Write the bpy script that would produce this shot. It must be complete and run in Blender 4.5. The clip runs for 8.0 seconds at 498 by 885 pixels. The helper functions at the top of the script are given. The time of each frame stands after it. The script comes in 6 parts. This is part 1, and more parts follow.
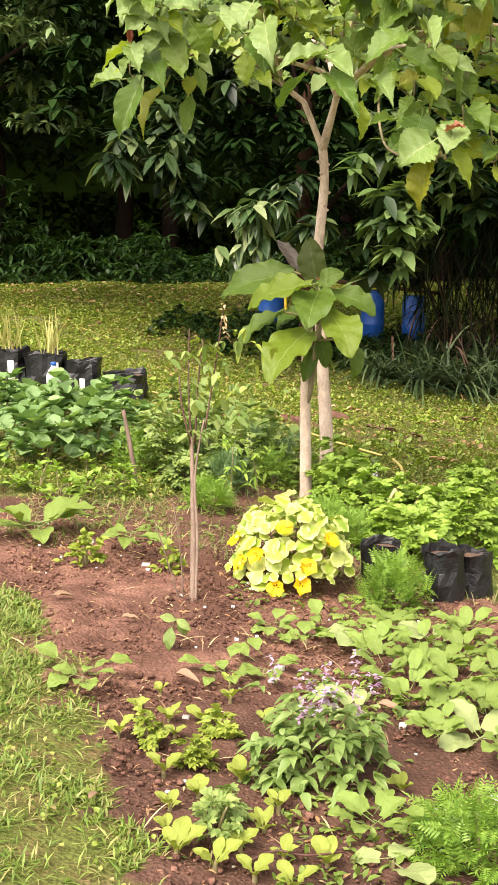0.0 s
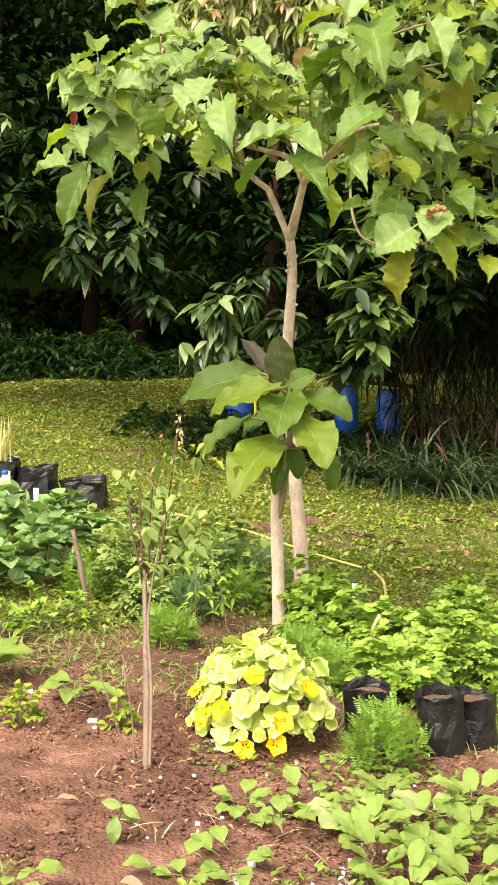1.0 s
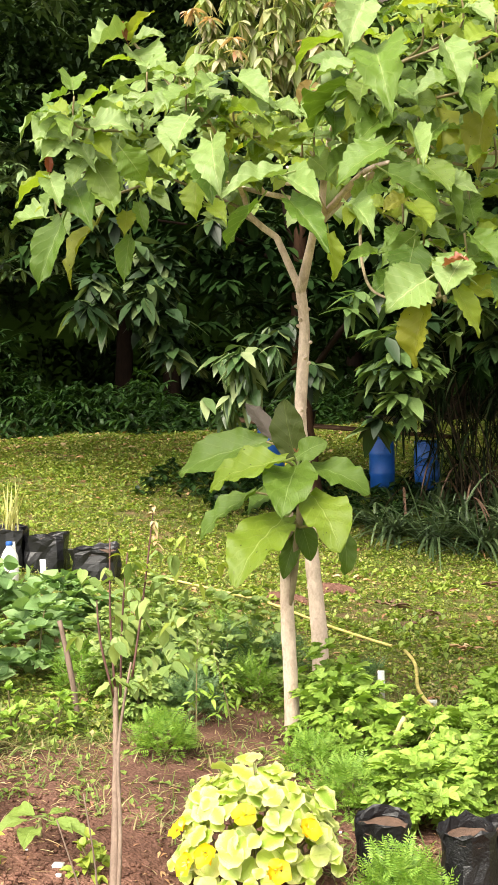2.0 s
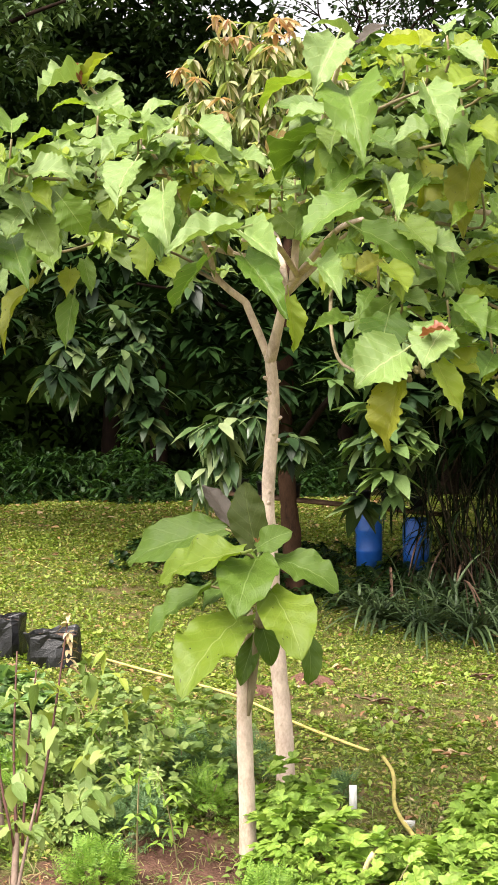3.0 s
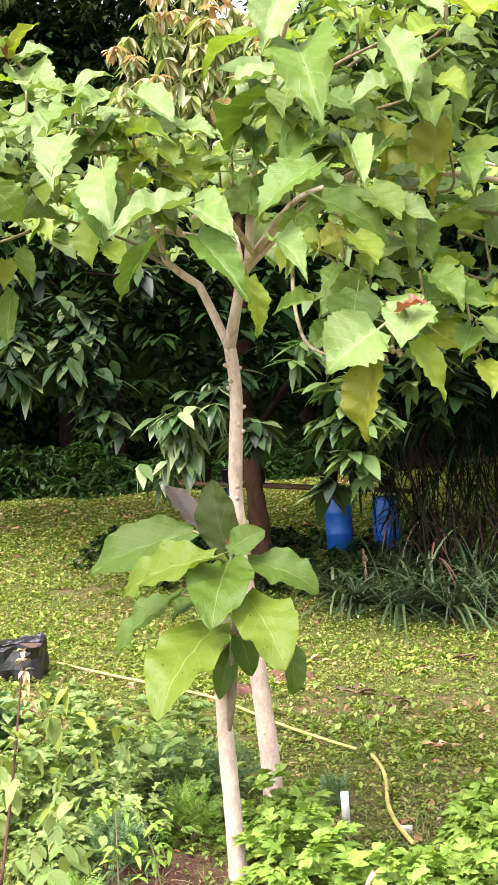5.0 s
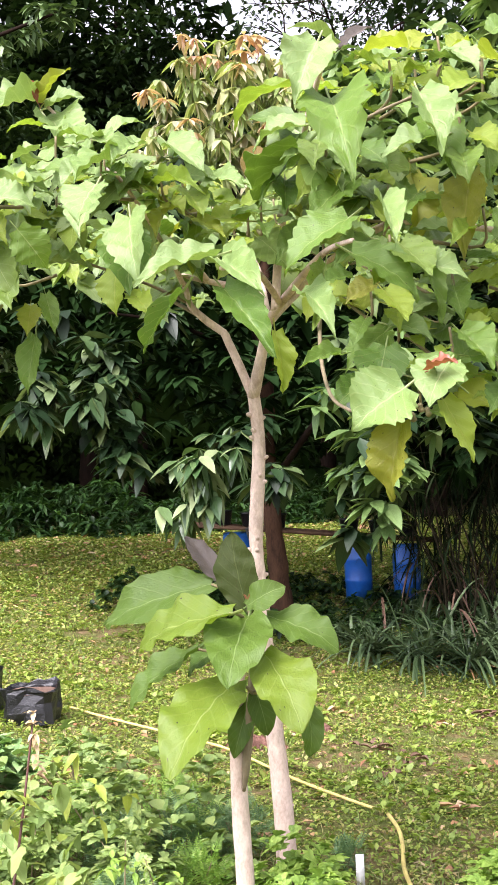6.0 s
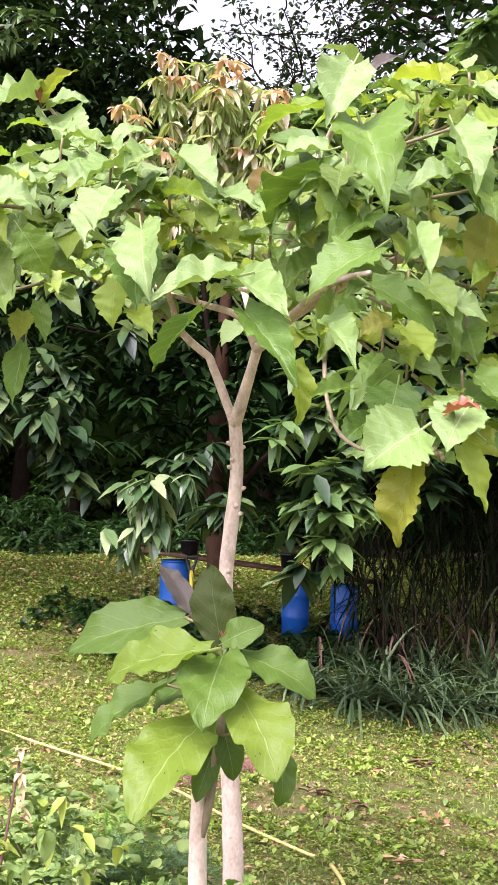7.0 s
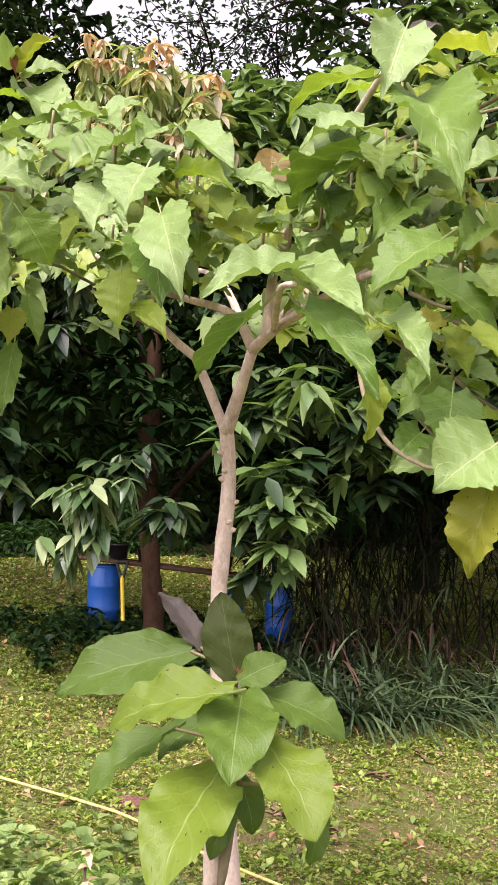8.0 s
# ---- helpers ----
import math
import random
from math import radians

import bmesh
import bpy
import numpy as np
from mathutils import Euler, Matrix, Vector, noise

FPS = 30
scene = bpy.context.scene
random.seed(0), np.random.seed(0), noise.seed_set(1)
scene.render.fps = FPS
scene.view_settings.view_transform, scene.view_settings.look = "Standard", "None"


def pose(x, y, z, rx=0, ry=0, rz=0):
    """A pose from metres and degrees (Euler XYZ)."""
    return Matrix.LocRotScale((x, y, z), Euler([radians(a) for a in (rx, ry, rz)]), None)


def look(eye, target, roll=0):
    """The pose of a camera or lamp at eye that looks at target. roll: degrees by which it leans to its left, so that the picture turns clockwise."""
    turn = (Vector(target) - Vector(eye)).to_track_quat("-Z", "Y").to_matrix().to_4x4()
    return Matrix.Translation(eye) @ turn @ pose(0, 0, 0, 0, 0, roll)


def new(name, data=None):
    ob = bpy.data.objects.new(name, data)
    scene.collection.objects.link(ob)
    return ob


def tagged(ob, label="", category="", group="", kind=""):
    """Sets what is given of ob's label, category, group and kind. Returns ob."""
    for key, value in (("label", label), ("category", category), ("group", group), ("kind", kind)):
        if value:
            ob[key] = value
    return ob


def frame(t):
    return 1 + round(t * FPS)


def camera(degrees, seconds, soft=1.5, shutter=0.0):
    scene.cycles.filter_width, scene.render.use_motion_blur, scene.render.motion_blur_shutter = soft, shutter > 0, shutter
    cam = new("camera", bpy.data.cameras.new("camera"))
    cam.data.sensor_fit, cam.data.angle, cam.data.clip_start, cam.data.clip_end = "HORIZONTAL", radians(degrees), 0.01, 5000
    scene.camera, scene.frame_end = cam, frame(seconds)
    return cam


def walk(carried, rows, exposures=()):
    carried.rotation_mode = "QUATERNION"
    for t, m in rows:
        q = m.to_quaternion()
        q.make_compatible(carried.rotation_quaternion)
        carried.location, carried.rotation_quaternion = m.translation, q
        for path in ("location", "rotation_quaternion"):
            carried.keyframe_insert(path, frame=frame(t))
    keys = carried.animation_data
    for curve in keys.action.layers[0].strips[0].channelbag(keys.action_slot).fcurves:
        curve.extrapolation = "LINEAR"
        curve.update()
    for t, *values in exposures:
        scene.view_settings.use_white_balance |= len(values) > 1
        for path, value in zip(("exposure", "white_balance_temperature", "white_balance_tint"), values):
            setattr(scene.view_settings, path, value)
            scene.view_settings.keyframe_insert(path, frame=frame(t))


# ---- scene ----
cam = camera(23.0, 8.0, soft=1.55)
PATH = [
    (0, (0.59, 0.891, 1.373), (0.475, 2.864, 1.063), 0.2),
    (0.5, (0.634, 1.197, 1.409), (0.47, 3.177, 1.181), -1.4),
    (1, (0.595, 1.584, 1.411), (0.523, 3.576, 1.248), -0.7),
    (1.2, (0.586, 1.716, 1.427), (0.525, 3.71, 1.282), -2.9),
    (2.3, (0.837, 2.385, 1.524), (0.659, 4.376, 1.46), -1.8),
    (2.5, (0.863, 2.476, 1.532), (0.678, 4.467, 1.494), -2.4),
    (3, (0.869, 2.821, 1.558), (0.729, 4.816, 1.574), -0.7),
    (3.5, (0.981, 2.911, 1.582), (0.753, 4.898, 1.556), -2.1),
    (4, (0.996, 2.986, 1.564), (0.72, 4.967, 1.52), -3.3),
    (4.5, (0.822, 3.111, 1.601), (0.73, 5.108, 1.584), -3.0),
    (4.7, (0.833, 3.135, 1.595), (0.763, 5.134, 1.573), -4.0),
    (5.8, (0.831, 3.232, 1.642), (0.731, 5.229, 1.68), -3.6),
    (6, (0.826, 3.24, 1.648), (0.72, 5.237, 1.698), -2.7),
    (6.5, (0.783, 3.25, 1.655), (0.698, 5.248, 1.706), -0.8),
    (7, (0.613, 3.401, 1.662), (0.626, 5.398, 1.757), 1.7),
    (7.5, (0.337, 3.695, 1.74), (0.473, 5.69, 1.804), 1.3),
    (8, (0.259, 3.846, 1.732), (0.444, 5.836, 1.82), 1.0),
]
EXPOSURES = [(0.0, 1.69, 7150, 16), (1.2, 1.79, 7450, 10), (2.5, 1.9, 6800, 11), (3.0, 1.87, 6750, 14), (3.5, 2.1, 6450, 18), (4.7, 2.12, 6350, 19), (6.0, 2.09, 6050, 24), (6.5, 2.17, 5950, 28), (7.0, 2.08, 5980, 28), (7.5, 1.81, 6250, 29), (8.0, 1.75, 6350, 29)]
walk(cam, [(t, look(eye, target, roll)) for t, eye, target, roll in PATH], EXPOSURES)

# ---- light ----
world = bpy.data.worlds.new("overcast_sky")
scene.world = world
world.use_nodes = True
wn, wl = world.node_tree.nodes, world.node_tree.links
sky = wn.new("ShaderNodeTexSky")
sky.sky_type, sky.sun_disc = "NISHITA", False
sky.sun_elevation, sky.sun_rotation = radians(52), radians(209)
sky.dust_density, sky.air_density = 4.0, 1.0
grey = wn.new("ShaderNodeRGBToBW")
veil = wn.new("ShaderNodeMixRGB")
veil.inputs[0].default_value = 0.93
wl.new(sky.outputs[0], grey.inputs[0])
wl.new(sky.outputs[0], veil.inputs[1])
wl.new(grey.outputs[0], veil.inputs[2])
wl.new(veil.outputs[0], wn["Background"].inputs[0])
wn["Background"].inputs[1].default_value = 0.15

sun = new("sun", bpy.data.lights.new("sun", "SUN"))
sun.data.energy, sun.data.angle, sun.data.color = 1.5, radians(38), (1.0, 0.94, 0.8)
sun.matrix_world = look((-2.5, -5.0, 8.5), (0, 0, 0))

# ---- small tools ----
TAN = math.tan(radians(7.0))


def smooth(a, b, v):
    s = np.clip((v - a) / (b - a), 0, 1)
    return s * s * (3 - 2 * s)


def ground_z(x, y):
    """The ground falls to one side in front and rises to a level bank at the back."""
    w = smooth(12.0, 21.0, y)
    return float(-TAN * 9 * np.tanh((x - 0.4) / 9) * (1 - w) + 0.84 * w)


def ground_a(x, y):
    w = smooth(12.0, 21.0, y)
    return -TAN * 9 * np.tanh((x - 0.4) / 9) * (1 - w) + 0.84 * w


def empty(name, x, y, z=None, **tags):
    ob = new(name)
    ob.empty_display_size = 0.05
    ob.location = (x, y, ground_z(x, y) if z is None else z)
    return tagged(ob, **tags)


def put(name, me, material, parent=None, label=""):
    """Links a mesh made in world coordinates (or in its parent's, where it has one) as one object."""
    ob = new(name, me)
    if material and not me.materials:
        me.materials.append(material)
    if parent:
        ob.parent = parent
    return tagged(ob, label=label)


def part(name, bm, material, parent=None, label="", flat=False):
    me = bpy.data.meshes.new(name)
    bm.to_mesh(me)
    bm.free()
    if not flat:
        me.polygons.foreach_set("use_smooth", [True] * len(me.polygons))
    return put(name, me, material, parent, label)


def raw_mesh(name, verts, quads, uv=None):
    """verts (n,3), quads (m,4), uv (n,2) per vertex."""
    me = bpy.data.meshes.new(name)
    n, m = len(verts), len(quads)
    me.vertices.add(n)
    me.vertices.foreach_set("co", np.ascontiguousarray(verts, dtype=np.float32).ravel())
    me.loops.add(4 * m)
    me.loops.foreach_set("vertex_index", np.ascontiguousarray(quads, dtype=np.int32).ravel())
    me.polygons.add(m)
    me.polygons.foreach_set("loop_start", np.arange(0, 4 * m, 4, dtype=np.int32))
    me.polygons.foreach_set("loop_total", np.full(m, 4, dtype=np.int32))
    me.polygons.foreach_set("use_smooth", np.ones(m, dtype=bool))
    if uv is not None:
        layer = me.uv_layers.new(name="UVMap")
        layer.data.foreach_set("uv", np.ascontiguousarray(uv, dtype=np.float32)[np.asarray(quads).ravel()].ravel())
    me.update(calc_edges=True)
    return me


def unit(v):
    return v / np.maximum(np.linalg.norm(v, axis=-1, keepdims=True), 1e-9)


def outline(kind, s):
    """Half width along a leaf, 0 to 1 of its length, largest about 1."""
    if kind == "lance":
        return np.sin(np.pi * s ** 0.85) ** 0.9
    if kind == "blade":
        return (1 - s) ** 0.55 * np.minimum(1, 0.55 + 2 * s)
    if kind == "round":
        return np.sqrt(np.clip(1 - (2 * s - 1) ** 2, 0, 1))
    if kind == "spoon":
        return 0.16 + 0.84 * np.clip(np.sin(np.pi * np.clip((s - 0.28) / 0.72, 0, 1)), 0, 1) ** 0.7 * (s > 0.28)
    if kind == "paddle":
        return np.sin(np.pi * np.clip(s * 0.93 + 0.07, 0, 1) ** 0.86) ** 0.5
    if kind == "oval":
        return np.sin(np.pi * np.clip(s * 0.97 + 0.03, 0, 1) ** 0.84) ** 0.66
    if kind == "tree":
        return np.sin(np.pi * np.clip(s * 0.96 + 0.04, 0, 1) ** 0.64) ** 0.82 * (1 - 0.4 * smooth(0.7, 0.95, s))
    if kind == "heart":
        return np.sin(np.pi * np.clip(s * 0.95 + 0.05, 0, 1) ** 0.74) ** 0.78
    return np.sin(np.pi * s ** 0.7) ** 0.85


def leaf_cloud(name, base, way, nrm, length, width, droop=0.25, fold=0.18, kind="ovate", rows=5, wavy=0.0, rng=None):
    """Many leaves in one mesh: each a folded, drooping blade of rows x 3 vertices."""
    base, way, nrm = (np.asarray(a, dtype=float).reshape(-1, 3) for a in (base, way, nrm))
    n = len(base)
    length, width, droop = (np.broadcast_to(np.asarray(a, dtype=float), (n,)) for a in (length, width, droop))
    way = unit(way)
    side = unit(np.cross(way, nrm + 1e-6))
    up = np.cross(side, way)
    s = np.linspace(0, 1, rows)
    w = outline(kind, s)
    w[-1] = max(w[-1] * 0.2, 0.02)
    w[0] = max(w[0], 0.06)
    mid = base[:, None] + way[:, None] * (length[:, None] * s)[..., None]
    mid = mid - np.array([0, 0, 1.0]) * (droop * length)[:, None, None] * (s ** 2)[None, :, None]
    half = (0.5 * width[:, None] * w)[..., None]
    lift = up[:, None] * half * fold * 2
    if wavy and rng is not None:
        lift = lift + up[:, None] * (rng.normal(0, wavy, (n, rows, 1)) * width[:, None, None])
    v = np.stack([mid - side[:, None] * half + lift, mid, mid + side[:, None] * half + lift], 2)
    u = np.broadcast_to(np.array([0, 0.5, 1.0]), (n, rows, 3))
    t = np.broadcast_to(s[None, :, None], (n, rows, 3))
    k = (np.arange(n) * rows * 3)[:, None, None] + (np.arange(rows - 1) * 3)[None, :, None] + np.arange(2)[None, None, :]
    quads = np.stack([k, k + 1, k + 4, k + 3], -1).reshape(-1, 4)
    return raw_mesh(name, v.reshape(-1, 3), quads, np.stack([u, t], -1).reshape(-1, 2))


def kites(name, base, way, nrm, length, width, droop=0.2):
    """Very many small leaves in one mesh, each a single bent four-sided blade."""
    n = len(base)
    length, width, droop = (np.broadcast_to(np.asarray(a, dtype=float), (n,))[:, None] for a in (length, width, droop))
    way = unit(way)
    side = unit(np.cross(way, nrm + 1e-6))
    up = np.cross(side, way)
    mid = base + way * length * 0.42 + up * width * 0.22
    tip = base + way * length - np.array([0, 0, 1.0]) * droop * length
    v = np.stack([base, mid + side * width * 0.5, tip, mid - side * width * 0.5], 1).reshape(-1, 3)
    uv = np.tile(np.array([(0.5, 0), (1, 0.42), (0.5, 1), (0, 0.42)]), (n, 1))
    return raw_mesh(name, v, np.arange(4 * n).reshape(-1, 4), uv)


def whorls(points, count, lift, spread, rng, lean=None):
    """Ways and normals of count leaves round each point. lift: mean rise of a leaf (-1 hangs, 1 stands)."""
    p = np.repeat(np.asarray(points, dtype=float).reshape(-1, 3), count, axis=0)
    n = len(p)
    az = rng.uniform(0, 2 * np.pi, n)
    rise = np.clip(rng.normal(lift, spread, n), -0.98, 0.98)
    flat = np.sqrt(1 - rise ** 2)
    way = np.stack([flat * np.cos(az), flat * np.sin(az), rise], 1)
    if lean is not None:
        way = unit(way + np.asarray(lean))
    nrm = np.stack([-0.5 * rise * np.cos(az), -0.5 * rise * np.sin(az), np.full(n, 1.0)], 1) + rng.normal(0, 0.18, (n, 3))
    return p, way, nrm


def blob(centre, radii, count, rng, shell=0.55):
    """Points in the outer part of an ellipsoid."""
    d = unit(rng.normal(0, 1, (count, 3)))
    r = rng.uniform(shell, 1, (count, 1))
    return np.asarray(centre) + d * r * np.asarray(radii)


def tube(points, radii, sides=8, knots=0.0, seed=0):
    """A tapered, slightly uneven stem through the points, closed at both ends."""
    rng = np.random.default_rng(seed)
    pts = [Vector(p) for p in points]
    fine, rad = [], []
    for i in range(len(pts) - 1):
        a, b = pts[max(i - 1, 0)], pts[i]
        c, d = pts[i + 1], pts[min(i + 2, len(pts) - 1)]
        steps = max(2, int((c - b).length / 0.05)) if knots else 4
        steps = min(steps, 14)
        for j in range(steps):
            t = j / steps
            fine.append(0.5 * ((2 * b) + (c - a) * t + (2 * a - 5 * b + 4 * c - d) * t * t + (3 * b - a - 3 * c + d) * t ** 3))
            rad.append(radii[i] * (1 - t) + radii[i + 1] * t)
    fine.append(pts[-1])
    rad.append(radii[-1])
    bm = bmesh.new()
    rings = []
    for i, p in enumerate(fine):
        way = (fine[min(i + 1, len(fine) - 1)] - fine[max(i - 1, 0)]).normalized()
        s = way.orthogonal().normalized() if i == 0 else (side - way * side.dot(way)).normalized()
        side = s
        o = way.cross(s)
        swell = 1 + knots * rng.normal()
        ring = []
        for k in range(sides):
            a = 2 * math.pi * k / sides
            r = rad[i] * swell * (1 + 0.5 * knots * rng.normal())
            ring.append(bm.verts.new(p + (s * math.cos(a) + o * math.sin(a)) * r))
        rings.append(ring)
    for r0, r1 in zip(rings, rings[1:]):
        for k in range(sides):
            bm.faces.new((r0[k], r0[(k + 1) % sides], r1[(k + 1) % sides], r1[k]))
    bm.faces.new(rings[0][::-1])
    bm.faces.new(rings[-1])
    return bm


def join_bm(parts):
    """Several bmeshes into one."""
    out = bmesh.new()
    for b in parts:
        me = bpy.data.meshes.new("tmp")
        b.to_mesh(me)
        b.free()
        out.from_mesh(me)
        bpy.data.meshes.remove(me)
    return out


# ---- materials ----
def nodes(name):
    m = bpy.data.materials.new(name)
    m.use_nodes = True
    t = m.node_tree
    return m, t.nodes, t.links, t.nodes["Principled BSDF"]


def math_node(n, l, op, a, b=None, c=None):
    k = n.new("ShaderNodeMath")
    k.operation = op
    for i, v in enumerate((a, b, c)):
        if v is None:
            continue
        if isinstance(v, (int, float)):
            k.inputs[i].default_value = v
        else:
            l.new(v, k.inputs[i])
    return k.outputs[0]


def mix_colour(n, l, fac, a, b, mode="MIX"):
    k = n.new("ShaderNodeMixRGB")
    k.blend_type = mode
    for i, v in enumerate((fac, a, b)):
        if isinstance(v, (int, float)):
            k.inputs[i].default_value = v
        elif isinstance(v, tuple):
            k.inputs[i].default_value = (*v, 1)
        else:
            l.new(v, k.inputs[i])
    return k.outputs[0]


def noise_node(n, l, scale, detail=4.0, rough=0.6, coords=None):
    k = n.new("ShaderNodeTexNoise")
    k.inputs["Scale"].default_value, k.inputs["Detail"].default_value, k.inputs["Roughness"].default_value = scale, detail, rough
    if coords is not None:
        l.new(coords, k.inputs["Vector"])
    return k.outputs[0]


def ramp(n, l, fac, stops):
    k = n.new("ShaderNodeValToRGB")
    el = k.color_ramp.elements
    while len(el) < len(stops):
        el.new(0.5)
    for e, (p, c) in zip(el, stops):
        e.position, e.color = p, (*c, 1)
    l.new(fac, k.inputs[0])
    return k.outputs[0]


def bump(n, l, height, strength, distance, bsdf):
    k = n.new("ShaderNodeBump")
    k.inputs["Strength"].default_value, k.inputs["Distance"].default_value = strength, distance
    l.new(height, k.inputs["Height"])
    l.new(k.outputs[0], bsdf.inputs["Normal"])


def leaf_material(name, colours, vein=(0.35, 0.42, 0.16), ribs=0.0, per="island", through_light=0.3, gloss=0.42, edge=None, stain=None, spec=0.45, spots=0.0, mid=0.6):
    """Leaf: colour varies from leaf to leaf, pale midrib and side veins, light passes through the blade."""
    m, n, l, b = nodes(name)
    uv = n.new("ShaderNodeTexCoord")
    sep = n.new("ShaderNodeSeparateXYZ")
    l.new(uv.outputs["UV"], sep.inputs[0])
    across = math_node(n, l, "MULTIPLY", math_node(n, l, "ABSOLUTE", math_node(n, l, "SUBTRACT", sep.outputs[0], 0.5)), 2.0)
    if per == "island":
        rnd = n.new("ShaderNodeNewGeometry").outputs["Random Per Island"]
    else:
        rnd = n.new("ShaderNodeObjectInfo").outputs["Random"]
    k = len(colours)
    colour = ramp(n, l, rnd, [(i / max(k - 1, 1), c) for i, c in enumerate(colours)])
    patch = noise_node(n, l, 9.0, 3.0, 0.6, uv.outputs["Object"])
    colour = mix_colour(n, l, math_node(n, l, "MULTIPLY", math_node(n, l, "SUBTRACT", patch, 0.35), 0.9), colour, (colours[0][0] * 1.35, colours[0][1] * 1.1, colours[0][2]))
    if edge:
        e = math_node(n, l, "ADD", across, math_node(n, l, "MULTIPLY", math_node(n, l, "SUBTRACT", noise_node(n, l, 30.0, 2.0, 0.5, uv.outputs["Object"]), 0.5), 1.1))
        colour = mix_colour(n, l, math_node(n, l, "SMOOTH_MIN", math_node(n, l, "MAXIMUM", math_node(n, l, "MULTIPLY", math_node(n, l, "SUBTRACT", e, 0.35), 2.0), 0.0), 1.0, 0.1), colour, edge)
    if stain:
        s = noise_node(n, l, 22.0, 4.0, 0.7, uv.outputs["Object"])
        f = math_node(n, l, "MULTIPLY", math_node(n, l, "GREATER_THAN", s, 0.64), 0.6)
        colour = mix_colour(n, l, f, colour, stain)
    if spots:
        cell = n.new("ShaderNodeTexVoronoi")
        cell.voronoi_dimensions = "2D"
        cell.inputs["Scale"].default_value = 6.0
        shift = n.new("ShaderNodeVectorMath")
        shift.operation = "ADD"
        l.new(uv.outputs["UV"], shift.inputs[0])
        l.new(math_node(n, l, "MULTIPLY", rnd, 40.0), shift.inputs[1])
        l.new(shift.outputs[0], cell.inputs["Vector"])
        pick = n.new("ShaderNodeSeparateXYZ")
        l.new(cell.outputs["Color"], pick.inputs[0])
        rag = math_node(n, l, "ADD", cell.outputs["Distance"], math_node(n, l, "MULTIPLY", noise_node(n, l, 30.0, 2.0, 0.5, uv.outputs["Object"]), 0.14))
        hole = math_node(n, l, "MULTIPLY", math_node(n, l, "LESS_THAN", rag, spots), math_node(n, l, "GREATER_THAN", pick.outputs[0], 0.72))
        colour = mix_colour(n, l, hole, colour, (0.03, 0.022, 0.01))
    rib = math_node(n, l, "MAXIMUM", math_node(n, l, "SUBTRACT", 1.0, math_node(n, l, "MULTIPLY", across, 28.0)), 0.0)
    height = rib
    if ribs:
        side = math_node(n, l, "SINE", math_node(n, l, "MULTIPLY", math_node(n, l, "SUBTRACT", math_node(n, l, "MULTIPLY", sep.outputs[1], ribs), math_node(n, l, "MULTIPLY", across, ribs * 0.32)), 6.283))
        side = math_node(n, l, "MAXIMUM", math_node(n, l, "MULTIPLY", math_node(n, l, "SUBTRACT", side, 0.86), 4.0), 0.0)
        height = math_node(n, l, "ADD", rib, math_node(n, l, "MULTIPLY", side, 0.6))
        colour = mix_colour(n, l, math_node(n, l, "MULTIPLY", side, 0.26), colour, vein)
        colour = mix_colour(n, l, math_node(n, l, "MINIMUM", math_node(n, l, "MULTIPLY", rib, mid), 1.0), colour, vein)
        height = math_node(n, l, "ADD", height, math_node(n, l, "MULTIPLY", noise_node(n, l, 26.0, 4.0, 0.65, uv.outputs["Object"]), 1.6))
    bump(n, l, height, 0.4, 0.005, b)
    l.new(colour, b.inputs["Base Color"])
    b.inputs["Roughness"].default_value = gloss
    b.inputs["Specular IOR Level"].default_value = spec
    tr = n.new("ShaderNodeBsdfTranslucent")
    l.new(mix_colour(n, l, 1.0, colour, (1.15, 1.2, 0.55), "MULTIPLY"), tr.inputs[0])
    mx = n.new("ShaderNodeMixShader")
    mx.inputs[0].default_value = through_light
    l.new(b.outputs[0], mx.inputs[1])
    l.new(tr.outputs[0], mx.inputs[2])
    last = mx.outputs[0]
    l.new(last, n["Material Output"].inputs[0])
    return m


def rough_material(name, a, b_, scale, rough=0.85, relief=0.5, metal=0.0, stretch=None, distance=0.01, dirt=None, spec=0.5):
    """Plain surface in two tones, with coarse and fine variation and relief."""
    m, n, l, b = nodes(name)
    tc = n.new("ShaderNodeTexCoord")
    co = tc.outputs["Object"]
    if stretch:
        mp = n.new("ShaderNodeMapping")
        mp.inputs["Scale"].default_value = stretch
        l.new(co, mp.inputs[0])
        co = mp.outputs[0]
    big = noise_node(n, l, scale, 5.0, 0.65, co)
    fine = noise_node(n, l, scale * 7, 4.0, 0.6, co)
    f = math_node(n, l, "ADD", math_node(n, l, "MULTIPLY", big, 0.65), math_node(n, l, "MULTIPLY", fine, 0.35))
    colour = ramp(n, l, f, [(0.34, a), (0.66, b_)])
    if dirt:
        d = noise_node(n, l, scale * 0.45, 6.0, 0.7, co)
        colour = mix_colour(n, l, math_node(n, l, "MULTIPLY", math_node(n, l, "MAXIMUM", math_node(n, l, "SUBTRACT", d, 0.52), 0.0), 4.0), colour, dirt)
    l.new(colour, b.inputs["Base Color"])
    b.inputs["Roughness"].default_value, b.inputs["Metallic"].default_value = rough, metal
    b.inputs["Specular IOR Level"].default_value = spec
    bump(n, l, f, relief, distance, b)
    return m


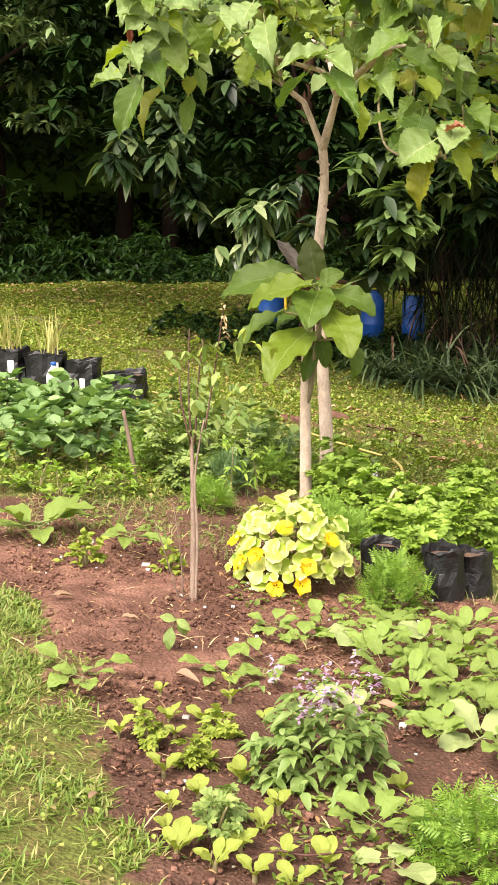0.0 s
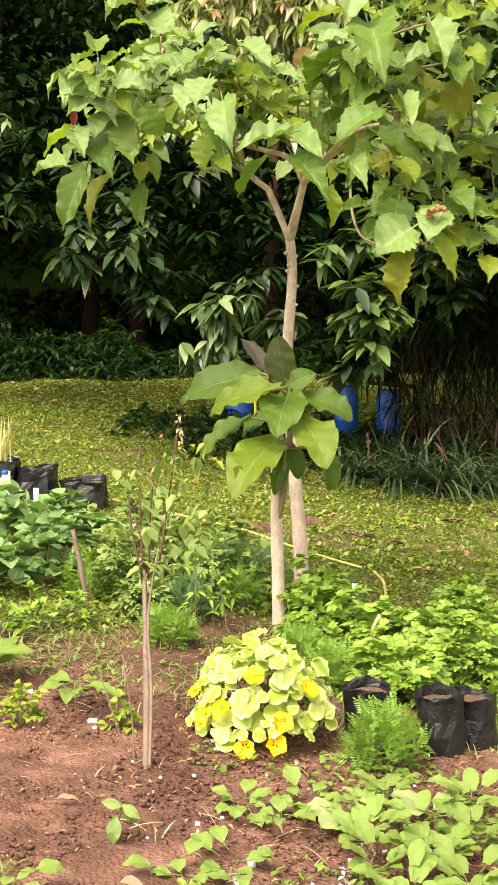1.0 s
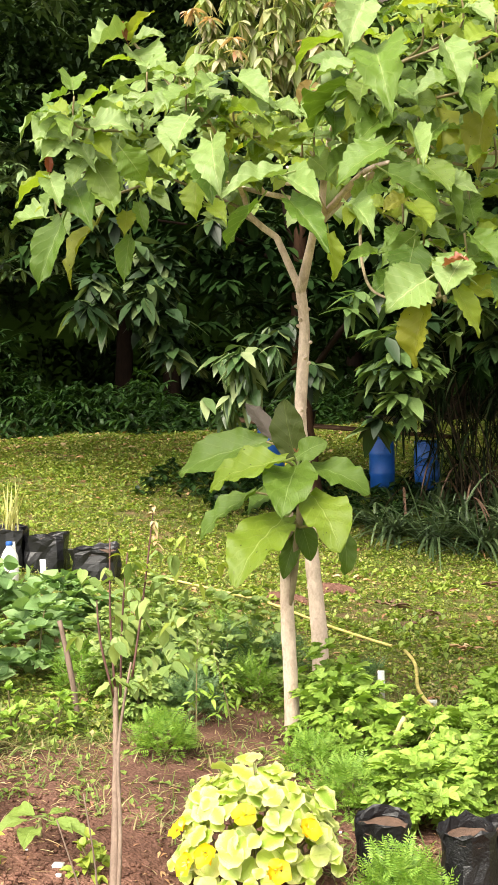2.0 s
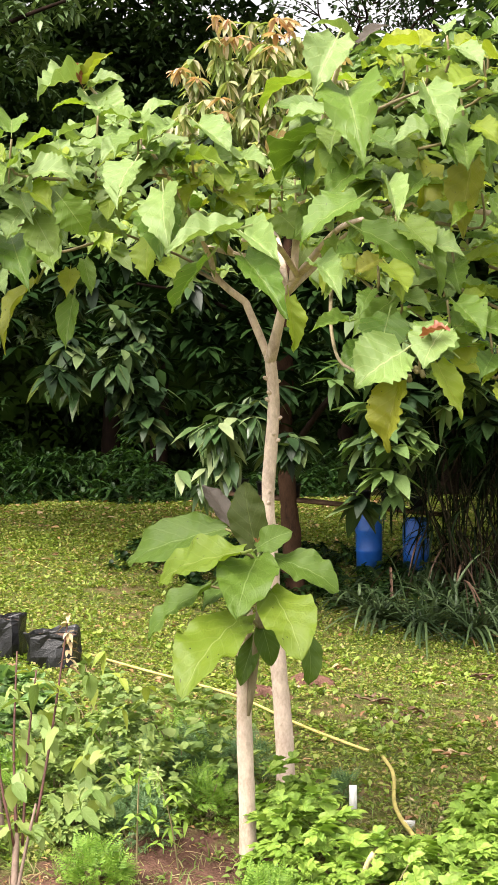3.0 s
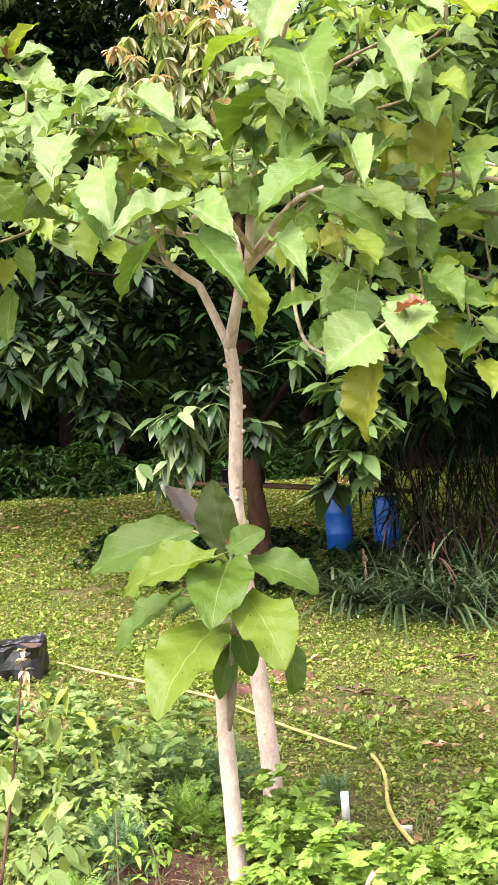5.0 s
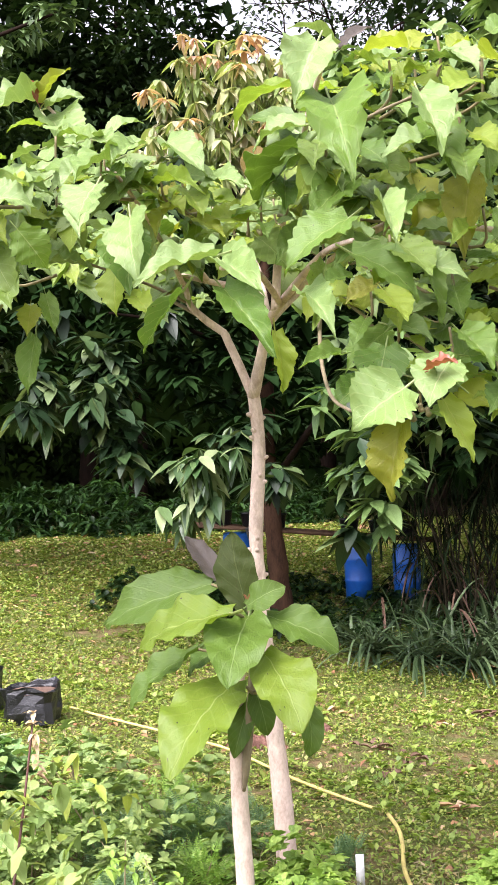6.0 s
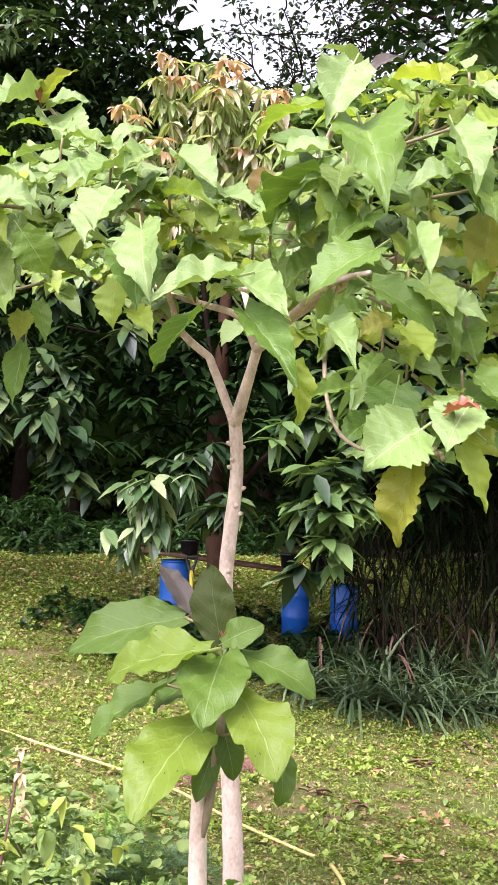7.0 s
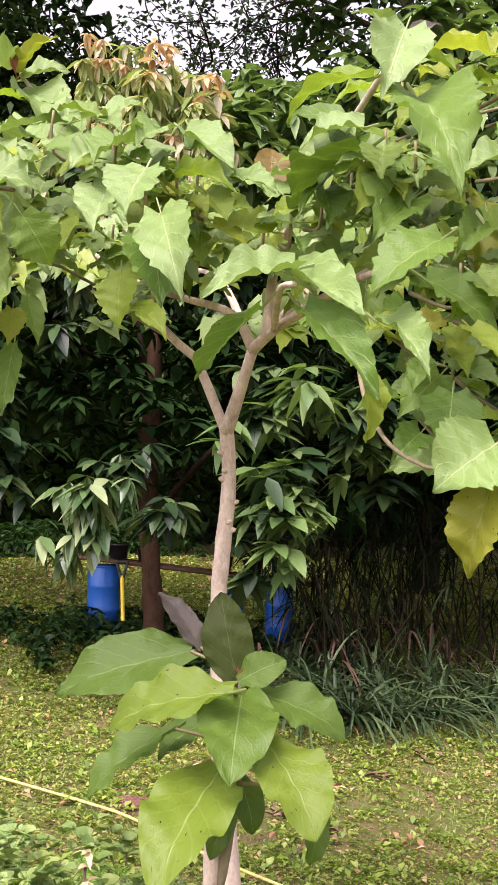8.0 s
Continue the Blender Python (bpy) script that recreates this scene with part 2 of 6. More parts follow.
def ground_material():
    """Thin lawn over brown earth and dead leaves, red-brown tilled soil where the mask says so."""
    m, n, l, b = nodes("ground")
    tc = n.new("ShaderNodeTexCoord")
    co = tc.outputs["Object"]
    at = n.new("ShaderNodeAttribute")
    at.attribute_name = "soil"
    big = noise_node(n, l, 0.9, 6.0, 0.65, co)
    mid = noise_node(n, l, 7.0, 5.0, 0.7, co)
    fine = noise_node(n, l, 110.0, 4.0, 0.7, co)
    f = math_node(n, l, "ADD", math_node(n, l, "MULTIPLY", big, 0.45), math_node(n, l, "MULTIPLY", mid, 0.55))
    lawn = ramp(n, l, f, [(0.32, (0.13, 0.076, 0.044)), (0.41, (0.25, 0.165, 0.09)), (0.47, (0.165, 0.14, 0.05)), (0.54, (0.125, 0.15, 0.036)), (0.66, (0.16, 0.21, 0.045))])
    lawn = mix_colour(n, l, math_node(n, l, "MULTIPLY", fine, 0.55), lawn, (0.05, 0.045, 0.018))
    clod = n.new("ShaderNodeTexVoronoi")
    clod.inputs["Scale"].default_value = 75.0
    l.new(co, clod.inputs["Vector"])
    soil = ramp(n, l, math_node(n, l, "ADD", math_node(n, l, "MULTIPLY", mid, 0.6), math_node(n, l, "MULTIPLY", fine, 0.4)), [(0.34, (0.072, 0.034, 0.025)), (0.48, (0.19, 0.095, 0.07)), (0.64, (0.34, 0.182, 0.135))])
    soil = mix_colour(n, l, math_node(n, l, "MULTIPLY", math_node(n, l, "MAXIMUM", math_node(n, l, "SUBTRACT", noise_node(n, l, 2.6, 5.0, 0.65, co), 0.4), 0.0), 3.2), soil, (0.085, 0.042, 0.03))
    # Soil turns a darker brown where this attribute is high.
    soil_dark = n.new("ShaderNodeAttribute")
    soil_dark.attribute_name = "soil_dark"
    dark_mix = math_node(n, l, "MULTIPLY", soil_dark.outputs["Fac"], math_node(n, l, "MINIMUM", math_node(n, l, "ADD", mid, 0.35), 1.0))
    soil = mix_colour(n, l, dark_mix, soil, (0.062, 0.034, 0.025))
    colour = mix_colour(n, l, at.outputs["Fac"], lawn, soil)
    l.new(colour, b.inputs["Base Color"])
    b.inputs["Roughness"].default_value = 0.95
    b.inputs["Specular IOR Level"].default_value = 0.15
    h = math_node(n, l, "ADD", math_node(n, l, "MULTIPLY", fine, 0.7), math_node(n, l, "MULTIPLY", clod.outputs["Distance"], 0.9))
    bump(n, l, h, 0.7, 0.015, b)
    return m


GROUND = ground_material()
BARK = rough_material("pale_bark", (0.40, 0.295, 0.23), (0.74, 0.595, 0.49), 17.0, 0.85, 0.7, stretch=(1, 1, 0.5), distance=0.006, dirt=(0.19, 0.135, 0.095), spec=0.25)
DARK_BARK = rough_material("dark_bark", (0.017, 0.010, 0.007), (0.065, 0.034, 0.02), 12.0, 0.9, 0.8, stretch=(1, 1, 0.3), spec=0.06)
TWIG = rough_material("green_twig", (0.13, 0.12, 0.05), (0.26, 0.2, 0.1), 20.0, 0.7, 0.3)
STICK = rough_material("brown_cane", (0.10, 0.065, 0.048), (0.22, 0.155, 0.115), 22.0, 0.8, 0.6, stretch=(1, 1, 0.3))
RED_STEM = rough_material("red_stem", (0.05, 0.022, 0.018), (0.13, 0.05, 0.04), 18.0, 0.6, 0.3)
STRAW = rough_material("straw", (0.42, 0.33, 0.14), (0.66, 0.56, 0.3), 20.0, 0.8, 0.3)
PLASTIC = rough_material("black_plastic_film", (0.005, 0.005, 0.006), (0.012, 0.012, 0.014), 16.0, 0.32, 0.6, distance=0.02)
BLUE = rough_material("blue_drum_plastic", (0.008, 0.075, 0.34), (0.012, 0.12, 0.46), 5.0, 0.42, 0.15, dirt=(0.02, 0.05, 0.14))
WHITE = rough_material("white_plastic", (0.62, 0.62, 0.6), (0.78, 0.78, 0.76), 12.0, 0.5, 0.1)
YELLOW = rough_material("yellow_shaft", (0.75, 0.52, 0.02), (0.85, 0.62, 0.03), 12.0, 0.45, 0.1)
BLACK = rough_material("black_grip", (0.012, 0.012, 0.012), (0.03, 0.03, 0.03), 18.0, 0.55, 0.2)
HOSE = rough_material("faded_yellow_hose", (0.42, 0.34, 0.09), (0.62, 0.52, 0.18), 9.0, 0.6, 0.2, dirt=(0.25, 0.2, 0.08))
PLANK = rough_material("weathered_plank", (0.06, 0.035, 0.022), (0.13, 0.08, 0.05), 10.0, 0.9, 0.6, stretch=(0.2, 1, 1), spec=0.06)
DRY = leaf_material("dry_leaf", [(0.30, 0.16, 0.07), (0.42, 0.28, 0.14), (0.20, 0.08, 0.04), (0.5, 0.4, 0.24)], gloss=0.7, through_light=0.1)
RUST = leaf_material("rusty_dead_leaf", [(0.075, 0.04, 0.026), (0.13, 0.075, 0.045), (0.21, 0.135, 0.08)], gloss=0.7, through_light=0.1)
G_TREE = leaf_material("tree_leaf_green", [(0.085, 0.168, 0.022), (0.145, 0.24, 0.038), (0.115, 0.205, 0.028), (0.185, 0.27, 0.048)], vein=(0.36, 0.42, 0.17), ribs=6.0, per="object", gloss=0.42, through_light=0.38, stain=(0.2, 0.2, 0.07), spec=0.45, spots=0.12)
# Pale copy of the tree leaf: sky sheen on leaf tops put into colour.
G_PALE = leaf_material("tree_leaf_pale", [(0.135, 0.225, 0.048), (0.195, 0.288, 0.09), (0.16, 0.253, 0.062), (0.215, 0.308, 0.112)], vein=(0.47, 0.5, 0.25), ribs=6.0, per="object", gloss=0.45, through_light=0.26, stain=(0.25, 0.30, 0.12), spec=0.5, spots=0.10)
G_YELLOW = leaf_material("tree_leaf_yellow", [(0.19, 0.29, 0.03), (0.25, 0.33, 0.035), (0.17, 0.27, 0.035), (0.3, 0.35, 0.04)], vein=(0.42, 0.42, 0.12), ribs=6.0, per="object", through_light=0.46, spots=0.10)
G_OLIVE = leaf_material("tree_leaf_olive", [(0.2, 0.26, 0.02), (0.26, 0.3, 0.025), (0.22, 0.22, 0.03)], vein=(0.36, 0.34, 0.1), ribs=6.0, per="object", through_light=0.42, stain=(0.24, 0.15, 0.02), spots=0.12)
G_DARK = leaf_material("tree_leaf_dark", [(0.035, 0.052, 0.012), (0.045, 0.06, 0.014)], vein=(0.1, 0.12, 0.045), ribs=6.0, per="object", through_light=0.3, spec=0.12, stain=(0.06, 0.035, 0.015), spots=0.12)
G_GREY = leaf_material("leaf_underside", [(0.085, 0.075, 0.065), (0.1, 0.085, 0.075)], vein=(0.14, 0.1, 0.1), ribs=6.0, per="object", through_light=0.2, spec=0.2)
G_RED = leaf_material("young_red_leaf", [(0.24, 0.06, 0.04), (0.3, 0.13, 0.07)], per="object", through_light=0.3)
# Mostly dark tones, few pale: lit tops and shaded undersides put into colour.
MANGO = leaf_material("glossy_mango_leaf", [(0.006, 0.015, 0.005), (0.011, 0.028, 0.009), (0.021, 0.048, 0.015), (0.045, 0.085, 0.026), (0.13, 0.175, 0.065)], gloss=0.45, through_light=0.16, spec=0.32)
# Paler version of the mango leaf, for the hanging pale bough.
PALE_MANGO = leaf_material("pale_mango_leaf", [(0.03, 0.07, 0.022), (0.08, 0.14, 0.045), (0.16, 0.225, 0.09), (0.26, 0.31, 0.15)], gloss=0.3, through_light=0.2, spec=0.45)
FLUSH = leaf_material("flushing_mango_leaf", [(0.18, 0.26, 0.07), (0.28, 0.35, 0.13), (0.44, 0.45, 0.26), (0.56, 0.47, 0.36), (0.22, 0.31, 0.09), (0.34, 0.38, 0.17)], vein=(0.35, 0.35, 0.18), gloss=0.4, through_light=0.42)
FLUSH_RED = leaf_material("red_flush_leaf", [(0.48, 0.26, 0.16), (0.6, 0.43, 0.34), (0.52, 0.4, 0.28), (0.4, 0.38, 0.2)], gloss=0.4, through_light=0.4)
# Wood leaves kept near black: part of the wood's shade is in this colour.
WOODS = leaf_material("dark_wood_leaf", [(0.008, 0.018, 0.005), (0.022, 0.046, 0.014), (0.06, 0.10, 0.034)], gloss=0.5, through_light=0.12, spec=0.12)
# Darkened leaf tones make up for the little sun the bank gets.
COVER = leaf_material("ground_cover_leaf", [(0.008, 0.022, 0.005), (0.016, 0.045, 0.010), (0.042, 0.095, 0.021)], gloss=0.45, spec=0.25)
STRAP = leaf_material("strap_leaf", [(0.018, 0.036, 0.014), (0.05, 0.085, 0.033), (0.13, 0.19, 0.08), (0.03, 0.052, 0.02)], gloss=0.34, through_light=0.15, spec=0.35)
LAWN_LEAF = leaf_material("lawn_leaf", [(0.075, 0.13, 0.018), (0.15, 0.225, 0.028), (0.24, 0.32, 0.05), (0.33, 0.375, 0.085), (0.40, 0.30, 0.14)], gloss=0.5)
LAWN_WEED = leaf_material("lawn_weed_leaf", [(0.09, 0.16, 0.02), (0.17, 0.25, 0.034), (0.27, 0.36, 0.058), (0.38, 0.44, 0.115)], gloss=0.45)
BLADE = leaf_material("grass_blade", [(0.10, 0.18, 0.03), (0.17, 0.27, 0.045), (0.25, 0.32, 0.08), (0.38, 0.32, 0.15)], gloss=0.5)
BED_BLADE = leaf_material("bed_grass_blade", [(0.09, 0.15, 0.03), (0.15, 0.22, 0.05), (0.3, 0.26, 0.13), (0.42, 0.33, 0.19)], gloss=0.6)
NAST = leaf_material("variegated_leaf", [(0.22, 0.36, 0.04), (0.4, 0.5, 0.07), (0.31, 0.44, 0.05), (0.5, 0.55, 0.17)], vein=(0.5, 0.52, 0.2), per="object", gloss=0.45, edge=(0.6, 0.63, 0.25))
PETAL = leaf_material("yellow_petal", [(0.8, 0.5, 0.01), (0.82, 0.58, 0.02), (0.8, 0.36, 0.01)], gloss=0.55, through_light=0.4)
LILAC = leaf_material("lilac_petal", [(0.4, 0.26, 0.46), (0.55, 0.45, 0.6), (0.26, 0.14, 0.28), (0.7, 0.64, 0.72)], gloss=0.6)
FEATHER = leaf_material("feathery_leaf", [(0.12, 0.24, 0.03), (0.19, 0.34, 0.05), (0.27, 0.4, 0.07)], gloss=0.5)
FEATHER_BLUE = leaf_material("bluish_feathery_leaf", [(0.07, 0.15, 0.055), (0.12, 0.21, 0.085), (0.17, 0.26, 0.11)], gloss=0.5)
MUGWORT = leaf_material("lobed_herb_leaf", [(0.15, 0.27, 0.036), (0.24, 0.38, 0.055), (0.34, 0.47, 0.09)], vein=(0.3, 0.38, 0.12), ribs=4.0, gloss=0.5)
SOFT = leaf_material("soft_green_leaf", [(0.14, 0.225, 0.045), (0.2, 0.305, 0.06), (0.27, 0.36, 0.08)], vein=(0.3, 0.38, 0.16), ribs=5.0, gloss=0.5)
BED_LEAF = leaf_material("pale_bed_leaf", [(0.13, 0.215, 0.05), (0.195, 0.29, 0.08), (0.265, 0.355, 0.105), (0.32, 0.40, 0.115)], vein=(0.36, 0.43, 0.2), ribs=5.0, gloss=0.5)
SALAD = leaf_material("salad_leaf", [(0.12, 0.2, 0.034), (0.175, 0.265, 0.048), (0.245, 0.33, 0.075)], vein=(0.34, 0.42, 0.16), ribs=5.0, gloss=0.5)
CREAM = leaf_material("cream_leaf", [(0.26, 0.35, 0.12), (0.34, 0.41, 0.18)], vein=(0.42, 0.47, 0.24), ribs=5.0, gloss=0.5)
BASIL = leaf_material("basil_leaf", [(0.13, 0.22, 0.05), (0.19, 0.29, 0.08), (0.26, 0.35, 0.12)], vein=(0.25, 0.32, 0.14), ribs=4.0, gloss=0.45)
SEEDLING = leaf_material("lime_seedling_leaf", [(0.22, 0.30, 0.04), (0.3, 0.36, 0.06), (0.17, 0.27, 0.04)], vein=(0.4, 0.4, 0.15), ribs=4.0, gloss=0.5)
BACK_LEAF = leaf_material("back_leaf", [(0.10, 0.18, 0.03), (0.22, 0.31, 0.08), (0.3, 0.37, 0.04), (0.15, 0.25, 0.045), (0.28, 0.37, 0.16), (0.21, 0.3, 0.10), (0.3, 0.38, 0.17)], vein=(0.42, 0.48, 0.2), ribs=6.0, through_light=0.42)
SIDE_TREE = leaf_material("side_tree_leaf", [(0.025, 0.052, 0.016), (0.065, 0.115, 0.038), (0.13, 0.2, 0.075), (0.19, 0.27, 0.115)], gloss=0.32, through_light=0.15, spec=0.4)
# Dark canes, blackened further: the corner's shade is in their colour.
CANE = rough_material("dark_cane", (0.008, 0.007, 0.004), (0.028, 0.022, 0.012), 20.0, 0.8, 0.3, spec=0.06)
# Near-black copy of the mango leaf: the crown's inner shade is its colour.
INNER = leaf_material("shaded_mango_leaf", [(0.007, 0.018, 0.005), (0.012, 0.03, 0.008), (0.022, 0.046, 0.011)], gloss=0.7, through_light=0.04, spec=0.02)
RIGHT_TREE = leaf_material("right_tree_leaf", [(0.07, 0.13, 0.04), (0.12, 0.2, 0.06), (0.18, 0.25, 0.09)], vein=(0.2, 0.26, 0.1), ribs=5.0, gloss=0.35, through_light=0.3)
G_SAP = leaf_material("sapling_leaf", [(0.13, 0.2, 0.02), (0.15, 0.22, 0.022)], vein=(0.3, 0.36, 0.12), ribs=6.0, per="object", through_light=0.4, spots=0.125, mid=0.8, spec=0.35)
G_SAP_GREEN = leaf_material("sapling_leaf_green", [(0.078, 0.148, 0.02), (0.098, 0.165, 0.022)], vein=(0.24, 0.32, 0.12), ribs=6.0, per="object", through_light=0.36, spots=0.09, mid=0.75, spec=0.35)
G_BROWN = leaf_material("withering_leaf", [(0.16, 0.115, 0.025), (0.2, 0.13, 0.03)], vein=(0.3, 0.22, 0.08), ribs=6.0, per="object", through_light=0.45)
LIMB = rough_material("brown_limb", (0.12, 0.095, 0.05), (0.25, 0.2, 0.12), 16.0, 0.8, 0.5, stretch=(1, 1, 0.4))
STRAW_BIT = leaf_material("straw_bit", [(0.3, 0.2, 0.1), (0.42, 0.33, 0.18), (0.5, 0.42, 0.24), (0.22, 0.13, 0.07)], gloss=0.8, through_light=0.1)
TAN_LEAF = leaf_material("tan_dead_leaf", [(0.21, 0.135, 0.085), (0.28, 0.185, 0.12)], gloss=0.7, through_light=0.1, stain=(0.12, 0.07, 0.045))
STALK = leaf_material("cut_stalk", [(0.36, 0.4, 0.12), (0.46, 0.44, 0.18), (0.3, 0.36, 0.08)], gloss=0.55)
# Darker copy of the dark bark, with the crowns' shade put into its tones.
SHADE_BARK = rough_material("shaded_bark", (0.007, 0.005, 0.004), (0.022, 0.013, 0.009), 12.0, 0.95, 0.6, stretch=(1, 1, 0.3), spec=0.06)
# Cane leaves below natural leaf tone, so shade from above is painted in.
CANE_LEAF = leaf_material("shaded_cane_leaf", [(0.004, 0.008, 0.003), (0.007, 0.014, 0.005), (0.018, 0.028, 0.010)], gloss=0.6, through_light=0.05, spec=0.03)
GOURD = leaf_material("gourd_leaf", [(0.125, 0.24, 0.08), (0.19, 0.32, 0.115), (0.27, 0.40, 0.16)], vein=(0.36, 0.46, 0.22), ribs=5.0, gloss=0.5, through_light=0.3)


# ---- ground ----
def bed_edge(y):
    """x of the bed's grassy edge."""
    return np.interp(y, [3.0, 3.3, 3.7, 4.25, 5.15, 5.35, 5.6, 9.0], [0.3, 0.22, 0.04, -0.12, -0.42, -0.75, -2.2, -2.4])


def ripple(x, y, k):
    return np.sin(x * k + 1.3 * np.sin(y * k * 0.7)) * np.sin(y * k * 1.1 + 1.7 * np.sin(x * k * 0.6 + 1))


def soil_mask(x, y):
    wob = 0.08 * ripple(x, y, 9.0) + 0.055 * ripple(x + 3, y, 23.0) + 0.035 * ripple(x, y + 2, 51.0)
    left = smooth(-0.03, 0.05, x - bed_edge(y) + wob)
    top = smooth(-0.1, 0.1, np.interp(x, [-2.5, -0.9, -0.3, 0.1, 0.5, 1.2, 1.5], [6.7, 6.8, 7.1, 7.75, 7.7, 6.6, 5.5]) - y + 1.6 * wob)
    right = smooth(-0.1, 0.1, 1.75 - x + wob)
    front = smooth(-0.1, 0.1, y - 2.75 + wob)
    return left * top * right * front


def build_ground():
    def axis(lo, hi, step, far):
        out = [hi]
        while out[-1] < far:
            out.append(out[-1] + max(step, (out[-1] - hi) * 0.35))
        inn = [lo]
        while inn[-1] > -far:
            inn.append(inn[-1] - max(step, (lo - inn[-1]) * 0.35))
        return np.array(inn[::-1][:-1] + list(np.arange(lo, hi, step)) + out)
    xs, ys = axis(-2.2, 2.4, 0.045, 900.0), axis(2.8, 9.5, 0.045, 900.0)
    xs = np.sort(np.concatenate([xs[(xs < -0.5) | (xs > 1.3)], np.arange(-0.49, 1.29, 0.0125)]))
    ys = np.sort(np.concatenate([ys[(ys < 2.9) | (ys > 5.2)], np.arange(2.905, 5.195, 0.0125)]))
    gx, gy = np.meshgrid(xs, ys, indexing="ij")
    soil = soil_mask(gx, gy)
    z = ground_a(gx, gy)
    near = smooth(16.0, 9.0, np.abs(gy - 5.5) + 2 * np.abs(gx) - 3)
    rng = np.random.default_rng(5)

    def fuzz(k):
        a = rng.normal(0, 1, gx.shape)
        for _ in range(3):
            a = sum(np.roll(a, i, 0) for i in range(-k, k + 1)) / (2 * k + 1)
            a = sum(np.roll(a, i, 1) for i in range(-k, k + 1)) / (2 * k + 1)
        return a / a.std()
    lumps = (0.005 * fuzz(7) + 0.003 * fuzz(3) + 0.003 * fuzz(1) + 0.0012 * rng.normal(0, 1, gx.shape)) * (0.15 + 0.85 * soil) + 0.014 * soil - 0.003
    z = z + lumps * near
    nx, ny = gx.shape
    k = np.arange(nx - 1)[:, None] * ny + np.arange(ny - 1)[None, :]
    quads = np.stack([k, k + ny, k + ny + 1, k + 1], -1).reshape(-1, 4)
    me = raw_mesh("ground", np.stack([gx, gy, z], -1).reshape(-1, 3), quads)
    at = me.attributes.new("soil", "FLOAT", "POINT")
    at.data.foreach_set("value", soil.astype(np.float32).ravel())
    # Darker soil towards the front, and less strongly beyond about y 6.
    at = me.attributes.new("soil_dark", "FLOAT", "POINT")
    front_band = smooth(4.75, 4.2, gy + 0.35 * (0.4 - gx) + 0.12 * ripple(gx, gy, 7.0) + 0.08 * ripple(gx, gy, 19.0))
    at.data.foreach_set("value", np.maximum(0.75 * front_band, 0.5 * smooth(5.9, 6.6, gy)).astype(np.float32).ravel())
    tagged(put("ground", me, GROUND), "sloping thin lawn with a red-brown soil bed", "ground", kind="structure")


def scatter(count, x0, x1, y0, y1, rng, keep):
    x, y = rng.uniform(x0, x1, count), rng.uniform(y0, y1, count)
    k = keep(x, y)
    return x[k], y[k]


def in_view(x, y):
    return np.abs(x - 0.45) < 1.6 + 0.245 * y


def low_leaves(name, x, y, rng, length, width, lift, kind, rows, material, label, category, height=0.0):
    z = ground_a(x, y) + rng.uniform(0, 1, len(x)) * height
    p, way, nrm = whorls(np.stack([x, y, z], 1), 1, lift, 0.25, rng)
    s = rng.uniform(0.6, 1.3, len(x))
    me = leaf_cloud(name, p, way, nrm, length * s, width * s, 0.3, 0.2, kind, rows) if rows > 3 else kites(name, p, way, nrm, length * s, width * s)
    return tagged(put(name, me, material), label, category, kind="stuff")


build_ground()
rng = np.random.default_rng(11)
x, y = scatter(104000, -6, 7, 7.0, 21.5, rng, lambda x, y: in_view(x, y) & (soil_mask(x, y) < 0.35) & (1.1 * ripple(x, y, 1.3) + 0.9 * ripple(x + 2, y, 3.1) + 1.0 * ripple(x, y + 5, 8.3) > rng.uniform(-2.3, 0.8, len(x))))
x, y = np.repeat(x, 4) + rng.normal(0, 0.02, 4 * len(x)), np.repeat(y, 4) + rng.normal(0, 0.02, 4 * len(x))
low_leaves("lawn_leaves", x, y, rng, 0.031 + 0.016 * smooth(11.0, 18.0, y), 0.018 + 0.011 * smooth(11.0, 18.0, y), 0.42, "ovate", 3, LAWN_LEAF, "short broad-leaved yellow-green lawn growth", "lawn", 0.025)
x, y = scatter(7000, -5, 6, 8.6, 18.0, rng, lambda x, y: in_view(x, y) & (soil_mask(x, y) < 0.2) & (ripple(x, y, 2.3) + 0.8 * ripple(x + 1, y, 6.1) > rng.uniform(-0.3, 1.2, len(x))))
x, y = np.repeat(x, 7) + rng.normal(0, 0.03, 7 * len(x)), np.repeat(y, 7) + rng.normal(0, 0.03, 7 * len(x))
low_leaves("lawn_weeds", x, y, rng, 0.06, 0.03, 0.5, "ovate", 3, LAWN_WEED, "patches of broad-leaved green weeds in the lawn", "weeds", 0.03)
x, y = scatter(90000, -6, 7, 7.0, 21.5, rng, lambda x, y: in_view(x, y) & (soil_mask(x, y) < 0.35))
low_leaves("lawn_blades", x, y, rng, 0.055, 0.006, 0.6, "blade", 3, BLADE, "short sparse lawn grass", "grass")
x, y = scatter(150000, -3.4, 3.4, 0.2, 7.6, rng, lambda x, y: (soil_mask(x, y) < 0.5) & (np.hypot((x - 0.2) / 1.9, (y - 4.6) / 2.7) < rng.uniform(0.75, 1.6, len(x))) & (ripple(x, y, 6.0) + ripple(x, y, 15.0) > rng.uniform(-2.4, 0.6, len(x))))
low_leaves("verge_grass", x, y, rng, 0.05, 0.0052, 0.5, "blade", 3, BLADE, "scruffy green grass along the soil bed", "grass")
